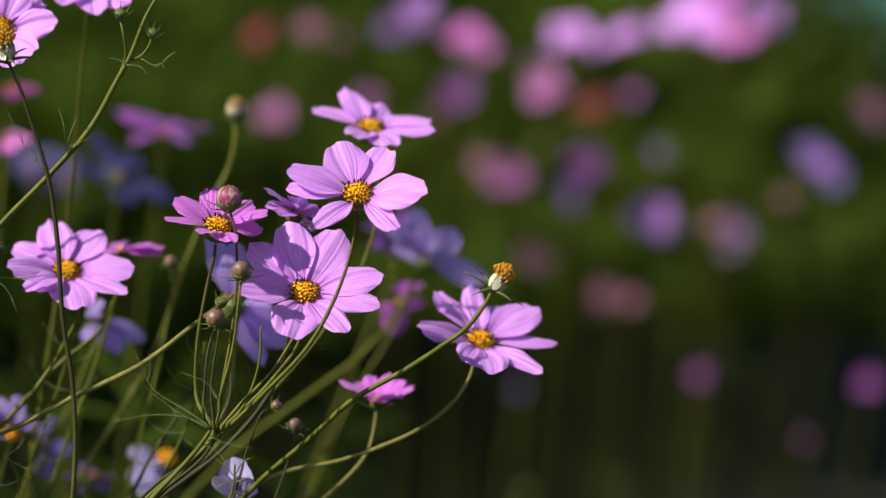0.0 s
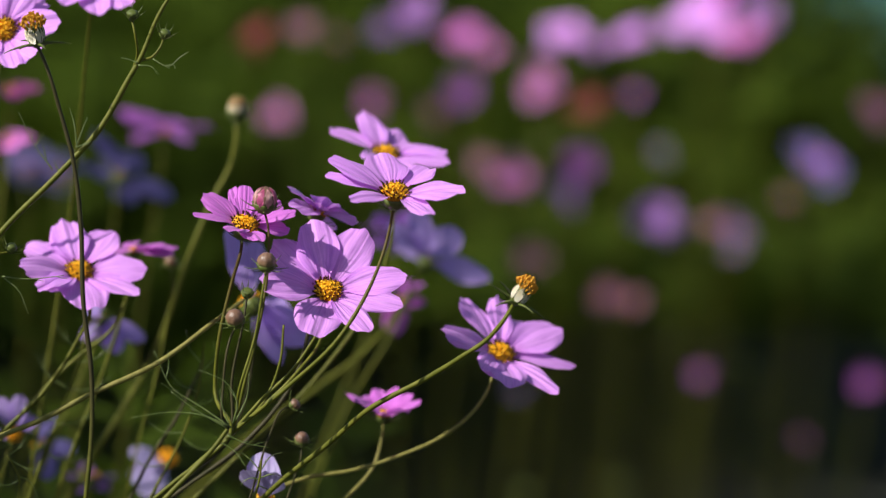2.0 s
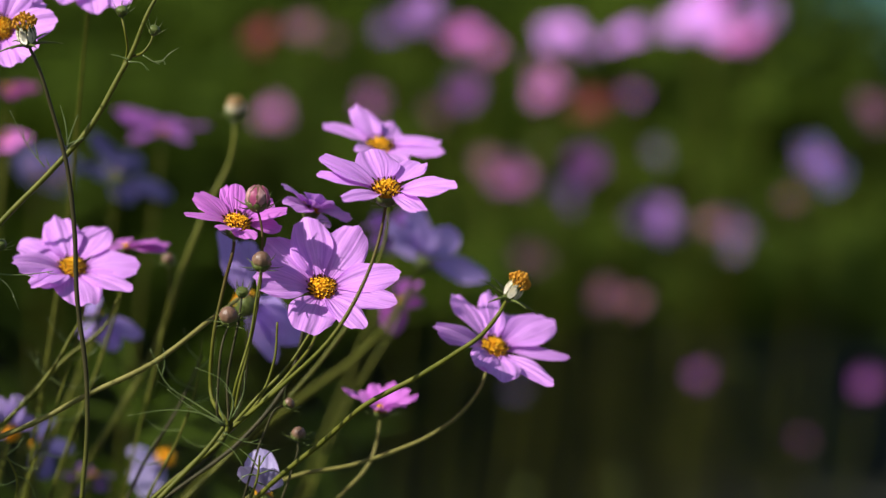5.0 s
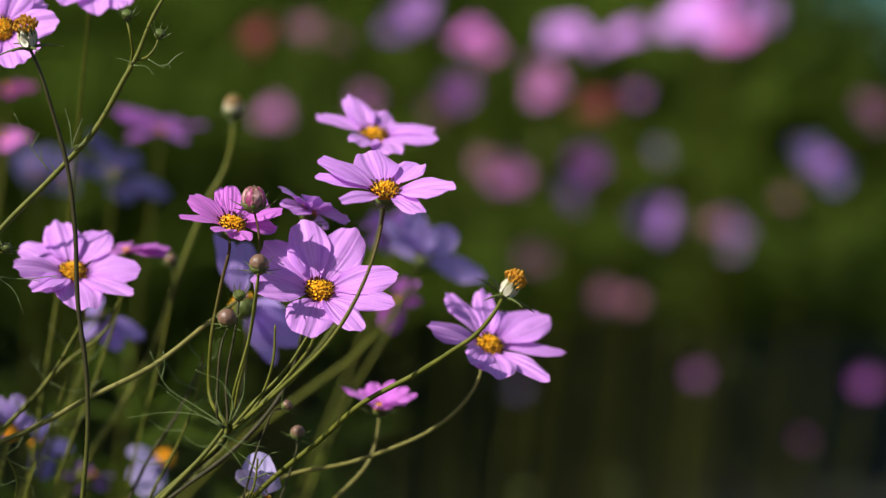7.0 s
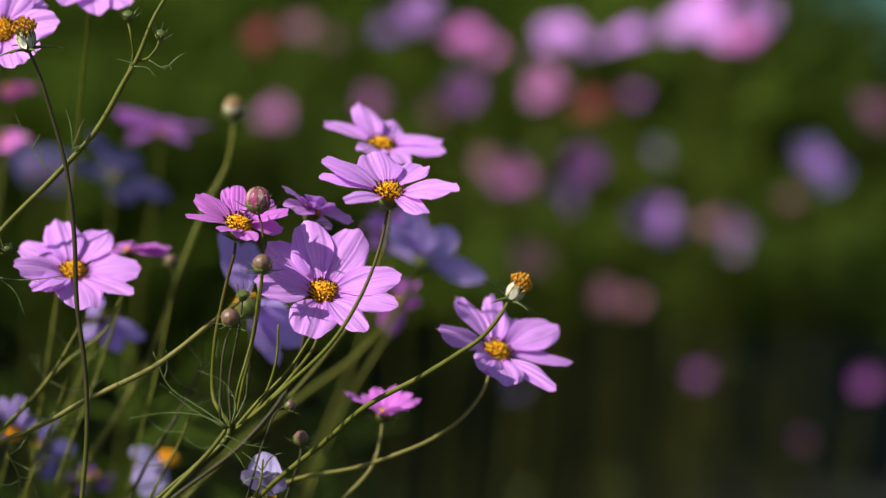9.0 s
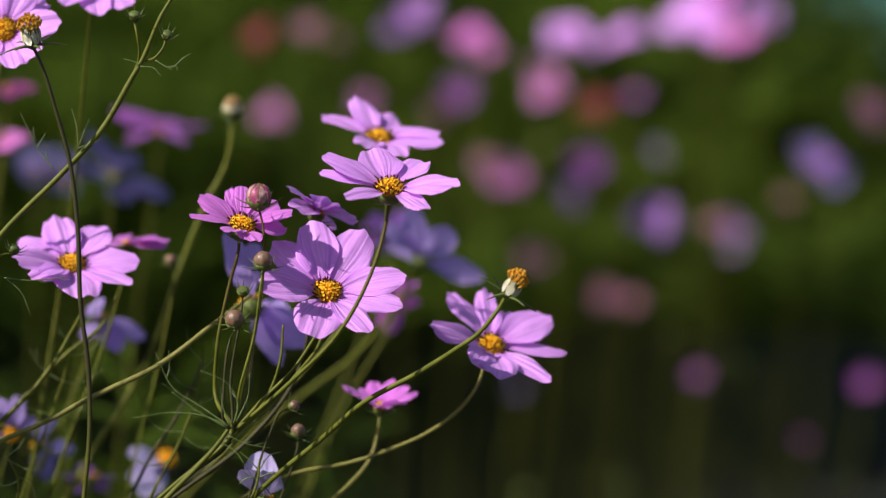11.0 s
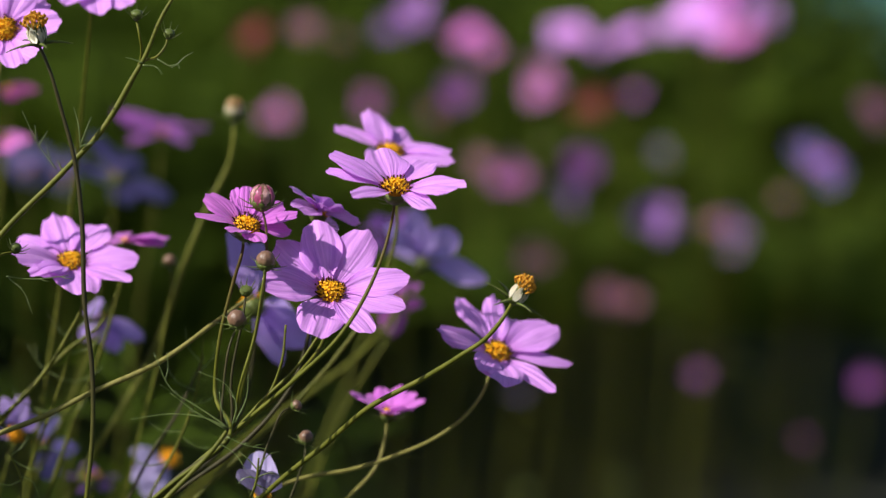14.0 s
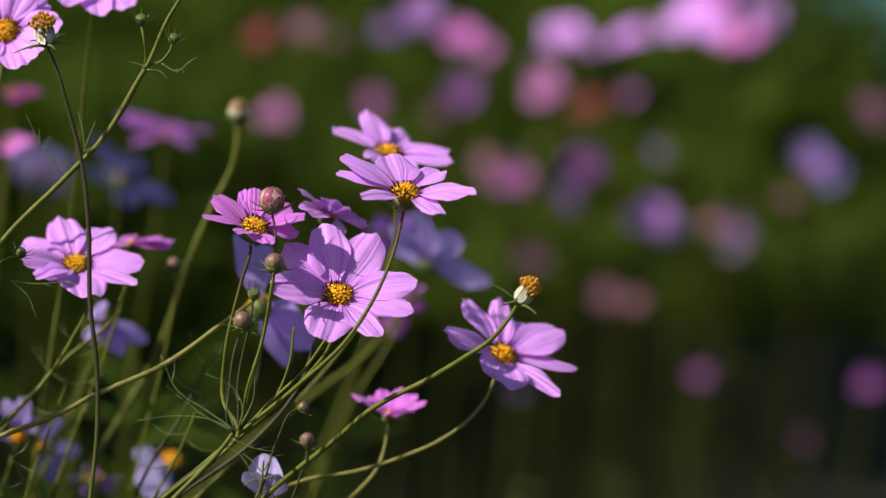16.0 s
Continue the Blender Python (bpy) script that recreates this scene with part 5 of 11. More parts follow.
stalk_n = bare_stem("fine feathery cosmos sprig among the stalks", [(-0.1966, 1.7029, 0.8429), (-0.2034, 1.699, 0.8184), (-0.2137, 1.6942, 0.7878), (-0.2276, 1.6884, 0.751), (-0.2338, 1.685, 0.7296), (-0.2526, 1.6819, 0.6589), (-0.2746, 1.6785, 0.5575), (-0.2971, 1.6751, 0.4193), (-0.3169, 1.6725, 0.2365)], (-0.33, 1.6714, 0), 58, 0.0005, STEM, [[(-0.1997, 1.701, 0.8307), (-0.192, 1.7022, 0.8383), (-0.1886, 1.7037, 0.8475)], [(-0.2019, 1.6999, 0.8239), (-0.2106, 1.701, 0.8307), (-0.2168, 1.7024, 0.8399)], [(-0.2041, 1.6988, 0.8169), (-0.192, 1.6994, 0.8209), (-0.1842, 1.701, 0.8307)], [(-0.2084, 1.6966, 0.8031), (-0.2199, 1.6978, 0.8108), (-0.227, 1.6996, 0.8221)], [(-0.2084, 1.6966, 0.8031), (-0.1966, 1.6966, 0.8031), (-0.1858, 1.6977, 0.8098)], [(-0.2146, 1.6938, 0.7853), (-0.227, 1.6944, 0.7893), (-0.2363, 1.6961, 0.8)], [(-0.2152, 1.6936, 0.7841), (-0.2034, 1.6938, 0.7853), (-0.1935, 1.6951, 0.7933)], [(-0.2214, 1.691, 0.7679), (-0.209, 1.6904, 0.7639), (-0.1966, 1.691, 0.7676)]])
stalk_o = bare_stem("fine feathery cosmos sprig among the stalks", [(-0.1286, 1.6715, 0.8362), (-0.1316, 1.6677, 0.8121), (-0.1408, 1.6634, 0.785), (-0.1566, 1.6586, 0.7549), (-0.1658, 1.6558, 0.7369), (-0.1964, 1.6529, 0.6703), (-0.2321, 1.6497, 0.5722), (-0.2688, 1.6466, 0.4348), (-0.301, 1.6442, 0.248)], (-0.3223, 1.6432, 0), 59, 0.0005, STEM, [[(-0.1298, 1.6696, 0.8242), (-0.1368, 1.6709, 0.8326), (-0.1384, 1.6724, 0.8422)], [(-0.1304, 1.6689, 0.8196), (-0.1231, 1.6701, 0.8272), (-0.1207, 1.6716, 0.8368)], [(-0.1323, 1.6672, 0.8091), (-0.142, 1.6679, 0.8133), (-0.1499, 1.6696, 0.8242)], [(-0.1347, 1.666, 0.8016), (-0.1256, 1.6664, 0.8043), (-0.1176, 1.6679, 0.8133)], [(-0.1399, 1.6638, 0.7874), (-0.1512, 1.6639, 0.788), (-0.1591, 1.6647, 0.7935)], [(-0.1408, 1.6634, 0.785), (-0.1316, 1.6624, 0.779), (-0.1231, 1.6623, 0.7784)], [(-0.1475, 1.6612, 0.7715), (-0.1591, 1.6609, 0.7694), (-0.1682, 1.6617, 0.7742)]])


# ---- what moves ----
def motions():
    walk(blossom_a, [(0, pose(-0.3957, 1.6776, 0.0028, 0, -0.23, 0)), (0.5, pose(-0.4185, 1.6747, 0.0009, 0, 2.33, 0)), (1, pose(-0.4015, 1.6765, -0.0007, 0, 0.41, 0)), (1.5, pose(-0.4053, 1.6759, -0.0017, 0, 0.76, 0)), (2, pose(-0.4077, 1.6755, -0.0033, 0, 1.02, 0)), (2.5, pose(-0.4080, 1.6755, -0.0023, 0, 1.10, 0)), (3, pose(-0.4151, 1.6748, -0.0021, 0, 1.62, 0)), (3.5, pose(-0.4021, 1.6762, -0.0027, 0, 0.39, 0)), (4, pose(-0.3935, 1.6772, -0.0018, 0, -0.51, 0)), (4.5, pose(-0.3980, 1.6766, -0.0023, 0, 0.01, 0)), (5, pose(-0.4021, 1.6761, -0.0028, 0, 0.48, 0)), (5.5, pose(-0.4047, 1.6760, -0.0015, 0, 0.79, 0)), (6, pose(-0.4107, 1.6753, -0.0015, 0, 1.46, 0)), (6.5, pose(-0.4040, 1.6762, -0.0004, 0, 0.74, 0)), (7, pose(-0.3976, 1.6770, 0.0000, 0, 0.00, 0)), (7.5, pose(-0.4005, 1.6761, -0.0036, 0, 0.32, 0)), (8, pose(-0.4001, 1.6764, -0.0018, 0, 0.30, 0)), (8.5, pose(-0.4052, 1.6760, -0.0003, 0, 0.90, 0)), (9, pose(-0.4024, 1.6762, -0.0017, 0, 0.55, 0)), (9.5, pose(-0.3938, 1.6775, 0.0002, 0, -0.41, 0)), (10, pose(-0.4036, 1.6765, 0.0009, 0, 0.72, 0)), (10.5, pose(-0.3985, 1.6770, 0.0001, 0, 0.15, 0)), (11, pose(-0.3998, 1.6770, 0.0008, 0, 0.31, 0)), (11.5, pose(-0.4046, 1.6766, 0.0017, 0, 0.86, 0)), (12, pose(-0.3978, 1.6772, 0.0006, 0, 0.10, 0)), (12.5, pose(-0.4126, 1.6754, -0.0005, 0, 1.73, 0)), (13, pose(-0.4049, 1.6758, -0.0033, 0, 0.88, 0)), (13.5, pose(-0.3949, 1.6772, -0.0013, 0, -0.28, 0)), (14, pose(-0.4081, 1.6758, -0.0013, 0, 1.19, 0)), (14.5, pose(-0.4022, 1.6762, -0.0024, 0, 0.51, 0)), (15, pose(-0.4042, 1.6760, -0.0027, 0, 0.75, 0)), (15.5, pose(-0.4108, 1.6754, -0.0020, 0, 1.50, 0)), (16, pose(-0.4059, 1.6757, -0.0030, 0, 1.00, 0))])
    walk(blossom_b, [(0, pose(-0.3780, 1.5496, -0.0167, 0, -2.48, 0)), (0.5, pose(-0.4442, 1.5489, 0.0179, 0, 3.29, 0)), (1, pose(-0.4175, 1.5494, 0.0057, 0, 1.16, 0)), (1.5, pose(-0.4304, 1.5490, 0.0115, 0, 2.29, 0)), (2, pose(-0.4179, 1.5496, 0.0066, 0, 1.10, 0)), (2.5, pose(-0.4222, 1.5494, 0.0080, 0, 1.56, 0)), (3, pose(-0.4250, 1.5493, 0.0100, 0, 1.90, 0)), (3.5, pose(-0.4121, 1.5496, 0.0043, 0, 0.77, 0)), (4, pose(-0.4103, 1.5498, 0.0039, 0, 0.58, 0)), (4.5, pose(-0.4198, 1.5494, 0.0072, 0, 1.36, 0)), (5, pose(-0.4085, 1.5499, 0.0026, 0, 0.27, 0)), (5.5, pose(-0.4109, 1.5496, 0.0027, 0, 0.50, 0)), (6, pose(-0.4121, 1.5495, 0.0030, 0, 0.64, 0)), (6.5, pose(-0.4003, 1.5498, -0.0022, 0, -0.41, 0)), (7, pose(-0.4048, 1.5498, 0.0000, 0, 0.00, 0)), (7.5, pose(-0.3990, 1.5499, -0.0019, 0, -0.49, 0)), (8, pose(-0.4263, 1.5493, 0.0100, 0, 1.90, 0)), (8.5, pose(-0.4100, 1.5497, 0.0022, 0, 0.40, 0)), (9, pose(-0.4071, 1.5497, 0.0012, 0, 0.25, 0)), (9.5, pose(-0.4041, 1.5497, -0.0002, 0, -0.04, 0)), (10, pose(-0.3958, 1.5501, -0.0017, 0, -0.61, 0)), (10.5, pose(-0.3999, 1.5500, 0.0001, 0, -0.26, 0)), (11, pose(-0.3966, 1.5500, -0.0008, 0, -0.37, 0)), (11.5, pose(-0.4012, 1.5499, 0.0020, 0, 0.10, 0)), (12, pose(-0.3929, 1.5502, -0.0022, 0, -0.81, 0)), (12.5, pose(-0.4031, 1.5498, 0.0035, 0, 0.46, 0)), (13, pose(-0.4187, 1.5496, 0.0096, 0, 1.48, 0)), (13.5, pose(-0.4166, 1.5497, 0.0074, 0, 1.16, 0)), (14, pose(-0.4072, 1.5500, 0.0048, 0, 0.47, 0)), (14.5, pose(-0.4136, 1.5499, 0.0075, 0, 0.92, 0)), (15, pose(-0.4112, 1.5498, 0.0058, 0, 0.80, 0)), (15.5, pose(-0.4182, 1.5497, 0.0090, 0, 1.39, 0)), (16, pose(-0.4187, 1.5496, 0.0092, 0, 1.48, 0))])
    walk(blossom_c, [(0, pose(-0.4075, 1.5521, -0.0028, 0, -0.32, 0)), (0.5, pose(-0.4287, 1.5519, 0.0112, 0, 2.21, 0)), (1, pose(-0.4095, 1.5521, 0.0029, 0, 0.62, 0)), (1.5, pose(-0.4245, 1.5519, 0.0092, 0, 1.90, 0)), (2, pose(-0.4194, 1.5523, 0.0076, 0, 1.24, 0)), (2.5, pose(-0.4129, 1.5521, 0.0048, 0, 0.93, 0)), (3, pose(-0.4204, 1.5520, 0.0081, 0, 1.60, 0)), (3.5, pose(-0.4095, 1.5522, 0.0033, 0, 0.62, 0)), (4, pose(-0.4042, 1.5524, 0.0014, 0, 0.16, 0)), (4.5, pose(-0.4158, 1.5522, 0.0060, 0, 1.11, 0)), (5, pose(-0.4111, 1.5525, 0.0042, 0, 0.49, 0)), (5.5, pose(-0.4054, 1.5524, 0.0015, 0, 0.16, 0)), (6, pose(-0.4111, 1.5522, 0.0035, 0, 0.61, 0)), (6.5, pose(-0.4018, 1.5524, -0.0007, 0, -0.26, 0)), (7, pose(-0.4049, 1.5523, 0.0000, 0, 0.00, 0)), (7.5, pose(-0.3998, 1.5524, -0.0016, 0, -0.42, 0)), (8, pose(-0.4249, 1.5519, 0.0090, 0, 1.81, 0)), (8.5, pose(-0.4020, 1.5523, -0.0010, 0, -0.16, 0)), (9, pose(-0.4039, 1.5523, -0.0002, 0, 0.05, 0)), (9.5, pose(-0.4019, 1.5524, -0.0009, 0, -0.15, 0)), (10, pose(-0.4006, 1.5524, -0.0011, 0, -0.27, 0)), (10.5, pose(-0.4052, 1.5524, 0.0008, 0, 0.11, 0)), (11, pose(-0.4119, 1.5523, 0.0039, 0, 0.73, 0)), (11.5, pose(-0.4162, 1.5522, 0.0063, 0, 1.18, 0)), (12, pose(-0.4089, 1.5524, 0.0023, 0, 0.32, 0)), (12.5, pose(-0.4173, 1.5521, 0.0073, 0, 1.48, 0)), (13, pose(-0.4369, 1.5520, 0.0154, 0, 2.78, 0)), (13.5, pose(-0.4306, 1.5521, 0.0119, 0, 2.19, 0)), (14, pose(-0.4247, 1.5523, 0.0099, 0, 1.68, 0)), (14.5, pose(-0.4262, 1.5522, 0.0101, 0, 1.78, 0)), (15, pose(-0.4306, 1.5521, 0.0124, 0, 2.19, 0)), (15.5, pose(-0.4317, 1.5521, 0.0132, 0, 2.38, 0)), (16, pose(-0.4275, 1.5521, 0.0111, 0, 2.13, 0))])
    walk(blossom_d, [(0, pose(-0.3907, 1.6333, -0.0023, 0, -0.63, 0)), (0.5, pose(-0.4053, 1.6312, 0.0002, 0, 1.42, 0)), (1, pose(-0.3989, 1.6324, 0.0012, 0, 0.60, 0)), (1.5, pose(-0.4013, 1.6320, 0.0009, 0, 0.86, 0)), (2, pose(-0.4005, 1.6322, 0.0016, 0, 0.77, 0)), (2.5, pose(-0.4005, 1.6322, 0.0011, 0, 0.77, 0)), (3, pose(-0.4036, 1.6316, 0.0010, 0, 1.24, 0)), (3.5, pose(-0.3995, 1.6323, 0.0011, 0, 0.64, 0)), (4, pose(-0.3954, 1.6329, 0.0005, 0, 0.07, 0)), (4.5, pose(-0.3972, 1.6325, 0.0003, 0, 0.32, 0)), (5, pose(-0.3970, 1.6326, 0.0008, 0, 0.29, 0)), (5.5, pose(-0.3973, 1.6325, 0.0006, 0, 0.34, 0)), (6, pose(-0.4004, 1.6320, 0.0005, 0, 0.75, 0)), (6.5, pose(-0.3973, 1.6325, 0.0006, 0, 0.33, 0)), (7, pose(-0.3953, 1.6328, 0.0000, 0, 0.00, 0)), (7.5, pose(-0.3981, 1.6324, 0.0013, 0, 0.48, 0)), (8, pose(-0.3980, 1.6324, 0.0007, 0, 0.41, 0)), (8.5, pose(-0.3989, 1.6323, 0.0002, 0, 0.53, 0)), (9, pose(-0.3989, 1.6323, 0.0007, 0, 0.53, 0)), (9.5, pose(-0.3942, 1.6331, 0.0008, 0, -0.12, 0)), (10, pose(-0.3963, 1.6327, -0.0002, 0, 0.16, 0)), (10.5, pose(-0.3947, 1.6331, 0.0006, 0, -0.07, 0)), (11, pose(-0.3959, 1.6329, 0.0008, 0, 0.10, 0)), (11.5, pose(-0.3975, 1.6327, 0.0004, 0, 0.31, 0)), (12, pose(-0.3919, 1.6335, 0.0006, 0, -0.42, 0)), (12.5, pose(-0.4031, 1.6317, 0.0000, 0, 1.11, 0)), (13, pose(-0.4015, 1.6323, 0.0021, 0, 0.84, 0)), (13.5, pose(-0.3963, 1.6331, 0.0019, 0, 0.13, 0)), (14, pose(-0.3999, 1.6324, 0.0007, 0, 0.60, 0)), (14.5, pose(-0.3983, 1.6327, 0.0013, 0, 0.43, 0)), (15, pose(-0.4008, 1.6323, 0.0015, 0, 0.76, 0)), (15.5, pose(-0.4035, 1.6318, 0.0012, 0, 1.14, 0)), (16, pose(-0.4011, 1.6322, 0.0015, 0, 0.88, 0))])
    walk(blossom_e, [(0, pose(-0.4046, 1.5459, -0.0033, 0, -0.47, 0)), (0.5, pose(-0.4433, 1.5457, 0.0155, 0, 3.22, 0)), (1, pose(-0.4195, 1.5459, 0.0064, 0, 1.36, 0)), (1.5, pose(-0.4282, 1.5457, 0.0095, 0, 2.14, 0)), (2, pose(-0.4363, 1.5461, 0.0134, 0, 2.43, 0)), (2.5, pose(-0.4230, 1.5459, 0.0082, 0, 1.67, 0)), (3, pose(-0.4328, 1.5458, 0.0118, 0, 2.46, 0)), (3.5, pose(-0.4203, 1.5459, 0.0065, 0, 1.38, 0)), (4, pose(-0.4021, 1.5460, -0.0004, 0, 0.01, 0)), (4.5, pose(-0.4115, 1.5458, 0.0027, 0, 0.79, 0)), (5, pose(-0.4207, 1.5462, 0.0070, 0, 1.17, 0)), (5.5, pose(-0.4128, 1.5461, 0.0040, 0, 0.70, 0)), (6, pose(-0.4227, 1.5460, 0.0078, 0, 1.47, 0)), (6.5, pose(-0.4156, 1.5462, 0.0048, 0, 0.75, 0)), (7, pose(-0.4046, 1.5460, 0.0000, 0, 0.00, 0)), (7.5, pose(-0.4181, 1.5462, 0.0057, 0, 0.91, 0)), (8, pose(-0.4208, 1.5458, 0.0074, 0, 1.53, 0)), (8.5, pose(-0.4127, 1.5460, 0.0033, 0, 0.62, 0)), (9, pose(-0.4161, 1.5460, 0.0049, 0, 0.92, 0)), (9.5, pose(-0.4037, 1.5460, 0.0002, 0, -0.03, 0)), (10, pose(-0.4199, 1.5461, 0.0062, 0, 1.10, 0)), (10.5, pose(-0.4180, 1.5461, 0.0055, 0, 1.00, 0)), (11, pose(-0.4217, 1.5460, 0.0073, 0, 1.40, 0)), (11.5, pose(-0.4322, 1.5459, 0.0116, 0, 2.28, 0)), (12, pose(-0.4128, 1.5461, 0.0031, 0, 0.60, 0)), (12.5, pose(-0.4308, 1.5458, 0.0120, 0, 2.42, 0)), (13, pose(-0.4472, 1.5458, 0.0183, 0, 3.47, 0)), (13.5, pose(-0.4282, 1.5459, 0.0099, 0, 1.97, 0)), (14, pose(-0.4448, 1.5460, 0.0165, 0, 3.03, 0)), (14.5, pose(-0.4385, 1.5460, 0.0138, 0, 2.57, 0)), (15, pose(-0.4388, 1.5459, 0.0147, 0, 2.73, 0)), (15.5, pose(-0.4483, 1.5458, 0.0188, 0, 3.48, 0)), (16, pose(-0.4430, 1.5458, 0.0165, 0, 3.17, 0))])
    walk(blossom_j, [(0, pose(-0.4865, 1.6334, -0.0018, 0, -0.42, 0)), (0.5, pose(-0.4962, 1.6330, 0.0018, 0, 0.87, 0)), (1, pose(-0.4928, 1.6332, 0.0013, 0, 0.43, 0)), (1.5, pose(-0.4956, 1.6330, 0.0014, 0, 0.79, 0)), (2, pose(-0.4926, 1.6334, 0.0024, 0, 0.41, 0)), (2.5, pose(-0.4935, 1.6334, 0.0027, 0, 0.53, 0)), (3, pose(-0.4954, 1.6332, 0.0026, 0, 0.78, 0)), (3.5, pose(-0.4931, 1.6332, 0.0015, 0, 0.47, 0)), (4, pose(-0.4903, 1.6336, 0.0017, 0, 0.10, 0)), (4.5, pose(-0.4919, 1.6334, 0.0013, 0, 0.31, 0)), (5, pose(-0.4889, 1.6337, 0.0018, 0, -0.07, 0)), (5.5, pose(-0.4890, 1.6337, 0.0016, 0, -0.06, 0)), (6, pose(-0.4899, 1.6335, 0.0010, 0, 0.05, 0)), (6.5, pose(-0.4875, 1.6336, -0.0002, 0, -0.28, 0)), (7, pose(-0.4896, 1.6334, 0.0000, 0, 0.00, 0)), (7.5, pose(-0.4887, 1.6334, -0.0003, 0, -0.12, 0)), (8, pose(-0.4936, 1.6333, 0.0022, 0, 0.54, 0)), (8.5, pose(-0.4892, 1.6336, 0.0009, 0, -0.05, 0)), (9, pose(-0.4899, 1.6334, 0.0005, 0, 0.03, 0)), (9.5, pose(-0.4878, 1.6338, 0.0013, 0, -0.22, 0)), (10, pose(-0.4871, 1.6339, 0.0016, 0, -0.31, 0)), (10.5, pose(-0.4866, 1.6340, 0.0022, 0, -0.37, 0)), (11, pose(-0.4884, 1.6340, 0.0035, 0, -0.12, 0)), (11.5, pose(-0.4898, 1.6340, 0.0042, 0, 0.07, 0)), (12, pose(-0.4858, 1.6342, 0.0030, 0, -0.47, 0)), (12.5, pose(-0.4935, 1.6337, 0.0046, 0, 0.55, 0)), (13, pose(-0.4924, 1.6339, 0.0052, 0, 0.42, 0)), (13.5, pose(-0.4894, 1.6342, 0.0052, 0, 0.02, 0)), (14, pose(-0.4880, 1.6342, 0.0045, 0, -0.17, 0)), (14.5, pose(-0.4868, 1.6343, 0.0043, 0, -0.32, 0)), (15, pose(-0.4885, 1.6342, 0.0049, 0, -0.09, 0)), (15.5, pose(-0.4897, 1.6341, 0.0048, 0, 0.07, 0)), (16, pose(-0.4907, 1.6340, 0.0048, 0, 0.19, 0))])
    walk(blossom_behind, [(0, pose(-0.4156, 1.6001, -0.0024, 0, -0.27, 0)), (0.5, pose(-0.4316, 1.5998, 0.0083, 0, 1.82, 0)), (1, pose(-0.4164, 1.6000, 0.0020, 0, 0.54, 0)), (1.5, pose(-0.4277, 1.5998, 0.0066, 0, 1.55, 0)), (2, pose(-0.4252, 1.6002, 0.0063, 0, 1.08, 0)), (2.5, pose(-0.4192, 1.6001, 0.0039, 0, 0.81, 0)), (3, pose(-0.4240, 1.6000, 0.0058, 0, 1.29, 0)), (3.5, pose(-0.4164, 1.6002, 0.0028, 0, 0.54, 0)), (4, pose(-0.4117, 1.6003, 0.0014, 0, 0.14, 0)), (4.5, pose(-0.4206, 1.6001, 0.0045, 0, 0.89, 0)), (5, pose(-0.4184, 1.6004, 0.0039, 0, 0.45, 0)), (5.5, pose(-0.4134, 1.6003, 0.0015, 0, 0.17, 0)), (6, pose(-0.4171, 1.6002, 0.0026, 0, 0.49, 0)), (6.5, pose(-0.4107, 1.6004, -0.0001, 0, -0.17, 0)), (7, pose(-0.4125, 1.6002, 0.0000, 0, 0.00, 0)), (7.5, pose(-0.4092, 1.6004, -0.0009, 0, -0.30, 0)), (8, pose(-0.4264, 1.5999, 0.0057, 0, 1.36, 0)), (8.5, pose(-0.4101, 1.6002, -0.0008, 0, -0.14, 0)), (9, pose(-0.4124, 1.6002, 0.0006, 0, 0.10, 0)), (9.5, pose(-0.4108, 1.6003, 0.0001, 0, -0.07, 0)), (10, pose(-0.4110, 1.6004, 0.0006, 0, -0.09, 0)), (10.5, pose(-0.4144, 1.6003, 0.0019, 0, 0.20, 0)), (11, pose(-0.4194, 1.6002, 0.0042, 0, 0.70, 0)), (11.5, pose(-0.4238, 1.6002, 0.0064, 0, 1.14, 0)), (12, pose(-0.4186, 1.6004, 0.0034, 0, 0.44, 0)), (12.5, pose(-0.4245, 1.6000, 0.0072, 0, 1.41, 0)), (13, pose(-0.4414, 1.6000, 0.0135, 0, 2.50, 0)), (13.5, pose(-0.4361, 1.6001, 0.0110, 0, 1.97, 0)), (14, pose(-0.4328, 1.6002, 0.0097, 0, 1.63, 0)), (14.5, pose(-0.4334, 1.6002, 0.0097, 0, 1.67, 0)), (15, pose(-0.4361, 1.6001, 0.0110, 0, 1.97, 0)), (15.5, pose(-0.4379, 1.6000, 0.0121, 0, 2.20, 0)), (16, pose(-0.4349, 1.6000, 0.0110, 0, 2.03, 0))])
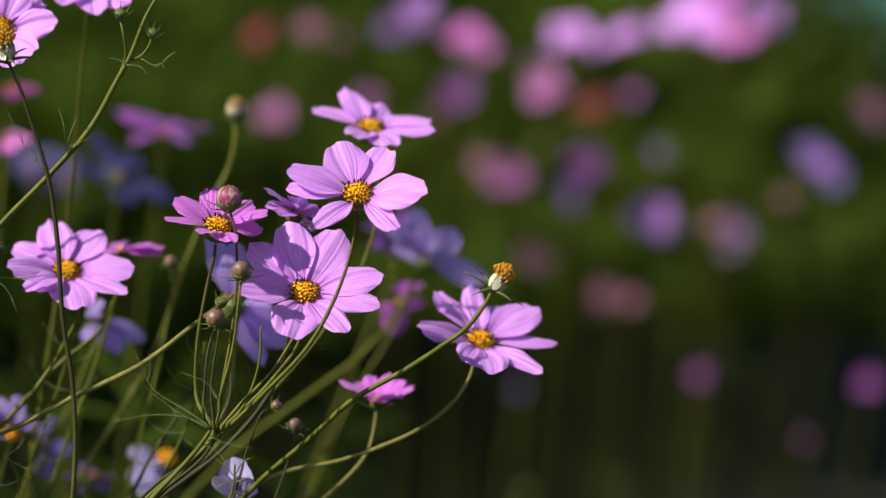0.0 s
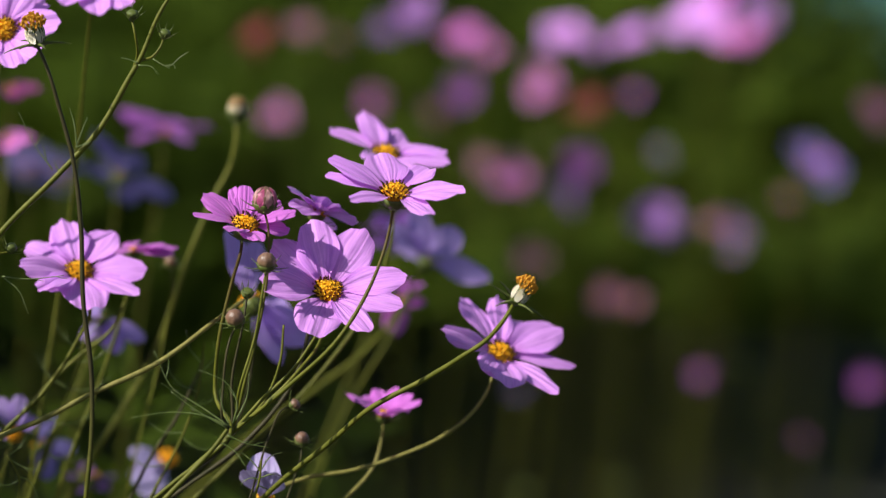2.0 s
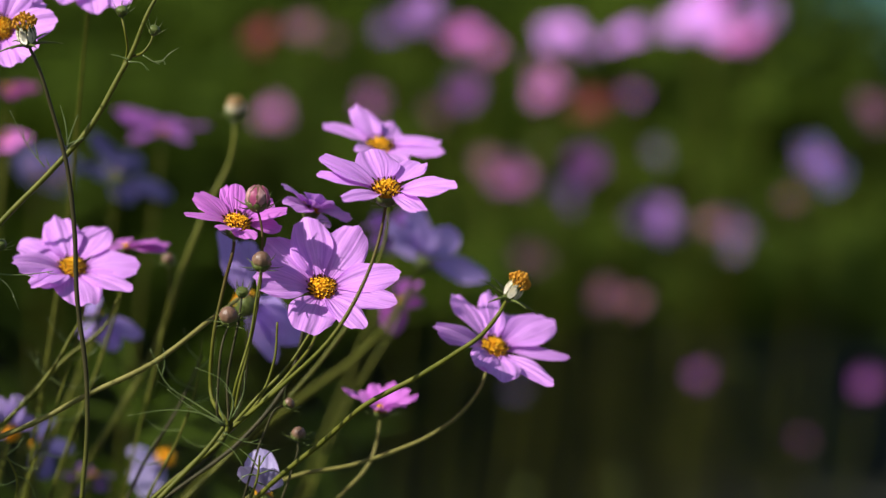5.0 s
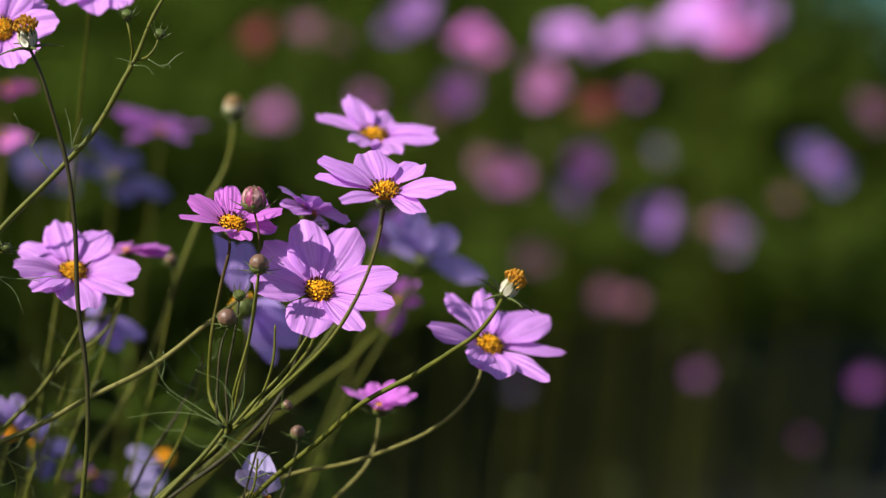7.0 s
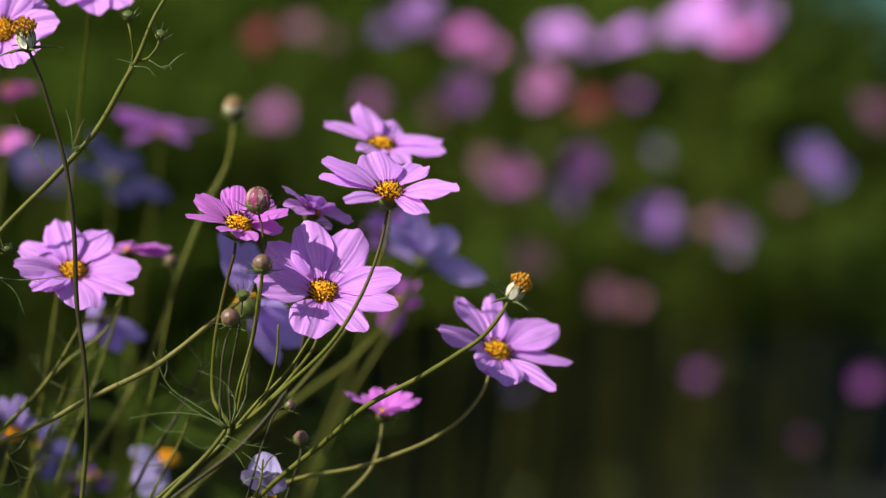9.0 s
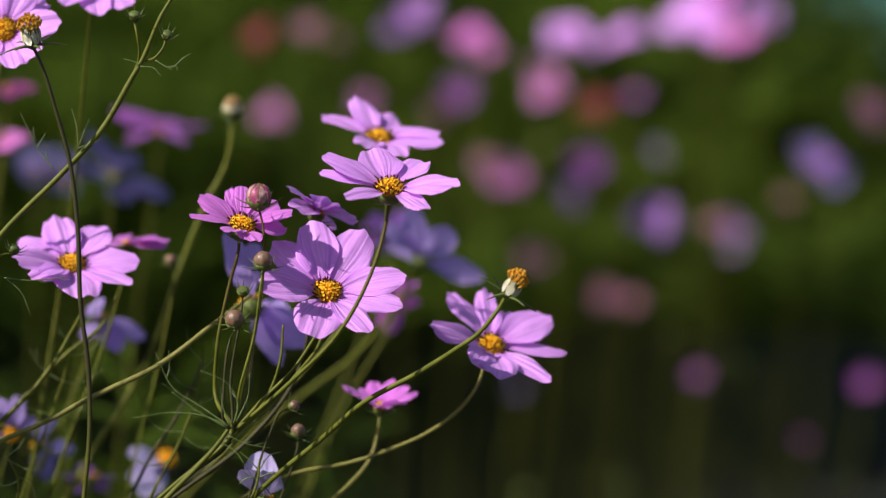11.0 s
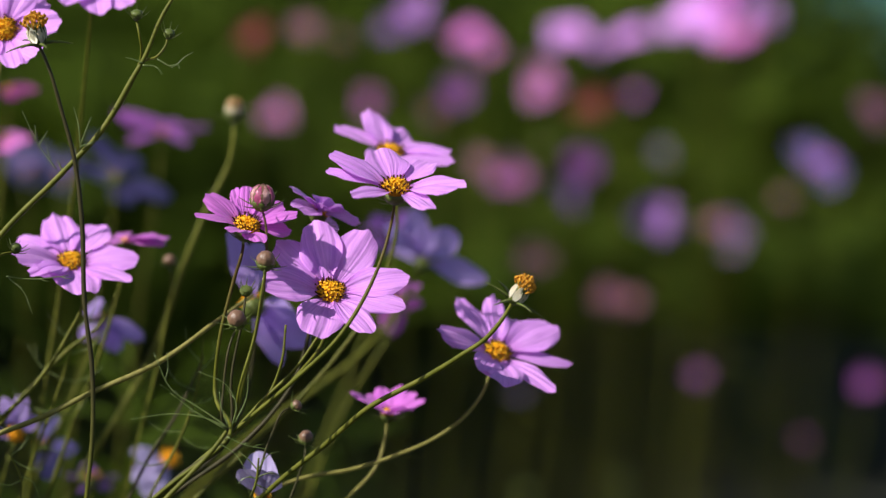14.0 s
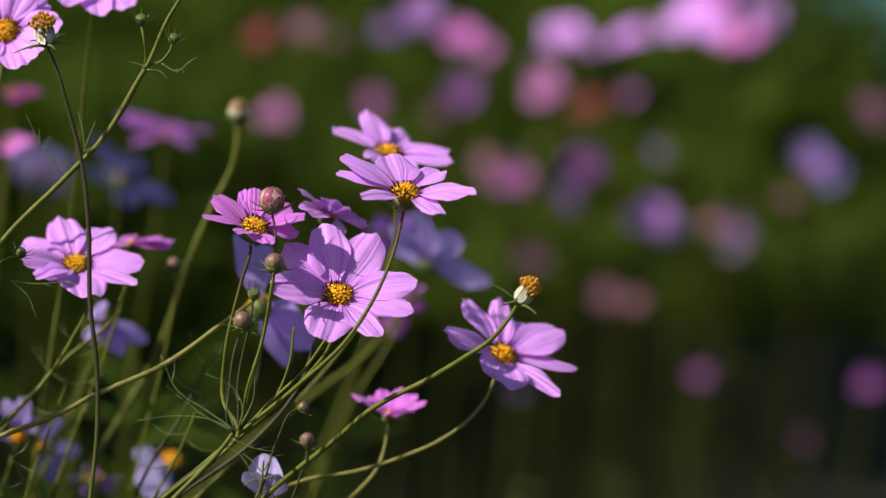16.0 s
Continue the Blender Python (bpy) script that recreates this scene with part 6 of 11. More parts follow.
    walk(shade_blossom, [(0, pose(-0.4398, 1.7056, 0.0042, 0, 0.75, 0)), (0.5, pose(-0.4431, 1.7052, 0.0094, 0, 2.00, 0)), (1, pose(-0.4324, 1.7055, 0.0051, 0, 1.02, 0)), (1.5, pose(-0.4303, 1.7053, 0.0042, 0, 1.06, 0)), (2, pose(-0.4398, 1.7057, 0.0090, 0, 1.46, 0)), (2.5, pose(-0.4263, 1.7055, 0.0029, 0, 0.62, 0)), (3, pose(-0.4318, 1.7053, 0.0051, 0, 1.16, 0)), (3.5, pose(-0.4287, 1.7055, 0.0034, 0, 0.72, 0)), (4, pose(-0.4213, 1.7056, 0.0005, 0, 0.09, 0)), (4.5, pose(-0.4218, 1.7054, 0.0005, 0, 0.25, 0)), (5, pose(-0.4318, 1.7058, 0.0051, 0, 0.69, 0)), (5.5, pose(-0.4230, 1.7056, 0.0011, 0, 0.13, 0)), (6, pose(-0.4297, 1.7055, 0.0036, 0, 0.68, 0)), (6.5, pose(-0.4294, 1.7057, 0.0031, 0, 0.45, 0)), (7, pose(-0.4228, 1.7056, 0.0000, 0, 0.00, 0)), (7.5, pose(-0.4349, 1.7057, 0.0057, 0, 0.84, 0)), (8, pose(-0.4257, 1.7054, 0.0026, 0, 0.62, 0)), (8.5, pose(-0.4251, 1.7056, 0.0012, 0, 0.22, 0)), (9, pose(-0.4235, 1.7056, 0.0010, 0, 0.18, 0)), (9.5, pose(-0.4198, 1.7056, -0.0008, 0, -0.17, 0)), (10, pose(-0.4286, 1.7057, 0.0030, 0, 0.45, 0)), (10.5, pose(-0.4271, 1.7056, 0.0025, 0, 0.39, 0)), (11, pose(-0.4320, 1.7055, 0.0048, 0, 0.90, 0)), (11.5, pose(-0.4384, 1.7055, 0.0080, 0, 1.51, 0)), (12, pose(-0.4277, 1.7057, 0.0026, 0, 0.35, 0)), (12.5, pose(-0.4308, 1.7054, 0.0058, 0, 1.19, 0)), (13, pose(-0.4523, 1.7054, 0.0147, 0, 2.66, 0)), (13.5, pose(-0.4444, 1.7055, 0.0103, 0, 1.89, 0)), (14, pose(-0.4509, 1.7056, 0.0133, 0, 2.28, 0)), (14.5, pose(-0.4452, 1.7056, 0.0106, 0, 1.84, 0)), (15, pose(-0.4472, 1.7055, 0.0116, 0, 2.11, 0)), (15.5, pose(-0.4509, 1.7054, 0.0137, 0, 2.49, 0)), (16, pose(-0.4495, 1.7054, 0.0133, 0, 2.44, 0))])
    walk(small_blossom, [(0, pose(-0.3210, 1.6189, 0.0025, 0, -0.26, 0)), (0.5, pose(-0.3297, 1.6171, -0.0030, 0, 0.97, 0)), (1, pose(-0.3248, 1.6179, -0.0016, 0, 0.26, 0)), (1.5, pose(-0.3259, 1.6175, -0.0033, 0, 0.40, 0)), (2, pose(-0.3254, 1.6178, -0.0018, 0, 0.34, 0)), (2.5, pose(-0.3260, 1.6177, -0.0020, 0, 0.43, 0)), (3, pose(-0.3278, 1.6173, -0.0033, 0, 0.69, 0)), (3.5, pose(-0.3256, 1.6178, -0.0016, 0, 0.38, 0)), (4, pose(-0.3227, 1.6183, -0.0002, 0, -0.04, 0)), (4.5, pose(-0.3237, 1.6180, -0.0016, 0, 0.09, 0)), (5, pose(-0.3234, 1.6182, -0.0005, 0, 0.07, 0)), (5.5, pose(-0.3241, 1.6181, -0.0007, 0, 0.16, 0)), (6, pose(-0.3257, 1.6177, -0.0019, 0, 0.39, 0)), (6.5, pose(-0.3241, 1.6181, -0.0006, 0, 0.17, 0)), (7, pose(-0.3229, 1.6183, 0.0000, 0, 0.00, 0)), (7.5, pose(-0.3248, 1.6179, -0.0014, 0, 0.26, 0)), (8, pose(-0.3246, 1.6179, -0.0018, 0, 0.22, 0)), (8.5, pose(-0.3244, 1.6180, -0.0010, 0, 0.21, 0)), (9, pose(-0.3248, 1.6179, -0.0016, 0, 0.26, 0)), (9.5, pose(-0.3213, 1.6185, 0.0001, 0, -0.24, 0)), (10, pose(-0.3237, 1.6182, -0.0001, 0, 0.11, 0)), (10.5, pose(-0.3220, 1.6186, 0.0010, 0, -0.13, 0)), (11, pose(-0.3231, 1.6184, 0.0008, 0, 0.03, 0)), (11.5, pose(-0.3242, 1.6183, 0.0007, 0, 0.19, 0)), (12, pose(-0.3216, 1.6188, 0.0018, 0, -0.18, 0)), (12.5, pose(-0.3283, 1.6175, -0.0010, 0, 0.78, 0)), (13, pose(-0.3276, 1.6177, -0.0003, 0, 0.69, 0)), (13.5, pose(-0.3236, 1.6184, 0.0011, 0, 0.11, 0)), (14, pose(-0.3269, 1.6179, 0.0004, 0, 0.60, 0)), (14.5, pose(-0.3252, 1.6182, 0.0012, 0, 0.35, 0)), (15, pose(-0.3269, 1.6179, 0.0004, 0, 0.60, 0)), (15.5, pose(-0.3287, 1.6176, -0.0003, 0, 0.85, 0)), (16, pose(-0.3276, 1.6177, -0.0003, 0, 0.69, 0))])
    walk(blossom_top, [(0, pose(-0.2864, 1.6233, -0.0000, 0, -0.11, 0)), (0.5, pose(-0.2897, 1.6232, -0.0007, 0, 0.22, 0)), (1, pose(-0.2887, 1.6233, -0.0001, 0, 0.13, 0)), (1.5, pose(-0.2894, 1.6232, -0.0006, 0, 0.19, 0)), (2, pose(-0.2883, 1.6233, 0.0001, 0, 0.09, 0)), (2.5, pose(-0.2883, 1.6233, -0.0001, 0, 0.08, 0)), (3, pose(-0.2890, 1.6232, -0.0003, 0, 0.16, 0)), (3.5, pose(-0.2885, 1.6233, -0.0001, 0, 0.11, 0)), (4, pose(-0.2872, 1.6233, 0.0002, 0, -0.03, 0)), (4.5, pose(-0.2876, 1.6233, -0.0002, 0, 0.01, 0)), (5, pose(-0.2866, 1.6234, 0.0004, 0, -0.09, 0)), (5.5, pose(-0.2864, 1.6234, 0.0003, 0, -0.11, 0)), (6, pose(-0.2869, 1.6233, 0.0002, 0, -0.06, 0)), (6.5, pose(-0.2863, 1.6234, 0.0003, 0, -0.12, 0)), (7, pose(-0.2875, 1.6233, 0.0000, 0, 0.00, 0)), (7.5, pose(-0.2878, 1.6233, 0.0000, 0, 0.03, 0)), (8, pose(-0.2884, 1.6233, -0.0001, 0, 0.09, 0)), (8.5, pose(-0.2875, 1.6233, 0.0000, 0, 0.00, 0)), (9, pose(-0.2877, 1.6233, -0.0001, 0, 0.02, 0)), (9.5, pose(-0.2869, 1.6233, 0.0001, 0, -0.06, 0)), (10, pose(-0.2877, 1.6233, 0.0002, 0, 0.02, 0)), (10.5, pose(-0.2880, 1.6233, -0.0000, 0, 0.05, 0)), (11, pose(-0.2887, 1.6233, -0.0000, 0, 0.13, 0)), (11.5, pose(-0.2897, 1.6232, -0.0002, 0, 0.22, 0)), (12, pose(-0.2885, 1.6233, 0.0001, 0, 0.10, 0)), (12.5, pose(-0.2899, 1.6232, -0.0001, 0, 0.25, 0)), (13, pose(-0.2904, 1.6232, -0.0003, 0, 0.30, 0)), (13.5, pose(-0.2888, 1.6233, -0.0000, 0, 0.13, 0)), (14, pose(-0.2890, 1.6233, 0.0002, 0, 0.16, 0)), (14.5, pose(-0.2888, 1.6233, -0.0001, 0, 0.14, 0)), (15, pose(-0.2891, 1.6233, -0.0001, 0, 0.16, 0)), (15.5, pose(-0.2896, 1.6232, -0.0002, 0, 0.21, 0)), (16, pose(-0.2899, 1.6232, -0.0004, 0, 0.24, 0))])
    walk(blossom_high, [(0, pose(-0.2844, 1.7458, -0.0001, 0, -0.11, 0)), (0.5, pose(-0.2877, 1.7456, -0.0006, 0, 0.22, 0)), (1, pose(-0.2868, 1.7458, -0.0000, 0, 0.13, 0)), (1.5, pose(-0.2874, 1.7457, -0.0005, 0, 0.19, 0)), (2, pose(-0.2864, 1.7458, 0.0001, 0, 0.09, 0)), (2.5, pose(-0.2863, 1.7458, -0.0001, 0, 0.08, 0)), (3, pose(-0.2871, 1.7457, -0.0002, 0, 0.16, 0)), (3.5, pose(-0.2866, 1.7458, -0.0001, 0, 0.11, 0)), (4, pose(-0.2852, 1.7458, 0.0002, 0, -0.03, 0)), (4.5, pose(-0.2856, 1.7458, -0.0002, 0, 0.01, 0)), (5, pose(-0.2846, 1.7459, 0.0004, 0, -0.09, 0)), (5.5, pose(-0.2844, 1.7459, 0.0002, 0, -0.11, 0)), (6, pose(-0.2849, 1.7458, 0.0001, 0, -0.06, 0)), (6.5, pose(-0.2843, 1.7459, 0.0003, 0, -0.12, 0)), (7, pose(-0.2855, 1.7458, 0.0000, 0, 0.00, 0)), (7.5, pose(-0.2858, 1.7458, 0.0000, 0, 0.03, 0)), (8, pose(-0.2864, 1.7458, -0.0001, 0, 0.09, 0)), (8.5, pose(-0.2855, 1.7458, 0.0000, 0, 0.00, 0)), (9, pose(-0.2857, 1.7458, -0.0001, 0, 0.02, 0)), (9.5, pose(-0.2850, 1.7458, 0.0000, 0, -0.06, 0)), (10, pose(-0.2857, 1.7458, 0.0002, 0, 0.02, 0)), (10.5, pose(-0.2860, 1.7458, -0.0000, 0, 0.05, 0)), (11, pose(-0.2868, 1.7458, 0.0000, 0, 0.13, 0)), (11.5, pose(-0.2877, 1.7457, -0.0000, 0, 0.22, 0)), (12, pose(-0.2865, 1.7458, 0.0002, 0, 0.10, 0)), (12.5, pose(-0.2880, 1.7457, 0.0000, 0, 0.25, 0)), (13, pose(-0.2885, 1.7457, -0.0001, 0, 0.30, 0)), (13.5, pose(-0.2869, 1.7458, 0.0001, 0, 0.13, 0)), (14, pose(-0.2871, 1.7458, 0.0003, 0, 0.16, 0)), (14.5, pose(-0.2869, 1.7458, -0.0000, 0, 0.14, 0)), (15, pose(-0.2871, 1.7458, 0.0000, 0, 0.16, 0)), (15.5, pose(-0.2876, 1.7457, -0.0000, 0, 0.21, 0)), (16, pose(-0.2880, 1.7457, -0.0002, 0, 0.24, 0))])
    walk(edge_blossom, [(0, pose(-0.3307, 1.7173, -0.0008, 0, -0.42, 0)), (0.5, pose(-0.3398, 1.7168, -0.0004, 0, 0.87, 0)), (1, pose(-0.3366, 1.7171, 0.0002, 0, 0.43, 0)), (1.5, pose(-0.3392, 1.7168, -0.0006, 0, 0.79, 0)), (2, pose(-0.3364, 1.7173, 0.0015, 0, 0.41, 0)), (2.5, pose(-0.3372, 1.7172, 0.0015, 0, 0.53, 0)), (3, pose(-0.3390, 1.7170, 0.0006, 0, 0.78, 0)), (3.5, pose(-0.3368, 1.7171, 0.0004, 0, 0.47, 0)), (4, pose(-0.3342, 1.7174, 0.0015, 0, 0.10, 0)), (4.5, pose(-0.3357, 1.7172, 0.0006, 0, 0.31, 0)), (5, pose(-0.3329, 1.7176, 0.0021, 0, -0.07, 0)), (5.5, pose(-0.3330, 1.7175, 0.0018, 0, -0.06, 0)), (6, pose(-0.3339, 1.7173, 0.0009, 0, 0.05, 0)), (6.5, pose(-0.3316, 1.7174, 0.0005, 0, -0.28, 0)), (7, pose(-0.3336, 1.7172, 0.0000, 0, 0.00, 0)), (7.5, pose(-0.3327, 1.7173, -0.0000, 0, -0.12, 0)), (8, pose(-0.3373, 1.7171, 0.0009, 0, 0.54, 0)), (8.5, pose(-0.3331, 1.7174, 0.0011, 0, -0.05, 0)), (9, pose(-0.3338, 1.7173, 0.0004, 0, 0.03, 0)), (9.5, pose(-0.3319, 1.7176, 0.0020, 0, -0.22, 0)), (10, pose(-0.3312, 1.7177, 0.0025, 0, -0.31, 0)), (10.5, pose(-0.3307, 1.7179, 0.0033, 0, -0.37, 0)), (11, pose(-0.3324, 1.7179, 0.0040, 0, -0.12, 0)), (11.5, pose(-0.3337, 1.7179, 0.0043, 0, 0.07, 0)), (12, pose(-0.3300, 1.7181, 0.0044, 0, -0.47, 0)), (12.5, pose(-0.3372, 1.7175, 0.0034, 0, 0.55, 0)), (13, pose(-0.3362, 1.7177, 0.0043, 0, 0.42, 0)), (13.5, pose(-0.3333, 1.7181, 0.0054, 0, 0.02, 0)), (14, pose(-0.3320, 1.7181, 0.0052, 0, -0.17, 0)), (14.5, pose(-0.3309, 1.7182, 0.0054, 0, -0.32, 0)), (15, pose(-0.3325, 1.7181, 0.0054, 0, -0.09, 0)), (15.5, pose(-0.3337, 1.7180, 0.0049, 0, 0.07, 0)), (16, pose(-0.3345, 1.7179, 0.0046, 0, 0.19, 0))])
    walk(low_lilac_blossom, [(0, pose(-0.3794, 1.8021, -0.0013, 0, 0.01, 0)), (0.5, pose(-0.3803, 1.8021, -0.0008, 0, 0.16, 0)), (1, pose(-0.3801, 1.8021, -0.0009, 0, 0.13, 0)), (1.5, pose(-0.3794, 1.8021, -0.0013, 0, 0.01, 0)), (2, pose(-0.3794, 1.8021, -0.0013, 0, 0.01, 0)), (2.5, pose(-0.3788, 1.8021, -0.0016, 0, -0.10, 0)), (3, pose(-0.3810, 1.8018, -0.0025, 0, 0.26, 0)), (3.5, pose(-0.3789, 1.8022, -0.0009, 0, -0.07, 0)), (4, pose(-0.3786, 1.8024, -0.0000, 0, -0.12, 0)), (4.5, pose(-0.3782, 1.8023, -0.0004, 0, -0.19, 0)), (5, pose(-0.3783, 1.8023, -0.0004, 0, -0.18, 0)), (5.5, pose(-0.3779, 1.8023, -0.0008, 0, -0.25, 0)), (6, pose(-0.3797, 1.8020, -0.0015, 0, 0.05, 0)), (6.5, pose(-0.3782, 1.8024, -0.0003, 0, -0.19, 0)), (7, pose(-0.3793, 1.8023, 0.0000, 0, 0.00, 0)), (7.5, pose(-0.3793, 1.8023, 0.0000, 0, 0.00, 0)), (8, pose(-0.3782, 1.8024, -0.0003, 0, -0.19, 0)), (8.5, pose(-0.3786, 1.8023, -0.0004, 0, -0.11, 0)), (9, pose(-0.3794, 1.8022, -0.0006, 0, 0.01, 0)), (9.5, pose(-0.3786, 1.8023, -0.0002, 0, -0.11, 0)), (10, pose(-0.3784, 1.8023, -0.0004, 0, -0.16, 0)), (10.5, pose(-0.3788, 1.8022, -0.0007, 0, -0.09, 0)), (11, pose(-0.3794, 1.8022, -0.0004, 0, 0.02, 0)), (11.5, pose(-0.3801, 1.8021, -0.0009, 0, 0.13, 0)), (12, pose(-0.3820, 1.8018, -0.0019, 0, 0.45, 0)), (12.5, pose(-0.3803, 1.8021, -0.0008, 0, 0.16, 0)), (13, pose(-0.3803, 1.8020, -0.0011, 0, 0.17, 0)), (13.5, pose(-0.3794, 1.8022, -0.0006, 0, 0.01, 0)), (14, pose(-0.3789, 1.8022, -0.0009, 0, -0.07, 0)), (14.5, pose(-0.3794, 1.8021, -0.0013, 0, 0.01, 0)), (15, pose(-0.3801, 1.8021, -0.0009, 0, 0.13, 0)), (15.5, pose(-0.3808, 1.8019, -0.0015, 0, 0.25, 0)), (16, pose(-0.3808, 1.8019, -0.0015, 0, 0.25, 0))])
    walk(corner_blossom, [(0, pose(-0.4028, 1.7365, -0.0001, 0, 0.09, 0)), (0.5, pose(-0.4027, 1.7366, 0.0002, 0, 0.08, 0)), (1, pose(-0.4032, 1.7365, 0.0001, 0, 0.17, 0)), (1.5, pose(-0.4023, 1.7366, 0.0000, 0, 0.00, 0)), (2, pose(-0.4032, 1.7365, 0.0001, 0, 0.17, 0)), (2.5, pose(-0.4032, 1.7365, 0.0001, 0, 0.17, 0)), (3, pose(-0.4041, 1.7364, -0.0001, 0, 0.34, 0)), (3.5, pose(-0.4031, 1.7366, 0.0005, 0, 0.17, 0)), (4, pose(-0.4021, 1.7366, -0.0001, 0, -0.04, 0)), (4.5, pose(-0.4016, 1.7366, -0.0002, 0, -0.15, 0)), (5, pose(-0.4024, 1.7365, -0.0001, 0, 0.01, 0)), (5.5, pose(-0.4025, 1.7365, -0.0001, 0, 0.04, 0)), (6, pose(-0.4034, 1.7364, -0.0002, 0, 0.20, 0)), (6.5, pose(-0.4027, 1.7366, 0.0002, 0, 0.08, 0)), (7, pose(-0.4023, 1.7366, 0.0000, 0, 0.00, 0)), (7.5, pose(-0.4031, 1.7366, 0.0005, 0, 0.17, 0)), (8, pose(-0.4026, 1.7367, 0.0009, 0, 0.08, 0)), (8.5, pose(-0.4031, 1.7366, 0.0005, 0, 0.17, 0)), (9, pose(-0.4034, 1.7365, 0.0002, 0, 0.21, 0)), (9.5, pose(-0.4023, 1.7366, 0.0003, 0, -0.00, 0)), (10, pose(-0.4028, 1.7366, 0.0005, 0, 0.09, 0)), (10.5, pose(-0.4024, 1.7366, 0.0001, 0, 0.02, 0)), (11, pose(-0.4028, 1.7365, -0.0004, 0, 0.09, 0)), (11.5, pose(-0.4035, 1.7364, -0.0005, 0, 0.22, 0)), (12, pose(-0.4048, 1.7362, -0.0008, 0, 0.48, 0)), (12.5, pose(-0.4039, 1.7364, -0.0002, 0, 0.30, 0)), (13, pose(-0.4045, 1.7363, -0.0002, 0, 0.43, 0)), (13.5, pose(-0.4032, 1.7365, 0.0001, 0, 0.17, 0)), (14, pose(-0.4038, 1.7365, 0.0005, 0, 0.30, 0)), (14.5, pose(-0.4034, 1.7365, 0.0002, 0, 0.21, 0)), (15, pose(-0.4039, 1.7364, -0.0002, 0, 0.30, 0)), (15.5, pose(-0.4047, 1.7363, -0.0001, 0, 0.47, 0)), (16, pose(-0.4047, 1.7363, -0.0001, 0, 0.47, 0))])
    walk(corner_shade_blossom, [(0, pose(-0.3916, 1.8392, -0.0001, 0, 0.09, 0)), (0.5, pose(-0.3916, 1.8392, 0.0002, 0, 0.08, 0)), (1, pose(-0.3920, 1.8392, 0.0001, 0, 0.17, 0)), (1.5, pose(-0.3913, 1.8392, 0.0000, 0, 0.00, 0)), (2, pose(-0.3920, 1.8392, 0.0001, 0, 0.17, 0)), (2.5, pose(-0.3920, 1.8392, 0.0001, 0, 0.17, 0)), (3, pose(-0.3927, 1.8390, -0.0002, 0, 0.34, 0)), (3.5, pose(-0.3919, 1.8392, 0.0004, 0, 0.17, 0)), (4, pose(-0.3911, 1.8392, -0.0001, 0, -0.04, 0)), (4.5, pose(-0.3907, 1.8392, -0.0002, 0, -0.15, 0)), (5, pose(-0.3913, 1.8392, -0.0001, 0, 0.01, 0)), (5.5, pose(-0.3914, 1.8392, -0.0001, 0, 0.04, 0)), (6, pose(-0.3921, 1.8391, -0.0003, 0, 0.20, 0)), (6.5, pose(-0.3916, 1.8392, 0.0002, 0, 0.08, 0)), (7, pose(-0.3913, 1.8392, 0.0000, 0, 0.00, 0)), (7.5, pose(-0.3919, 1.8392, 0.0004, 0, 0.17, 0)), (8, pose(-0.3915, 1.8393, 0.0009, 0, 0.08, 0)), (8.5, pose(-0.3919, 1.8392, 0.0004, 0, 0.17, 0)), (9, pose(-0.3921, 1.8392, 0.0002, 0, 0.21, 0)), (9.5, pose(-0.3912, 1.8393, 0.0004, 0, -0.00, 0)), (10, pose(-0.3916, 1.8392, 0.0005, 0, 0.09, 0)), (10.5, pose(-0.3914, 1.8392, 0.0001, 0, 0.02, 0)), (11, pose(-0.3917, 1.8391, -0.0004, 0, 0.09, 0)), (11.5, pose(-0.3922, 1.8390, -0.0005, 0, 0.22, 0)), (12, pose(-0.3933, 1.8389, -0.0009, 0, 0.48, 0)), (12.5, pose(-0.3925, 1.8390, -0.0003, 0, 0.30, 0)), (13, pose(-0.3931, 1.8390, -0.0003, 0, 0.43, 0)), (13.5, pose(-0.3920, 1.8392, 0.0001, 0, 0.17, 0)), (14, pose(-0.3924, 1.8392, 0.0004, 0, 0.30, 0)), (14.5, pose(-0.3921, 1.8392, 0.0002, 0, 0.21, 0)), (15, pose(-0.3925, 1.8390, -0.0003, 0, 0.30, 0)), (15.5, pose(-0.3932, 1.8390, -0.0002, 0, 0.47, 0)), (16, pose(-0.3932, 1.8390, -0.0002, 0, 0.47, 0))])
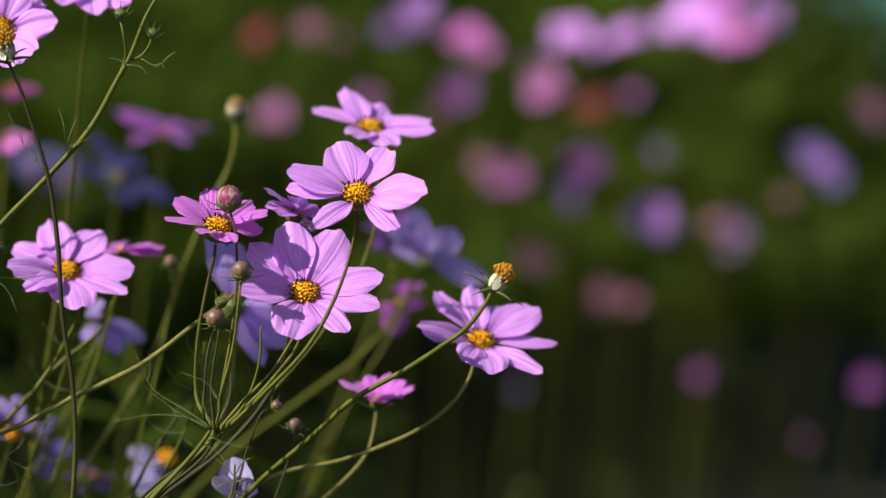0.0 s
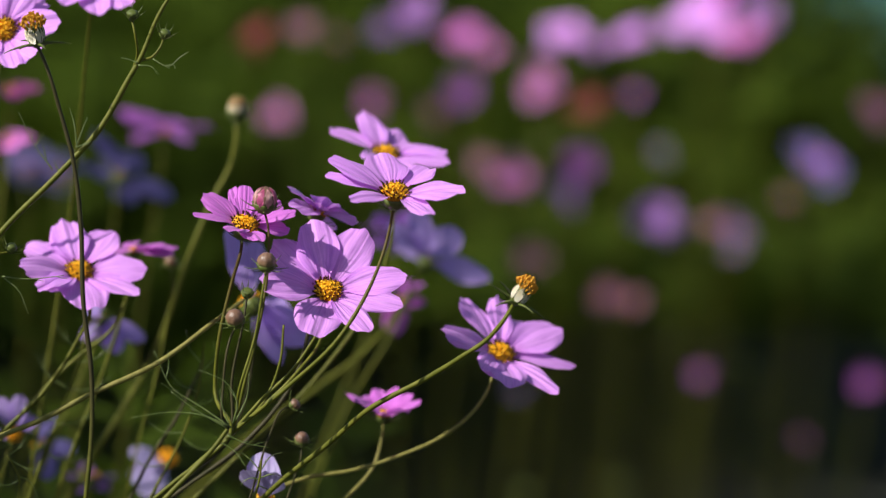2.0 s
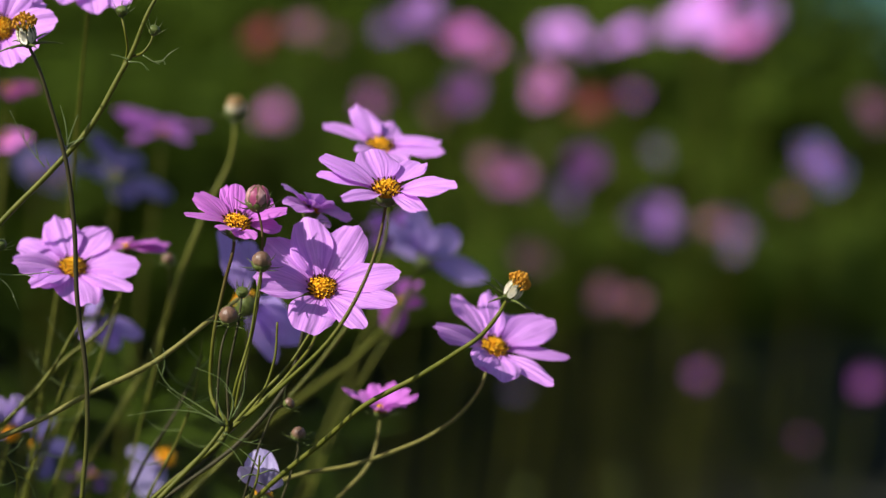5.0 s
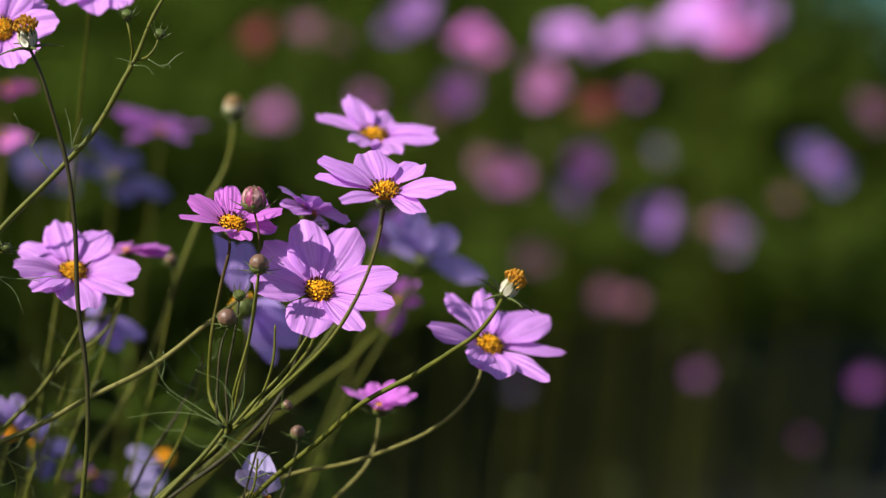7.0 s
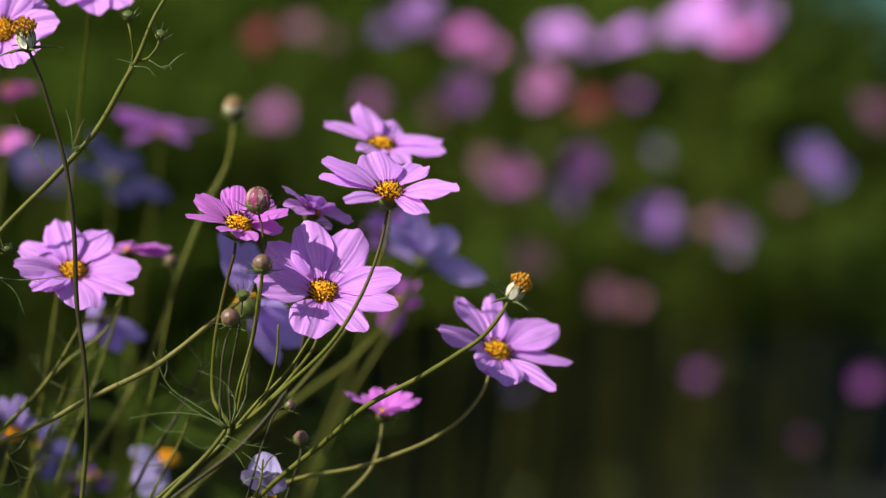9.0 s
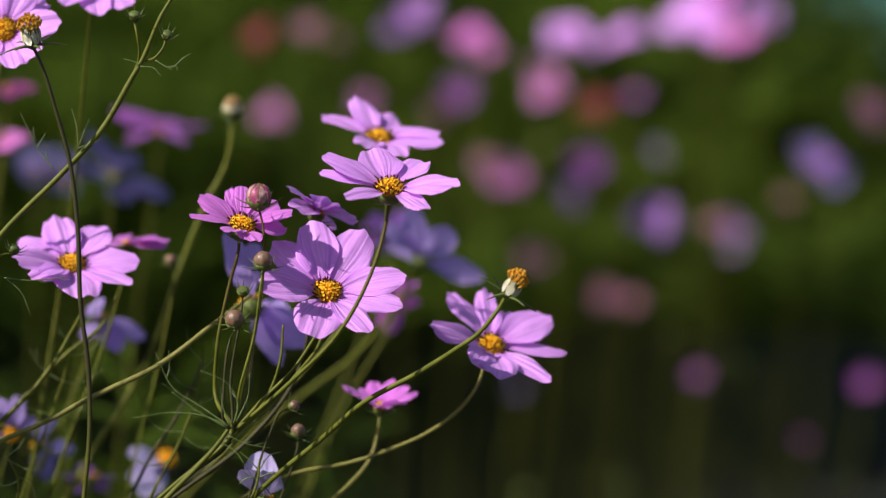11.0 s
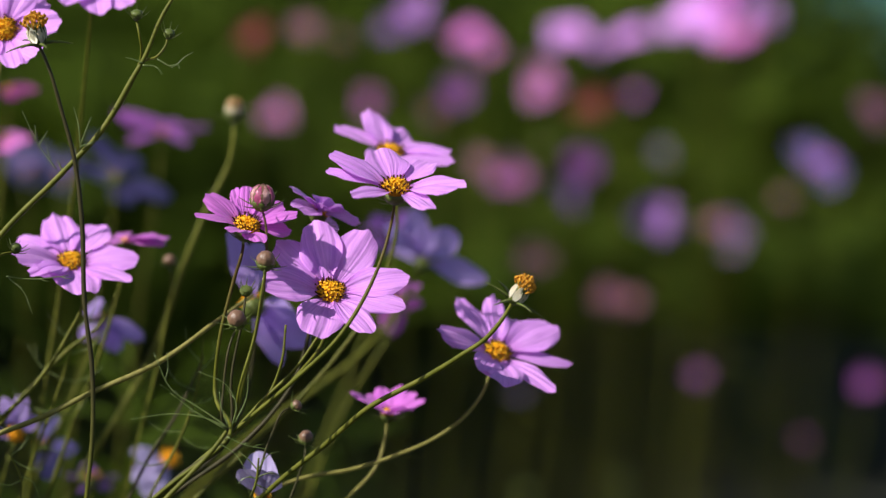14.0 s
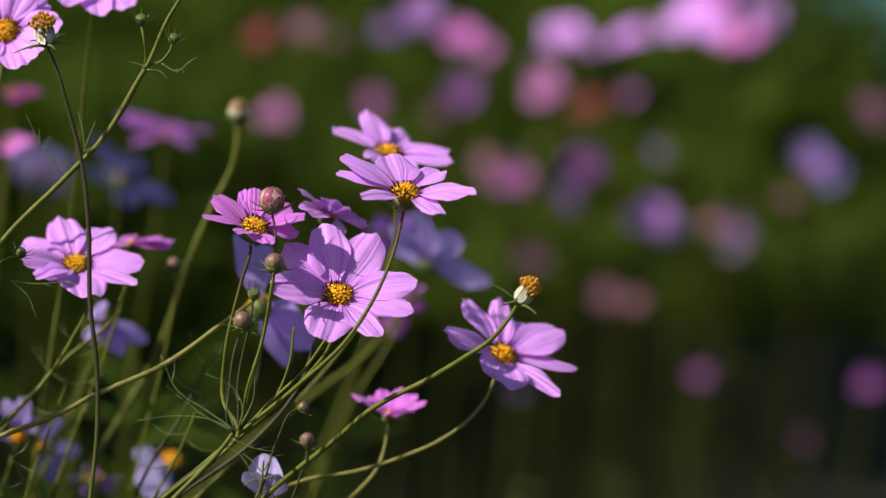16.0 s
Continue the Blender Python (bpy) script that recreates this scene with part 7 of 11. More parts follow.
    walk(white_blossom, [(0, pose(-0.2486, 1.8838, -0.0002, 0, 0.08, 0)), (0.5, pose(-0.2486, 1.8838, 0.0001, 0, 0.08, 0)), (1, pose(-0.2489, 1.8838, -0.0001, 0, 0.15, 0)), (1.5, pose(-0.2483, 1.8838, 0.0000, 0, 0.00, 0)), (2, pose(-0.2489, 1.8838, -0.0001, 0, 0.15, 0)), (2.5, pose(-0.2489, 1.8838, -0.0001, 0, 0.15, 0)), (3, pose(-0.2494, 1.8836, -0.0006, 0, 0.31, 0)), (3.5, pose(-0.2488, 1.8838, 0.0002, 0, 0.15, 0)), (4, pose(-0.2482, 1.8838, -0.0001, 0, -0.04, 0)), (4.5, pose(-0.2478, 1.8838, 0.0000, 0, -0.14, 0)), (5, pose(-0.2484, 1.8838, -0.0001, 0, 0.01, 0)), (5.5, pose(-0.2484, 1.8838, -0.0001, 0, 0.03, 0)), (6, pose(-0.2490, 1.8837, -0.0005, 0, 0.18, 0)), (6.5, pose(-0.2486, 1.8838, 0.0001, 0, 0.08, 0)), (7, pose(-0.2483, 1.8838, 0.0000, 0, 0.00, 0)), (7.5, pose(-0.2488, 1.8838, 0.0002, 0, 0.15, 0)), (8, pose(-0.2485, 1.8839, 0.0008, 0, 0.07, 0)), (8.5, pose(-0.2488, 1.8838, 0.0002, 0, 0.15, 0)), (9, pose(-0.2490, 1.8838, -0.0001, 0, 0.19, 0)), (9.5, pose(-0.2483, 1.8839, 0.0003, 0, -0.00, 0)), (10, pose(-0.2486, 1.8838, 0.0003, 0, 0.08, 0)), (10.5, pose(-0.2484, 1.8838, 0.0001, 0, 0.02, 0)), (11, pose(-0.2486, 1.8837, -0.0005, 0, 0.08, 0)), (11.5, pose(-0.2491, 1.8836, -0.0008, 0, 0.20, 0)), (12, pose(-0.2499, 1.8835, -0.0015, 0, 0.44, 0)), (12.5, pose(-0.2493, 1.8836, -0.0007, 0, 0.28, 0)), (13, pose(-0.2497, 1.8836, -0.0008, 0, 0.39, 0)), (13.5, pose(-0.2489, 1.8838, -0.0001, 0, 0.15, 0)), (14, pose(-0.2492, 1.8838, 0.0000, 0, 0.27, 0)), (14.5, pose(-0.2490, 1.8838, -0.0001, 0, 0.19, 0)), (15, pose(-0.2493, 1.8836, -0.0007, 0, 0.28, 0)), (15.5, pose(-0.2499, 1.8836, -0.0008, 0, 0.43, 0)), (16, pose(-0.2499, 1.8836, -0.0008, 0, 0.43, 0))])
    walk(low_violet_blossom, [(0, pose(-0.3762, 1.9333, -0.0001, 0, 0.08, 0)), (0.5, pose(-0.3761, 1.9333, 0.0002, 0, 0.08, 0)), (1, pose(-0.3764, 1.9333, 0.0001, 0, 0.15, 0)), (1.5, pose(-0.3759, 1.9333, 0.0000, 0, 0.00, 0)), (2, pose(-0.3764, 1.9333, 0.0001, 0, 0.15, 0)), (2.5, pose(-0.3764, 1.9333, 0.0001, 0, 0.15, 0)), (3, pose(-0.3769, 1.9332, -0.0002, 0, 0.31, 0)), (3.5, pose(-0.3763, 1.9333, 0.0004, 0, 0.15, 0)), (4, pose(-0.3758, 1.9333, -0.0001, 0, -0.04, 0)), (4.5, pose(-0.3755, 1.9334, -0.0001, 0, -0.14, 0)), (5, pose(-0.3760, 1.9333, -0.0001, 0, 0.01, 0)), (5.5, pose(-0.3760, 1.9333, -0.0001, 0, 0.03, 0)), (6, pose(-0.3765, 1.9332, -0.0003, 0, 0.18, 0)), (6.5, pose(-0.3761, 1.9333, 0.0002, 0, 0.08, 0)), (7, pose(-0.3759, 1.9333, 0.0000, 0, 0.00, 0)), (7.5, pose(-0.3763, 1.9333, 0.0004, 0, 0.15, 0)), (8, pose(-0.3761, 1.9334, 0.0009, 0, 0.07, 0)), (8.5, pose(-0.3763, 1.9333, 0.0004, 0, 0.15, 0)), (9, pose(-0.3765, 1.9333, 0.0002, 0, 0.19, 0)), (9.5, pose(-0.3759, 1.9334, 0.0004, 0, -0.00, 0)), (10, pose(-0.3761, 1.9334, 0.0004, 0, 0.08, 0)), (10.5, pose(-0.3760, 1.9333, 0.0001, 0, 0.02, 0)), (11, pose(-0.3762, 1.9332, -0.0004, 0, 0.08, 0)), (11.5, pose(-0.3766, 1.9332, -0.0005, 0, 0.20, 0)), (12, pose(-0.3773, 1.9330, -0.0010, 0, 0.44, 0)), (12.5, pose(-0.3768, 1.9332, -0.0003, 0, 0.28, 0)), (13, pose(-0.3771, 1.9331, -0.0004, 0, 0.39, 0)), (13.5, pose(-0.3764, 1.9333, 0.0001, 0, 0.15, 0)), (14, pose(-0.3767, 1.9333, 0.0004, 0, 0.27, 0)), (14.5, pose(-0.3765, 1.9333, 0.0002, 0, 0.19, 0)), (15, pose(-0.3768, 1.9332, -0.0003, 0, 0.28, 0)), (15.5, pose(-0.3772, 1.9331, -0.0003, 0, 0.43, 0)), (16, pose(-0.3772, 1.9331, -0.0003, 0, 0.43, 0))])
    walk(pale_blossom, [(0, pose(-0.2568, 1.6005, -0.0071, 0, -1.50, 0)), (0.5, pose(-0.2684, 1.6005, -0.0011, 0, 0.60, 0)), (1, pose(-0.2653, 1.6006, -0.0019, 0, 0.06, 0)), (1.5, pose(-0.2671, 1.6005, -0.0015, 0, 0.37, 0)), (2, pose(-0.2663, 1.6009, 0.0005, 0, 0.27, 0)), (2.5, pose(-0.2662, 1.6008, -0.0002, 0, 0.24, 0)), (3, pose(-0.2682, 1.6007, 0.0000, 0, 0.59, 0)), (3.5, pose(-0.2663, 1.6009, 0.0005, 0, 0.27, 0)), (4, pose(-0.2653, 1.6011, 0.0012, 0, 0.10, 0)), (4.5, pose(-0.2664, 1.6010, 0.0009, 0, 0.28, 0)), (5, pose(-0.2654, 1.6012, 0.0020, 0, 0.13, 0)), (5.5, pose(-0.2650, 1.6011, 0.0009, 0, 0.03, 0)), (6, pose(-0.2662, 1.6009, 0.0005, 0, 0.24, 0)), (6.5, pose(-0.2644, 1.6010, 0.0003, 0, -0.08, 0)), (7, pose(-0.2648, 1.6009, 0.0000, 0, 0.00, 0)), (7.5, pose(-0.2644, 1.6010, 0.0001, 0, -0.08, 0)), (8, pose(-0.2675, 1.6008, 0.0002, 0, 0.47, 0)), (8.5, pose(-0.2672, 1.6008, 0.0005, 0, 0.43, 0)), (9, pose(-0.2669, 1.6009, 0.0009, 0, 0.38, 0)), (9.5, pose(-0.2653, 1.6010, 0.0006, 0, 0.10, 0)), (10, pose(-0.2651, 1.6011, 0.0009, 0, 0.06, 0)), (10.5, pose(-0.2648, 1.6010, 0.0006, 0, -0.00, 0)), (11, pose(-0.2656, 1.6010, 0.0005, 0, 0.15, 0)), (11.5, pose(-0.2663, 1.6009, 0.0005, 0, 0.27, 0)), (12, pose(-0.2641, 1.6010, 0.0002, 0, -0.12, 0)), (12.5, pose(-0.2677, 1.6007, 0.0001, 0, 0.51, 0)), (13, pose(-0.2675, 1.6008, 0.0002, 0, 0.47, 0)), (13.5, pose(-0.2655, 1.6009, 0.0001, 0, 0.12, 0)), (14, pose(-0.2652, 1.6010, 0.0005, 0, 0.07, 0)), (14.5, pose(-0.2648, 1.6010, 0.0003, 0, -0.00, 0)), (15, pose(-0.2659, 1.6009, 0.0003, 0, 0.19, 0)), (15.5, pose(-0.2668, 1.6009, 0.0005, 0, 0.35, 0)), (16, pose(-0.2673, 1.6008, 0.0001, 0, 0.43, 0))])
    walk(blue_shade_blossom, [(0, pose(-0.4154, 1.9893, -0.0000, 0, 0.20, 0)), (0.5, pose(-0.4143, 1.9896, 0.0003, 0, -0.00, 0)), (1, pose(-0.4143, 1.9896, 0.0003, 0, -0.00, 0)), (1.5, pose(-0.4151, 1.9895, 0.0004, 0, 0.16, 0)), (2, pose(-0.4156, 1.9895, 0.0012, 0, 0.27, 0)), (2.5, pose(-0.4152, 1.9896, 0.0013, 0, 0.19, 0)), (3, pose(-0.4158, 1.9893, 0.0002, 0, 0.28, 0)), (3.5, pose(-0.4132, 1.9896, -0.0012, 0, -0.23, 0)), (4, pose(-0.4132, 1.9896, -0.0012, 0, -0.23, 0)), (4.5, pose(-0.4142, 1.9895, -0.0007, 0, -0.03, 0)), (5, pose(-0.4150, 1.9895, 0.0005, 0, 0.14, 0)), (5.5, pose(-0.4150, 1.9896, 0.0011, 0, 0.15, 0)), (6, pose(-0.4158, 1.9894, 0.0007, 0, 0.29, 0)), (6.5, pose(-0.4141, 1.9896, 0.0001, 0, -0.04, 0)), (7, pose(-0.4143, 1.9896, 0.0000, 0, 0.00, 0)), (7.5, pose(-0.4147, 1.9896, 0.0005, 0, 0.08, 0)), (8, pose(-0.4135, 1.9897, -0.0000, 0, -0.16, 0)), (8.5, pose(-0.4138, 1.9896, -0.0008, 0, -0.11, 0)), (9, pose(-0.4144, 1.9895, -0.0007, 0, 0.01, 0)), (9.5, pose(-0.4139, 1.9895, -0.0012, 0, -0.11, 0)), (10, pose(-0.4135, 1.9895, -0.0018, 0, -0.18, 0)), (10.5, pose(-0.4139, 1.9894, -0.0016, 0, -0.11, 0)), (11, pose(-0.4141, 1.9895, -0.0010, 0, -0.07, 0)), (11.5, pose(-0.4145, 1.9893, -0.0014, 0, 0.01, 0)), (12, pose(-0.4171, 1.9890, 0.0001, 0, 0.53, 0)), (12.5, pose(-0.4149, 1.9893, -0.0008, 0, 0.09, 0)), (13, pose(-0.4158, 1.9893, 0.0002, 0, 0.28, 0)), (13.5, pose(-0.4152, 1.9893, -0.0003, 0, 0.16, 0)), (14, pose(-0.4149, 1.9893, -0.0008, 0, 0.09, 0)), (14.5, pose(-0.4154, 1.9893, -0.0004, 0, 0.21, 0)), (15, pose(-0.4157, 1.9893, 0.0005, 0, 0.28, 0)), (15.5, pose(-0.4164, 1.9892, 0.0003, 0, 0.40, 0)), (16, pose(-0.4161, 1.9891, -0.0006, 0, 0.33, 0))])
    walk(pink_shade_blossom, [(0, pose(-0.2257, 1.9363, -0.0007, 0, 0.20, 0)), (0.5, pose(-0.2246, 1.9366, 0.0003, 0, -0.00, 0)), (1, pose(-0.2246, 1.9366, 0.0003, 0, -0.00, 0)), (1.5, pose(-0.2254, 1.9364, -0.0002, 0, 0.16, 0)), (2, pose(-0.2260, 1.9364, 0.0002, 0, 0.27, 0)), (2.5, pose(-0.2255, 1.9366, 0.0006, 0, 0.19, 0)), (3, pose(-0.2261, 1.9363, -0.0008, 0, 0.28, 0)), (3.5, pose(-0.2235, 1.9366, -0.0004, 0, -0.23, 0)), (4, pose(-0.2235, 1.9366, -0.0004, 0, -0.23, 0)), (4.5, pose(-0.2245, 1.9365, -0.0006, 0, -0.03, 0)), (5, pose(-0.2253, 1.9365, -0.0000, 0, 0.14, 0)), (5.5, pose(-0.2253, 1.9366, 0.0006, 0, 0.15, 0)), (6, pose(-0.2261, 1.9363, -0.0004, 0, 0.29, 0)), (6.5, pose(-0.2244, 1.9366, 0.0002, 0, -0.04, 0)), (7, pose(-0.2246, 1.9366, 0.0000, 0, 0.00, 0)), (7.5, pose(-0.2250, 1.9366, 0.0003, 0, 0.08, 0)), (8, pose(-0.2238, 1.9367, 0.0005, 0, -0.16, 0)), (8.5, pose(-0.2241, 1.9366, -0.0004, 0, -0.11, 0)), (9, pose(-0.2247, 1.9364, -0.0007, 0, 0.01, 0)), (9.5, pose(-0.2242, 1.9365, -0.0008, 0, -0.11, 0)), (10, pose(-0.2238, 1.9365, -0.0011, 0, -0.18, 0)), (10.5, pose(-0.2242, 1.9364, -0.0012, 0, -0.11, 0)), (11, pose(-0.2244, 1.9365, -0.0008, 0, -0.07, 0)), (11.5, pose(-0.2248, 1.9363, -0.0014, 0, 0.01, 0)), (12, pose(-0.2274, 1.9360, -0.0018, 0, 0.53, 0)), (12.5, pose(-0.2252, 1.9363, -0.0011, 0, 0.09, 0)), (13, pose(-0.2261, 1.9363, -0.0008, 0, 0.28, 0)), (13.5, pose(-0.2255, 1.9363, -0.0009, 0, 0.16, 0)), (14, pose(-0.2252, 1.9363, -0.0011, 0, 0.09, 0)), (14.5, pose(-0.2257, 1.9363, -0.0011, 0, 0.21, 0)), (15, pose(-0.2261, 1.9363, -0.0005, 0, 0.28, 0)), (15.5, pose(-0.2267, 1.9362, -0.0011, 0, 0.40, 0)), (16, pose(-0.2264, 1.9361, -0.0017, 0, 0.33, 0))])
    walk(left_shade_blossom, [(0, pose(-0.3205, 2.1366, -0.0012, 0, 0.20, 0)), (0.5, pose(-0.3194, 2.1369, 0.0004, 0, -0.00, 0)), (1, pose(-0.3194, 2.1369, 0.0004, 0, -0.00, 0)), (1.5, pose(-0.3202, 2.1368, -0.0005, 0, 0.16, 0)), (2, pose(-0.3207, 2.1368, -0.0003, 0, 0.27, 0)), (2.5, pose(-0.3203, 2.1369, 0.0003, 0, 0.19, 0)), (3, pose(-0.3209, 2.1366, -0.0015, 0, 0.28, 0)), (3.5, pose(-0.3183, 2.1369, 0.0000, 0, -0.23, 0)), (4, pose(-0.3183, 2.1369, 0.0000, 0, -0.23, 0)), (4.5, pose(-0.3193, 2.1368, -0.0006, 0, -0.03, 0)), (5, pose(-0.3201, 2.1368, -0.0003, 0, 0.14, 0)), (5.5, pose(-0.3201, 2.1369, 0.0003, 0, 0.15, 0)), (6, pose(-0.3209, 2.1366, -0.0010, 0, 0.29, 0)), (6.5, pose(-0.3192, 2.1369, 0.0003, 0, -0.04, 0)), (7, pose(-0.3194, 2.1369, 0.0000, 0, 0.00, 0)), (7.5, pose(-0.3197, 2.1369, 0.0001, 0, 0.08, 0)), (8, pose(-0.3186, 2.1371, 0.0009, 0, -0.16, 0)), (8.5, pose(-0.3189, 2.1369, -0.0002, 0, -0.11, 0)), (9, pose(-0.3195, 2.1368, -0.0008, 0, 0.01, 0)), (9.5, pose(-0.3190, 2.1368, -0.0007, 0, -0.11, 0)), (10, pose(-0.3186, 2.1368, -0.0008, 0, -0.18, 0)), (10.5, pose(-0.3190, 2.1367, -0.0010, 0, -0.11, 0)), (11, pose(-0.3191, 2.1368, -0.0007, 0, -0.07, 0)), (11.5, pose(-0.3196, 2.1366, -0.0015, 0, 0.01, 0)), (12, pose(-0.3221, 2.1363, -0.0030, 0, 0.53, 0)), (12.5, pose(-0.3199, 2.1366, -0.0014, 0, 0.09, 0)), (13, pose(-0.3209, 2.1366, -0.0015, 0, 0.28, 0)), (13.5, pose(-0.3203, 2.1366, -0.0013, 0, 0.16, 0)), (14, pose(-0.3199, 2.1366, -0.0014, 0, 0.09, 0)), (14.5, pose(-0.3205, 2.1366, -0.0016, 0, 0.21, 0)), (15, pose(-0.3208, 2.1366, -0.0011, 0, 0.28, 0)), (15.5, pose(-0.3215, 2.1364, -0.0021, 0, 0.40, 0)), (16, pose(-0.3212, 2.1364, -0.0026, 0, 0.33, 0))])
    walk(left_magenta_blossom, [(0, pose(-0.2852, 2.2279, -0.0013, 0, 0.20, 0)), (0.5, pose(-0.2841, 2.2282, 0.0004, 0, -0.00, 0)), (1, pose(-0.2841, 2.2282, 0.0004, 0, -0.00, 0)), (1.5, pose(-0.2850, 2.2280, -0.0006, 0, 0.16, 0)), (2, pose(-0.2855, 2.2280, -0.0004, 0, 0.27, 0)), (2.5, pose(-0.2850, 2.2281, 0.0003, 0, 0.19, 0)), (3, pose(-0.2856, 2.2278, -0.0016, 0, 0.28, 0)), (3.5, pose(-0.2831, 2.2282, 0.0001, 0, -0.23, 0)), (4, pose(-0.2831, 2.2282, 0.0001, 0, -0.23, 0)), (4.5, pose(-0.2841, 2.2280, -0.0006, 0, -0.03, 0)), (5, pose(-0.2849, 2.2280, -0.0004, 0, 0.14, 0)), (5.5, pose(-0.2848, 2.2281, 0.0003, 0, 0.15, 0)), (6, pose(-0.2856, 2.2279, -0.0011, 0, 0.29, 0)), (6.5, pose(-0.2840, 2.2282, 0.0004, 0, -0.04, 0)), (7, pose(-0.2842, 2.2281, 0.0000, 0, 0.00, 0)), (7.5, pose(-0.2845, 2.2281, 0.0001, 0, 0.08, 0)), (8, pose(-0.2834, 2.2283, 0.0010, 0, -0.16, 0)), (8.5, pose(-0.2837, 2.2281, -0.0002, 0, -0.11, 0)), (9, pose(-0.2843, 2.2280, -0.0008, 0, 0.01, 0)), (9.5, pose(-0.2838, 2.2280, -0.0007, 0, -0.11, 0)), (10, pose(-0.2834, 2.2280, -0.0008, 0, -0.18, 0)), (10.5, pose(-0.2838, 2.2280, -0.0011, 0, -0.11, 0)), (11, pose(-0.2839, 2.2280, -0.0007, 0, -0.07, 0)), (11.5, pose(-0.2844, 2.2279, -0.0016, 0, 0.01, 0)), (12, pose(-0.2869, 2.2275, -0.0033, 0, 0.53, 0)), (12.5, pose(-0.2847, 2.2279, -0.0015, 0, 0.09, 0)), (13, pose(-0.2856, 2.2278, -0.0016, 0, 0.28, 0)), (13.5, pose(-0.2851, 2.2279, -0.0014, 0, 0.16, 0)), (14, pose(-0.2847, 2.2279, -0.0015, 0, 0.09, 0)), (14.5, pose(-0.2853, 2.2278, -0.0017, 0, 0.21, 0)), (15, pose(-0.2856, 2.2279, -0.0012, 0, 0.28, 0)), (15.5, pose(-0.2862, 2.2277, -0.0023, 0, 0.40, 0)), (16, pose(-0.2859, 2.2276, -0.0028, 0, 0.33, 0))])
    walk(edge_magenta_blossom, [(0, pose(-0.3556, 2.1550, -0.0014, 0, 0.20, 0)), (0.5, pose(-0.3543, 2.1553, 0.0004, 0, -0.00, 0)), (1, pose(-0.3543, 2.1553, 0.0004, 0, -0.00, 0)), (1.5, pose(-0.3553, 2.1552, -0.0006, 0, 0.16, 0)), (2, pose(-0.3560, 2.1552, -0.0005, 0, 0.27, 0)), (2.5, pose(-0.3554, 2.1553, 0.0002, 0, 0.19, 0)), (3, pose(-0.3561, 2.1550, -0.0017, 0, 0.28, 0)), (3.5, pose(-0.3530, 2.1553, 0.0002, 0, -0.23, 0)), (4, pose(-0.3530, 2.1553, 0.0002, 0, -0.23, 0)), (4.5, pose(-0.3543, 2.1552, -0.0006, 0, -0.03, 0)), (5, pose(-0.3552, 2.1552, -0.0004, 0, 0.14, 0)), (5.5, pose(-0.3552, 2.1553, 0.0002, 0, 0.15, 0)), (6, pose(-0.3561, 2.1550, -0.0012, 0, 0.29, 0)), (6.5, pose(-0.3541, 2.1553, 0.0004, 0, -0.04, 0)), (7, pose(-0.3544, 2.1553, 0.0000, 0, 0.00, 0)), (7.5, pose(-0.3548, 2.1553, 0.0001, 0, 0.08, 0)), (8, pose(-0.3534, 2.1555, 0.0010, 0, -0.16, 0)), (8.5, pose(-0.3537, 2.1553, -0.0001, 0, -0.11, 0)), (9, pose(-0.3545, 2.1552, -0.0008, 0, 0.01, 0)), (9.5, pose(-0.3538, 2.1552, -0.0006, 0, -0.11, 0)), (10, pose(-0.3534, 2.1552, -0.0007, 0, -0.18, 0)), (10.5, pose(-0.3538, 2.1551, -0.0010, 0, -0.11, 0)), (11, pose(-0.3540, 2.1552, -0.0007, 0, -0.07, 0)), (11.5, pose(-0.3546, 2.1550, -0.0015, 0, 0.01, 0)), (12, pose(-0.3577, 2.1547, -0.0034, 0, 0.53, 0)), (12.5, pose(-0.3550, 2.1550, -0.0015, 0, 0.09, 0)), (13, pose(-0.3561, 2.1550, -0.0017, 0, 0.28, 0)), (13.5, pose(-0.3554, 2.1550, -0.0014, 0, 0.16, 0)), (14, pose(-0.3550, 2.1550, -0.0015, 0, 0.09, 0)), (14.5, pose(-0.3557, 2.1550, -0.0018, 0, 0.21, 0)), (15, pose(-0.3561, 2.1550, -0.0013, 0, 0.28, 0)), (15.5, pose(-0.3569, 2.1548, -0.0024, 0, 0.40, 0)), (16, pose(-0.3565, 2.1548, -0.0028, 0, 0.33, 0))])
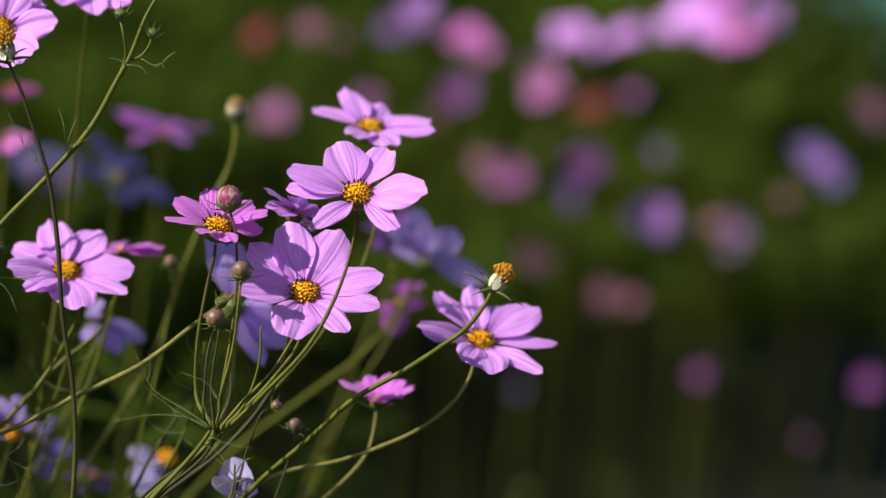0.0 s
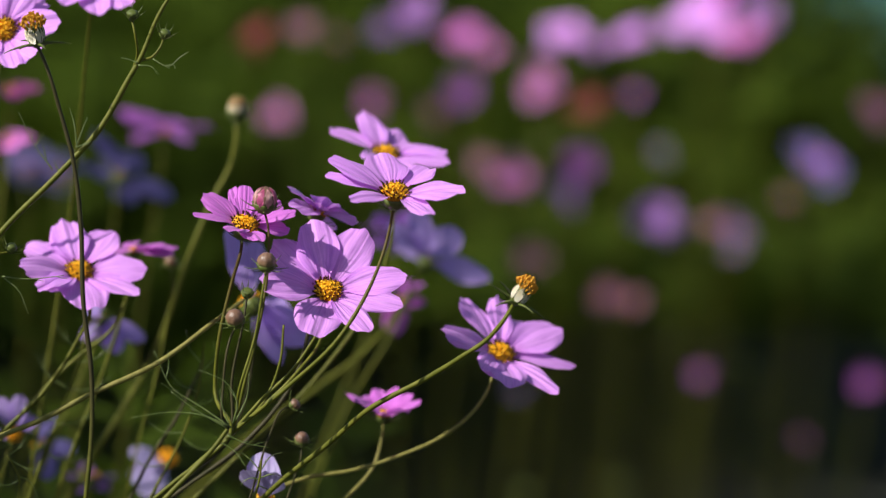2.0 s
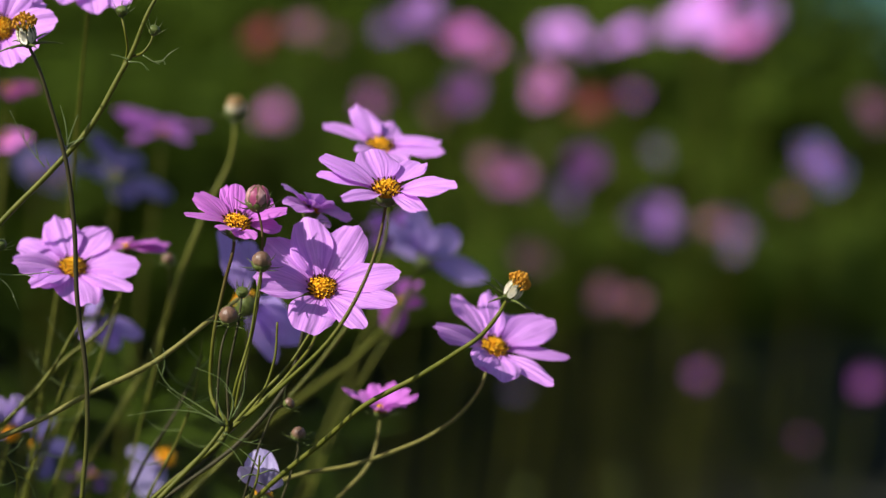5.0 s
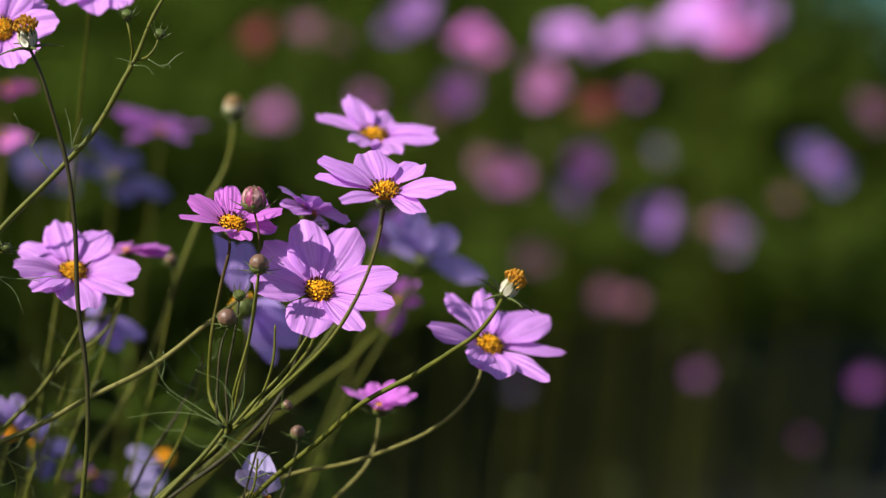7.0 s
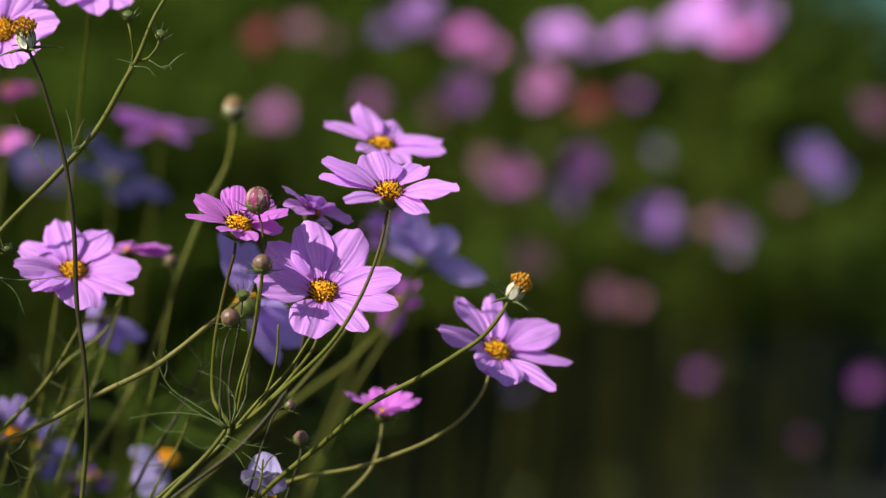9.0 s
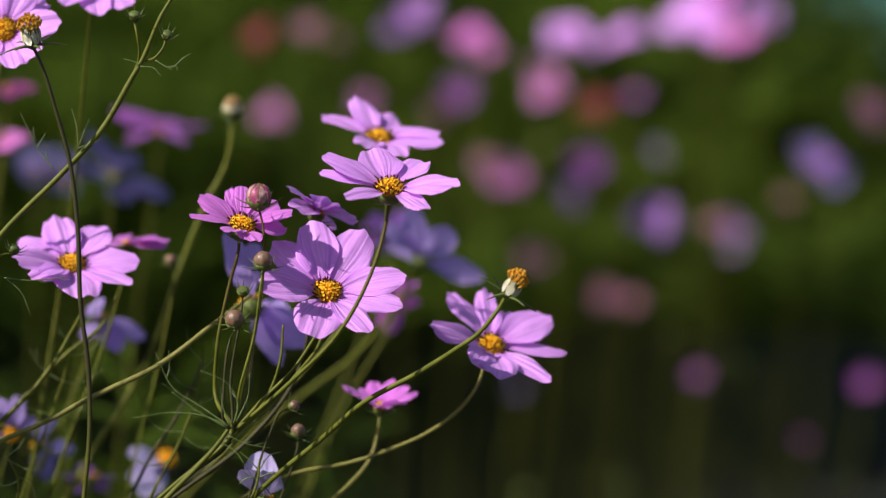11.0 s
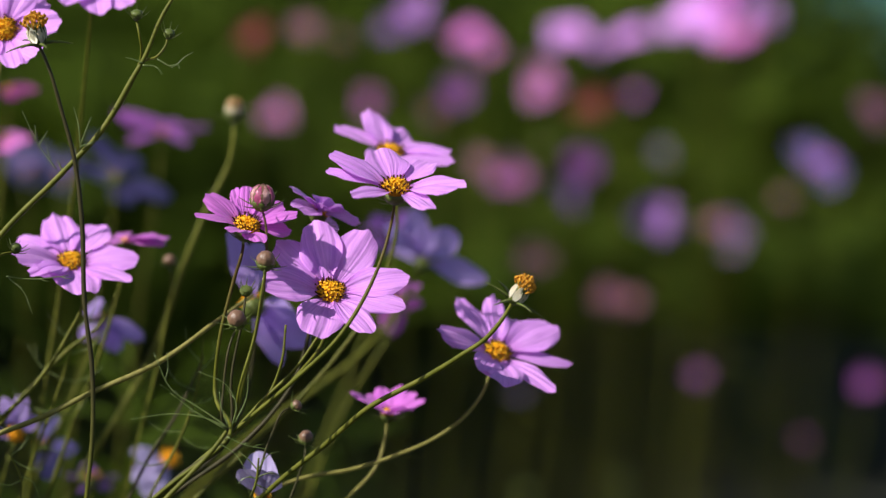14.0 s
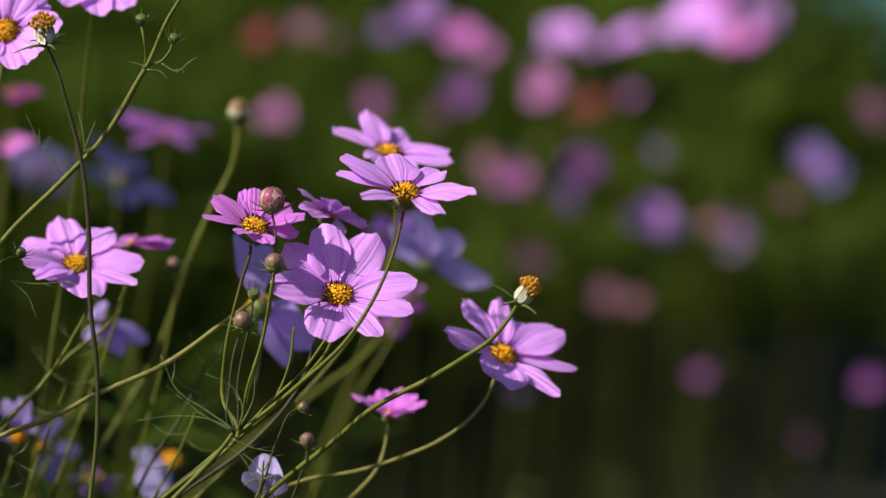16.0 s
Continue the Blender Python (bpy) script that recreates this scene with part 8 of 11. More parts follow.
    walk(edge_rose_blossom, [(0, pose(-0.3741, 2.1551, -0.0013, 0, 0.20, 0)), (0.5, pose(-0.3729, 2.1554, 0.0004, 0, -0.00, 0)), (1, pose(-0.3729, 2.1554, 0.0004, 0, -0.00, 0)), (1.5, pose(-0.3738, 2.1552, -0.0006, 0, 0.16, 0)), (2, pose(-0.3744, 2.1552, -0.0005, 0, 0.27, 0)), (2.5, pose(-0.3739, 2.1554, 0.0002, 0, 0.19, 0)), (3, pose(-0.3745, 2.1550, -0.0016, 0, 0.28, 0)), (3.5, pose(-0.3718, 2.1554, 0.0001, 0, -0.23, 0)), (4, pose(-0.3718, 2.1554, 0.0001, 0, -0.23, 0)), (4.5, pose(-0.3728, 2.1553, -0.0006, 0, -0.03, 0)), (5, pose(-0.3737, 2.1553, -0.0004, 0, 0.14, 0)), (5.5, pose(-0.3737, 2.1554, 0.0002, 0, 0.15, 0)), (6, pose(-0.3745, 2.1551, -0.0011, 0, 0.29, 0)), (6.5, pose(-0.3727, 2.1554, 0.0003, 0, -0.04, 0)), (7, pose(-0.3729, 2.1554, 0.0000, 0, 0.00, 0)), (7.5, pose(-0.3733, 2.1554, 0.0001, 0, 0.08, 0)), (8, pose(-0.3720, 2.1555, 0.0010, 0, -0.16, 0)), (8.5, pose(-0.3724, 2.1554, -0.0001, 0, -0.11, 0)), (9, pose(-0.3730, 2.1552, -0.0008, 0, 0.01, 0)), (9.5, pose(-0.3725, 2.1553, -0.0006, 0, -0.11, 0)), (10, pose(-0.3721, 2.1553, -0.0007, 0, -0.18, 0)), (10.5, pose(-0.3725, 2.1552, -0.0010, 0, -0.11, 0)), (11, pose(-0.3726, 2.1553, -0.0007, 0, -0.07, 0)), (11.5, pose(-0.3731, 2.1551, -0.0015, 0, 0.01, 0)), (12, pose(-0.3759, 2.1547, -0.0033, 0, 0.53, 0)), (12.5, pose(-0.3735, 2.1551, -0.0015, 0, 0.09, 0)), (13, pose(-0.3745, 2.1550, -0.0016, 0, 0.28, 0)), (13.5, pose(-0.3739, 2.1551, -0.0014, 0, 0.16, 0)), (14, pose(-0.3735, 2.1551, -0.0015, 0, 0.09, 0)), (14.5, pose(-0.3741, 2.1550, -0.0017, 0, 0.21, 0)), (15, pose(-0.3745, 2.1551, -0.0012, 0, 0.28, 0)), (15.5, pose(-0.3752, 2.1549, -0.0022, 0, 0.40, 0)), (16, pose(-0.3749, 2.1549, -0.0027, 0, 0.33, 0))])
    walk(lilac_shade_blossom, [(0, pose(-0.2154, 2.0397, -0.0008, 0, 0.20, 0)), (0.5, pose(-0.2143, 2.0400, 0.0004, 0, -0.00, 0)), (1, pose(-0.2143, 2.0400, 0.0004, 0, -0.00, 0)), (1.5, pose(-0.2151, 2.0398, -0.0002, 0, 0.16, 0)), (2, pose(-0.2156, 2.0398, 0.0001, 0, 0.27, 0)), (2.5, pose(-0.2152, 2.0399, 0.0006, 0, 0.19, 0)), (3, pose(-0.2158, 2.0396, -0.0010, 0, 0.28, 0)), (3.5, pose(-0.2132, 2.0400, -0.0003, 0, -0.23, 0)), (4, pose(-0.2132, 2.0400, -0.0003, 0, -0.23, 0)), (4.5, pose(-0.2142, 2.0398, -0.0006, 0, -0.03, 0)), (5, pose(-0.2150, 2.0398, -0.0001, 0, 0.14, 0)), (5.5, pose(-0.2150, 2.0399, 0.0005, 0, 0.15, 0)), (6, pose(-0.2158, 2.0397, -0.0005, 0, 0.29, 0)), (6.5, pose(-0.2141, 2.0400, 0.0002, 0, -0.04, 0)), (7, pose(-0.2143, 2.0399, 0.0000, 0, 0.00, 0)), (7.5, pose(-0.2147, 2.0399, 0.0002, 0, 0.08, 0)), (8, pose(-0.2135, 2.0401, 0.0006, 0, -0.16, 0)), (8.5, pose(-0.2138, 2.0399, -0.0004, 0, -0.11, 0)), (9, pose(-0.2144, 2.0398, -0.0007, 0, 0.01, 0)), (9.5, pose(-0.2139, 2.0399, -0.0008, 0, -0.11, 0)), (10, pose(-0.2135, 2.0399, -0.0011, 0, -0.18, 0)), (10.5, pose(-0.2139, 2.0398, -0.0012, 0, -0.11, 0)), (11, pose(-0.2140, 2.0398, -0.0008, 0, -0.07, 0)), (11.5, pose(-0.2145, 2.0397, -0.0014, 0, 0.01, 0)), (12, pose(-0.2171, 2.0393, -0.0020, 0, 0.53, 0)), (12.5, pose(-0.2148, 2.0397, -0.0012, 0, 0.09, 0)), (13, pose(-0.2158, 2.0396, -0.0010, 0, 0.28, 0)), (13.5, pose(-0.2152, 2.0397, -0.0010, 0, 0.16, 0)), (14, pose(-0.2148, 2.0397, -0.0012, 0, 0.09, 0)), (14.5, pose(-0.2154, 2.0396, -0.0012, 0, 0.21, 0)), (15, pose(-0.2157, 2.0397, -0.0006, 0, 0.28, 0)), (15.5, pose(-0.2164, 2.0395, -0.0013, 0, 0.40, 0)), (16, pose(-0.2161, 2.0395, -0.0019, 0, 0.33, 0))])
    walk(rosy_bud, [(0, pose(-0.3725, 1.5510, -0.0134, 0, -2.77, 0)), (0.5, pose(-0.4405, 1.5505, 0.0136, 0, 2.95, 0)), (1, pose(-0.4189, 1.5507, 0.0053, 0, 1.26, 0)), (1.5, pose(-0.4338, 1.5506, 0.0113, 0, 2.50, 0)), (2, pose(-0.4305, 1.5509, 0.0107, 0, 1.96, 0)), (2.5, pose(-0.4244, 1.5507, 0.0078, 0, 1.69, 0)), (3, pose(-0.4283, 1.5507, 0.0098, 0, 2.10, 0)), (3.5, pose(-0.4193, 1.5509, 0.0061, 0, 1.26, 0)), (4, pose(-0.4106, 1.5510, 0.0032, 0, 0.58, 0)), (4.5, pose(-0.4215, 1.5509, 0.0072, 0, 1.46, 0)), (5, pose(-0.4174, 1.5511, 0.0055, 0, 0.91, 0)), (5.5, pose(-0.4116, 1.5510, 0.0030, 0, 0.57, 0)), (6, pose(-0.4136, 1.5510, 0.0039, 0, 0.78, 0)), (6.5, pose(-0.4052, 1.5511, 0.0004, 0, 0.00, 0)), (7, pose(-0.4048, 1.5510, 0.0000, 0, 0.00, 0)), (7.5, pose(-0.4010, 1.5511, -0.0007, 0, -0.29, 0)), (8, pose(-0.4252, 1.5507, 0.0081, 0, 1.82, 0)), (8.5, pose(-0.4063, 1.5510, 0.0004, 0, 0.15, 0)), (9, pose(-0.4070, 1.5510, 0.0010, 0, 0.27, 0)), (9.5, pose(-0.4019, 1.5511, -0.0004, 0, -0.15, 0)), (10, pose(-0.4008, 1.5512, -0.0002, 0, -0.27, 0)), (10.5, pose(-0.4035, 1.5512, 0.0014, 0, -0.04, 0)), (11, pose(-0.4039, 1.5511, 0.0017, 0, 0.10, 0)), (11.5, pose(-0.4117, 1.5510, 0.0051, 0, 0.76, 0)), (12, pose(-0.4003, 1.5513, 0.0003, 0, -0.36, 0)), (12.5, pose(-0.4137, 1.5510, 0.0063, 0, 1.13, 0)), (13, pose(-0.4331, 1.5508, 0.0131, 0, 2.37, 0)), (13.5, pose(-0.4259, 1.5510, 0.0096, 0, 1.70, 0)), (14, pose(-0.4229, 1.5511, 0.0087, 0, 1.40, 0)), (14.5, pose(-0.4250, 1.5511, 0.0095, 0, 1.53, 0)), (15, pose(-0.4239, 1.5510, 0.0088, 0, 1.57, 0)), (15.5, pose(-0.4319, 1.5509, 0.0123, 0, 2.24, 0)), (16, pose(-0.4292, 1.5508, 0.0115, 0, 2.10, 0))])
    walk(brown_bud, [(0, pose(-0.3920, 1.5530, -0.0107, 0, -1.38, 0)), (0.5, pose(-0.4371, 1.5532, 0.0137, 0, 2.73, 0)), (1, pose(-0.4162, 1.5534, 0.0051, 0, 1.06, 0)), (1.5, pose(-0.4315, 1.5533, 0.0117, 0, 2.33, 0)), (2, pose(-0.4186, 1.5537, 0.0072, 0, 1.13, 0)), (2.5, pose(-0.4212, 1.5534, 0.0074, 0, 1.47, 0)), (3, pose(-0.4259, 1.5534, 0.0104, 0, 1.97, 0)), (3.5, pose(-0.4215, 1.5535, 0.0081, 0, 1.43, 0)), (4, pose(-0.4153, 1.5536, 0.0055, 0, 0.92, 0)), (4.5, pose(-0.4266, 1.5535, 0.0098, 0, 1.83, 0)), (5, pose(-0.4153, 1.5538, 0.0055, 0, 0.75, 0)), (5.5, pose(-0.4165, 1.5535, 0.0046, 0, 0.92, 0)), (6, pose(-0.4198, 1.5534, 0.0060, 0, 1.22, 0)), (6.5, pose(-0.4147, 1.5535, 0.0032, 0, 0.66, 0)), (7, pose(-0.4049, 1.5535, 0.0000, 0, 0.00, 0)), (7.5, pose(-0.3965, 1.5538, -0.0022, 0, -0.65, 0)), (8, pose(-0.4255, 1.5534, 0.0091, 0, 1.83, 0)), (8.5, pose(-0.4021, 1.5535, -0.0012, 0, -0.15, 0)), (9, pose(-0.4055, 1.5535, 0.0008, 0, 0.15, 0)), (9.5, pose(-0.3970, 1.5536, -0.0025, 0, -0.51, 0)), (10, pose(-0.3931, 1.5538, -0.0026, 0, -0.79, 0)), (10.5, pose(-0.3928, 1.5539, -0.0025, 0, -0.77, 0)), (11, pose(-0.3933, 1.5538, -0.0018, 0, -0.60, 0)), (11.5, pose(-0.3952, 1.5538, -0.0006, 0, -0.34, 0)), (12, pose(-0.3901, 1.5538, -0.0035, 0, -0.97, 0)), (12.5, pose(-0.3980, 1.5538, 0.0018, 0, 0.09, 0)), (13, pose(-0.4244, 1.5536, 0.0108, 0, 1.82, 0)), (13.5, pose(-0.4151, 1.5536, 0.0059, 0, 1.05, 0)), (14, pose(-0.4122, 1.5539, 0.0055, 0, 0.69, 0)), (14.5, pose(-0.4122, 1.5538, 0.0053, 0, 0.72, 0)), (15, pose(-0.4139, 1.5538, 0.0061, 0, 0.94, 0)), (15.5, pose(-0.4169, 1.5537, 0.0074, 0, 1.25, 0)), (16, pose(-0.4171, 1.5536, 0.0077, 0, 1.29, 0))])
    walk(low_bud, [(0, pose(-0.4272, 1.5472, 0.0057, 0, 1.10, 0)), (0.5, pose(-0.4350, 1.5469, 0.0118, 0, 2.54, 0)), (1, pose(-0.4213, 1.5472, 0.0070, 0, 1.39, 0)), (1.5, pose(-0.4184, 1.5470, 0.0058, 0, 1.40, 0)), (2, pose(-0.4301, 1.5473, 0.0105, 0, 1.95, 0)), (2.5, pose(-0.4121, 1.5472, 0.0040, 0, 0.84, 0)), (3, pose(-0.4187, 1.5470, 0.0063, 0, 1.42, 0)), (3.5, pose(-0.4132, 1.5472, 0.0040, 0, 0.85, 0)), (4, pose(-0.4027, 1.5472, 0.0001, 0, 0.01, 0)), (4.5, pose(-0.4041, 1.5471, 0.0003, 0, 0.21, 0)), (5, pose(-0.4169, 1.5474, 0.0057, 0, 0.86, 0)), (5.5, pose(-0.4057, 1.5473, 0.0011, 0, 0.16, 0)), (6, pose(-0.4142, 1.5472, 0.0040, 0, 0.82, 0)), (6.5, pose(-0.4132, 1.5473, 0.0033, 0, 0.56, 0)), (7, pose(-0.4047, 1.5472, 0.0000, 0, 0.00, 0)), (7.5, pose(-0.4211, 1.5474, 0.0068, 0, 1.12, 0)), (8, pose(-0.4117, 1.5471, 0.0036, 0, 0.84, 0)), (8.5, pose(-0.4080, 1.5472, 0.0015, 0, 0.28, 0)), (9, pose(-0.4072, 1.5472, 0.0015, 0, 0.28, 0)), (9.5, pose(-0.4007, 1.5473, -0.0011, 0, -0.24, 0)), (10, pose(-0.4128, 1.5473, 0.0035, 0, 0.60, 0)), (10.5, pose(-0.4113, 1.5473, 0.0029, 0, 0.53, 0)), (11, pose(-0.4181, 1.5472, 0.0055, 0, 1.14, 0)), (11.5, pose(-0.4281, 1.5472, 0.0097, 0, 1.96, 0)), (12, pose(-0.4121, 1.5473, 0.0024, 0, 0.55, 0)), (12.5, pose(-0.4210, 1.5471, 0.0076, 0, 1.66, 0)), (13, pose(-0.4500, 1.5471, 0.0188, 0, 3.58, 0)), (13.5, pose(-0.4367, 1.5472, 0.0134, 0, 2.51, 0)), (14, pose(-0.4456, 1.5472, 0.0165, 0, 3.05, 0)), (14.5, pose(-0.4377, 1.5472, 0.0132, 0, 2.49, 0)), (15, pose(-0.4404, 1.5472, 0.0150, 0, 2.79, 0)), (15.5, pose(-0.4465, 1.5471, 0.0173, 0, 3.32, 0)), (16, pose(-0.4463, 1.5471, 0.0172, 0, 3.30, 0))])
    walk(green_bud, [(0, pose(-0.3839, 1.5480, -0.0132, 0, -1.95, 0)), (0.5, pose(-0.4467, 1.5482, 0.0177, 0, 3.44, 0)), (1, pose(-0.4202, 1.5484, 0.0065, 0, 1.35, 0)), (1.5, pose(-0.4397, 1.5482, 0.0150, 0, 2.95, 0)), (2, pose(-0.4235, 1.5487, 0.0093, 0, 1.50, 0)), (2.5, pose(-0.4261, 1.5484, 0.0093, 0, 1.84, 0)), (3, pose(-0.4334, 1.5484, 0.0131, 0, 2.49, 0)), (3.5, pose(-0.4265, 1.5485, 0.0100, 0, 1.81, 0)), (4, pose(-0.4183, 1.5486, 0.0068, 0, 1.15, 0)), (4.5, pose(-0.4327, 1.5484, 0.0123, 0, 2.29, 0)), (5, pose(-0.4181, 1.5487, 0.0068, 0, 0.97, 0)), (5.5, pose(-0.4187, 1.5484, 0.0056, 0, 1.09, 0)), (6, pose(-0.4233, 1.5484, 0.0074, 0, 1.48, 0)), (6.5, pose(-0.4162, 1.5485, 0.0038, 0, 0.77, 0)), (7, pose(-0.4047, 1.5485, 0.0000, 0, 0.00, 0)), (7.5, pose(-0.3949, 1.5487, -0.0025, 0, -0.75, 0)), (8, pose(-0.4319, 1.5483, 0.0117, 0, 2.30, 0)), (8.5, pose(-0.4012, 1.5485, -0.0014, 0, -0.21, 0)), (9, pose(-0.4062, 1.5485, 0.0011, 0, 0.21, 0)), (9.5, pose(-0.3951, 1.5485, -0.0030, 0, -0.63, 0)), (10, pose(-0.3923, 1.5488, -0.0025, 0, -0.86, 0)), (10.5, pose(-0.3924, 1.5488, -0.0021, 0, -0.81, 0)), (11, pose(-0.3938, 1.5488, -0.0011, 0, -0.59, 0)), (11.5, pose(-0.3974, 1.5488, 0.0009, 0, -0.22, 0)), (12, pose(-0.3900, 1.5488, -0.0034, 0, -1.05, 0)), (12.5, pose(-0.4028, 1.5488, 0.0040, 0, 0.38, 0)), (13, pose(-0.4338, 1.5486, 0.0143, 0, 2.46, 0)), (13.5, pose(-0.4215, 1.5486, 0.0084, 0, 1.44, 0)), (14, pose(-0.4179, 1.5489, 0.0081, 0, 1.09, 0)), (14.5, pose(-0.4182, 1.5488, 0.0080, 0, 1.11, 0)), (15, pose(-0.4203, 1.5487, 0.0088, 0, 1.36, 0)), (15.5, pose(-0.4248, 1.5487, 0.0109, 0, 1.77, 0)), (16, pose(-0.4247, 1.5486, 0.0105, 0, 1.80, 0))])
    walk(cream_bud, [(0, pose(-0.4100, 1.7981, -0.0003, 0, 0.20, 0)), (0.5, pose(-0.4083, 1.7984, 0.0003, 0, -0.00, 0)), (1, pose(-0.4083, 1.7984, 0.0003, 0, -0.00, 0)), (1.5, pose(-0.4096, 1.7982, 0.0001, 0, 0.16, 0)), (2, pose(-0.4105, 1.7982, 0.0007, 0, 0.27, 0)), (2.5, pose(-0.4098, 1.7983, 0.0009, 0, 0.19, 0)), (3, pose(-0.4107, 1.7981, -0.0002, 0, 0.28, 0)), (3.5, pose(-0.4066, 1.7984, -0.0008, 0, -0.23, 0)), (4, pose(-0.4066, 1.7984, -0.0008, 0, -0.23, 0)), (4.5, pose(-0.4082, 1.7983, -0.0006, 0, -0.03, 0)), (5, pose(-0.4095, 1.7983, 0.0002, 0, 0.14, 0)), (5.5, pose(-0.4095, 1.7983, 0.0008, 0, 0.15, 0)), (6, pose(-0.4107, 1.7981, 0.0002, 0, 0.29, 0)), (6.5, pose(-0.4080, 1.7984, 0.0001, 0, -0.04, 0)), (7, pose(-0.4084, 1.7983, 0.0000, 0, 0.00, 0)), (7.5, pose(-0.4090, 1.7983, 0.0004, 0, 0.08, 0)), (8, pose(-0.4071, 1.7985, 0.0002, 0, -0.16, 0)), (8.5, pose(-0.4075, 1.7983, -0.0006, 0, -0.11, 0)), (9, pose(-0.4085, 1.7982, -0.0006, 0, 0.01, 0)), (9.5, pose(-0.4076, 1.7983, -0.0009, 0, -0.11, 0)), (10, pose(-0.4070, 1.7983, -0.0014, 0, -0.18, 0)), (10.5, pose(-0.4076, 1.7982, -0.0013, 0, -0.11, 0)), (11, pose(-0.4079, 1.7982, -0.0008, 0, -0.07, 0)), (11.5, pose(-0.4086, 1.7981, -0.0013, 0, 0.01, 0)), (12, pose(-0.4127, 1.7978, -0.0006, 0, 0.53, 0)), (12.5, pose(-0.4092, 1.7981, -0.0009, 0, 0.09, 0)), (13, pose(-0.4107, 1.7981, -0.0002, 0, 0.28, 0)), (13.5, pose(-0.4097, 1.7981, -0.0005, 0, 0.16, 0)), (14, pose(-0.4092, 1.7981, -0.0009, 0, 0.09, 0)), (14.5, pose(-0.4101, 1.7981, -0.0006, 0, 0.21, 0)), (15, pose(-0.4106, 1.7981, 0.0001, 0, 0.28, 0)), (15.5, pose(-0.4116, 1.7980, -0.0003, 0, 0.40, 0)), (16, pose(-0.4111, 1.7979, -0.0010, 0, 0.33, 0))])
    walk(top_bud, [(0, pose(-0.4540, 1.5709, -0.0022, 0, -0.46, 0)), (0.5, pose(-0.4677, 1.5703, 0.0015, 0, 0.88, 0)), (1, pose(-0.4637, 1.5707, 0.0020, 0, 0.50, 0)), (1.5, pose(-0.4665, 1.5704, 0.0011, 0, 0.76, 0)), (2, pose(-0.4620, 1.5709, 0.0019, 0, 0.34, 0)), (2.5, pose(-0.4618, 1.5707, 0.0009, 0, 0.31, 0)), (3, pose(-0.4650, 1.5706, 0.0018, 0, 0.63, 0)), (3.5, pose(-0.4629, 1.5707, 0.0015, 0, 0.43, 0)), (4, pose(-0.4573, 1.5710, 0.0002, 0, -0.12, 0)), (4.5, pose(-0.4589, 1.5707, -0.0007, 0, 0.02, 0)), (5, pose(-0.4548, 1.5712, -0.0001, 0, -0.37, 0)), (5.5, pose(-0.4540, 1.5711, -0.0011, 0, -0.45, 0)), (6, pose(-0.4560, 1.5710, -0.0005, 0, -0.26, 0)), (6.5, pose(-0.4537, 1.5711, -0.0009, 0, -0.47, 0)), (7, pose(-0.4586, 1.5709, 0.0000, 0, 0.00, 0)), (7.5, pose(-0.4597, 1.5709, 0.0006, 0, 0.11, 0)), (8, pose(-0.4622, 1.5707, 0.0011, 0, 0.35, 0)), (8.5, pose(-0.4586, 1.5709, 0.0000, 0, 0.00, 0)), (9, pose(-0.4595, 1.5708, -0.0001, 0, 0.08, 0)), (9.5, pose(-0.4562, 1.5709, -0.0008, 0, -0.23, 0)), (10, pose(-0.4593, 1.5710, 0.0010, 0, 0.07, 0)), (10.5, pose(-0.4607, 1.5708, 0.0008, 0, 0.21, 0)), (11, pose(-0.4638, 1.5708, 0.0022, 0, 0.51, 0)), (11.5, pose(-0.4676, 1.5706, 0.0036, 0, 0.89, 0)), (12, pose(-0.4628, 1.5709, 0.0023, 0, 0.42, 0)), (12.5, pose(-0.4688, 1.5706, 0.0043, 0, 1.00, 0)), (13, pose(-0.4708, 1.5705, 0.0046, 0, 1.21, 0)), (13.5, pose(-0.4640, 1.5708, 0.0024, 0, 0.54, 0)), (14, pose(-0.4650, 1.5709, 0.0036, 0, 0.64, 0)), (14.5, pose(-0.4641, 1.5707, 0.0022, 0, 0.54, 0)), (15, pose(-0.4652, 1.5707, 0.0028, 0, 0.66, 0)), (15.5, pose(-0.4672, 1.5706, 0.0034, 0, 0.85, 0)), (16, pose(-0.4686, 1.5705, 0.0032, 0, 0.98, 0))])
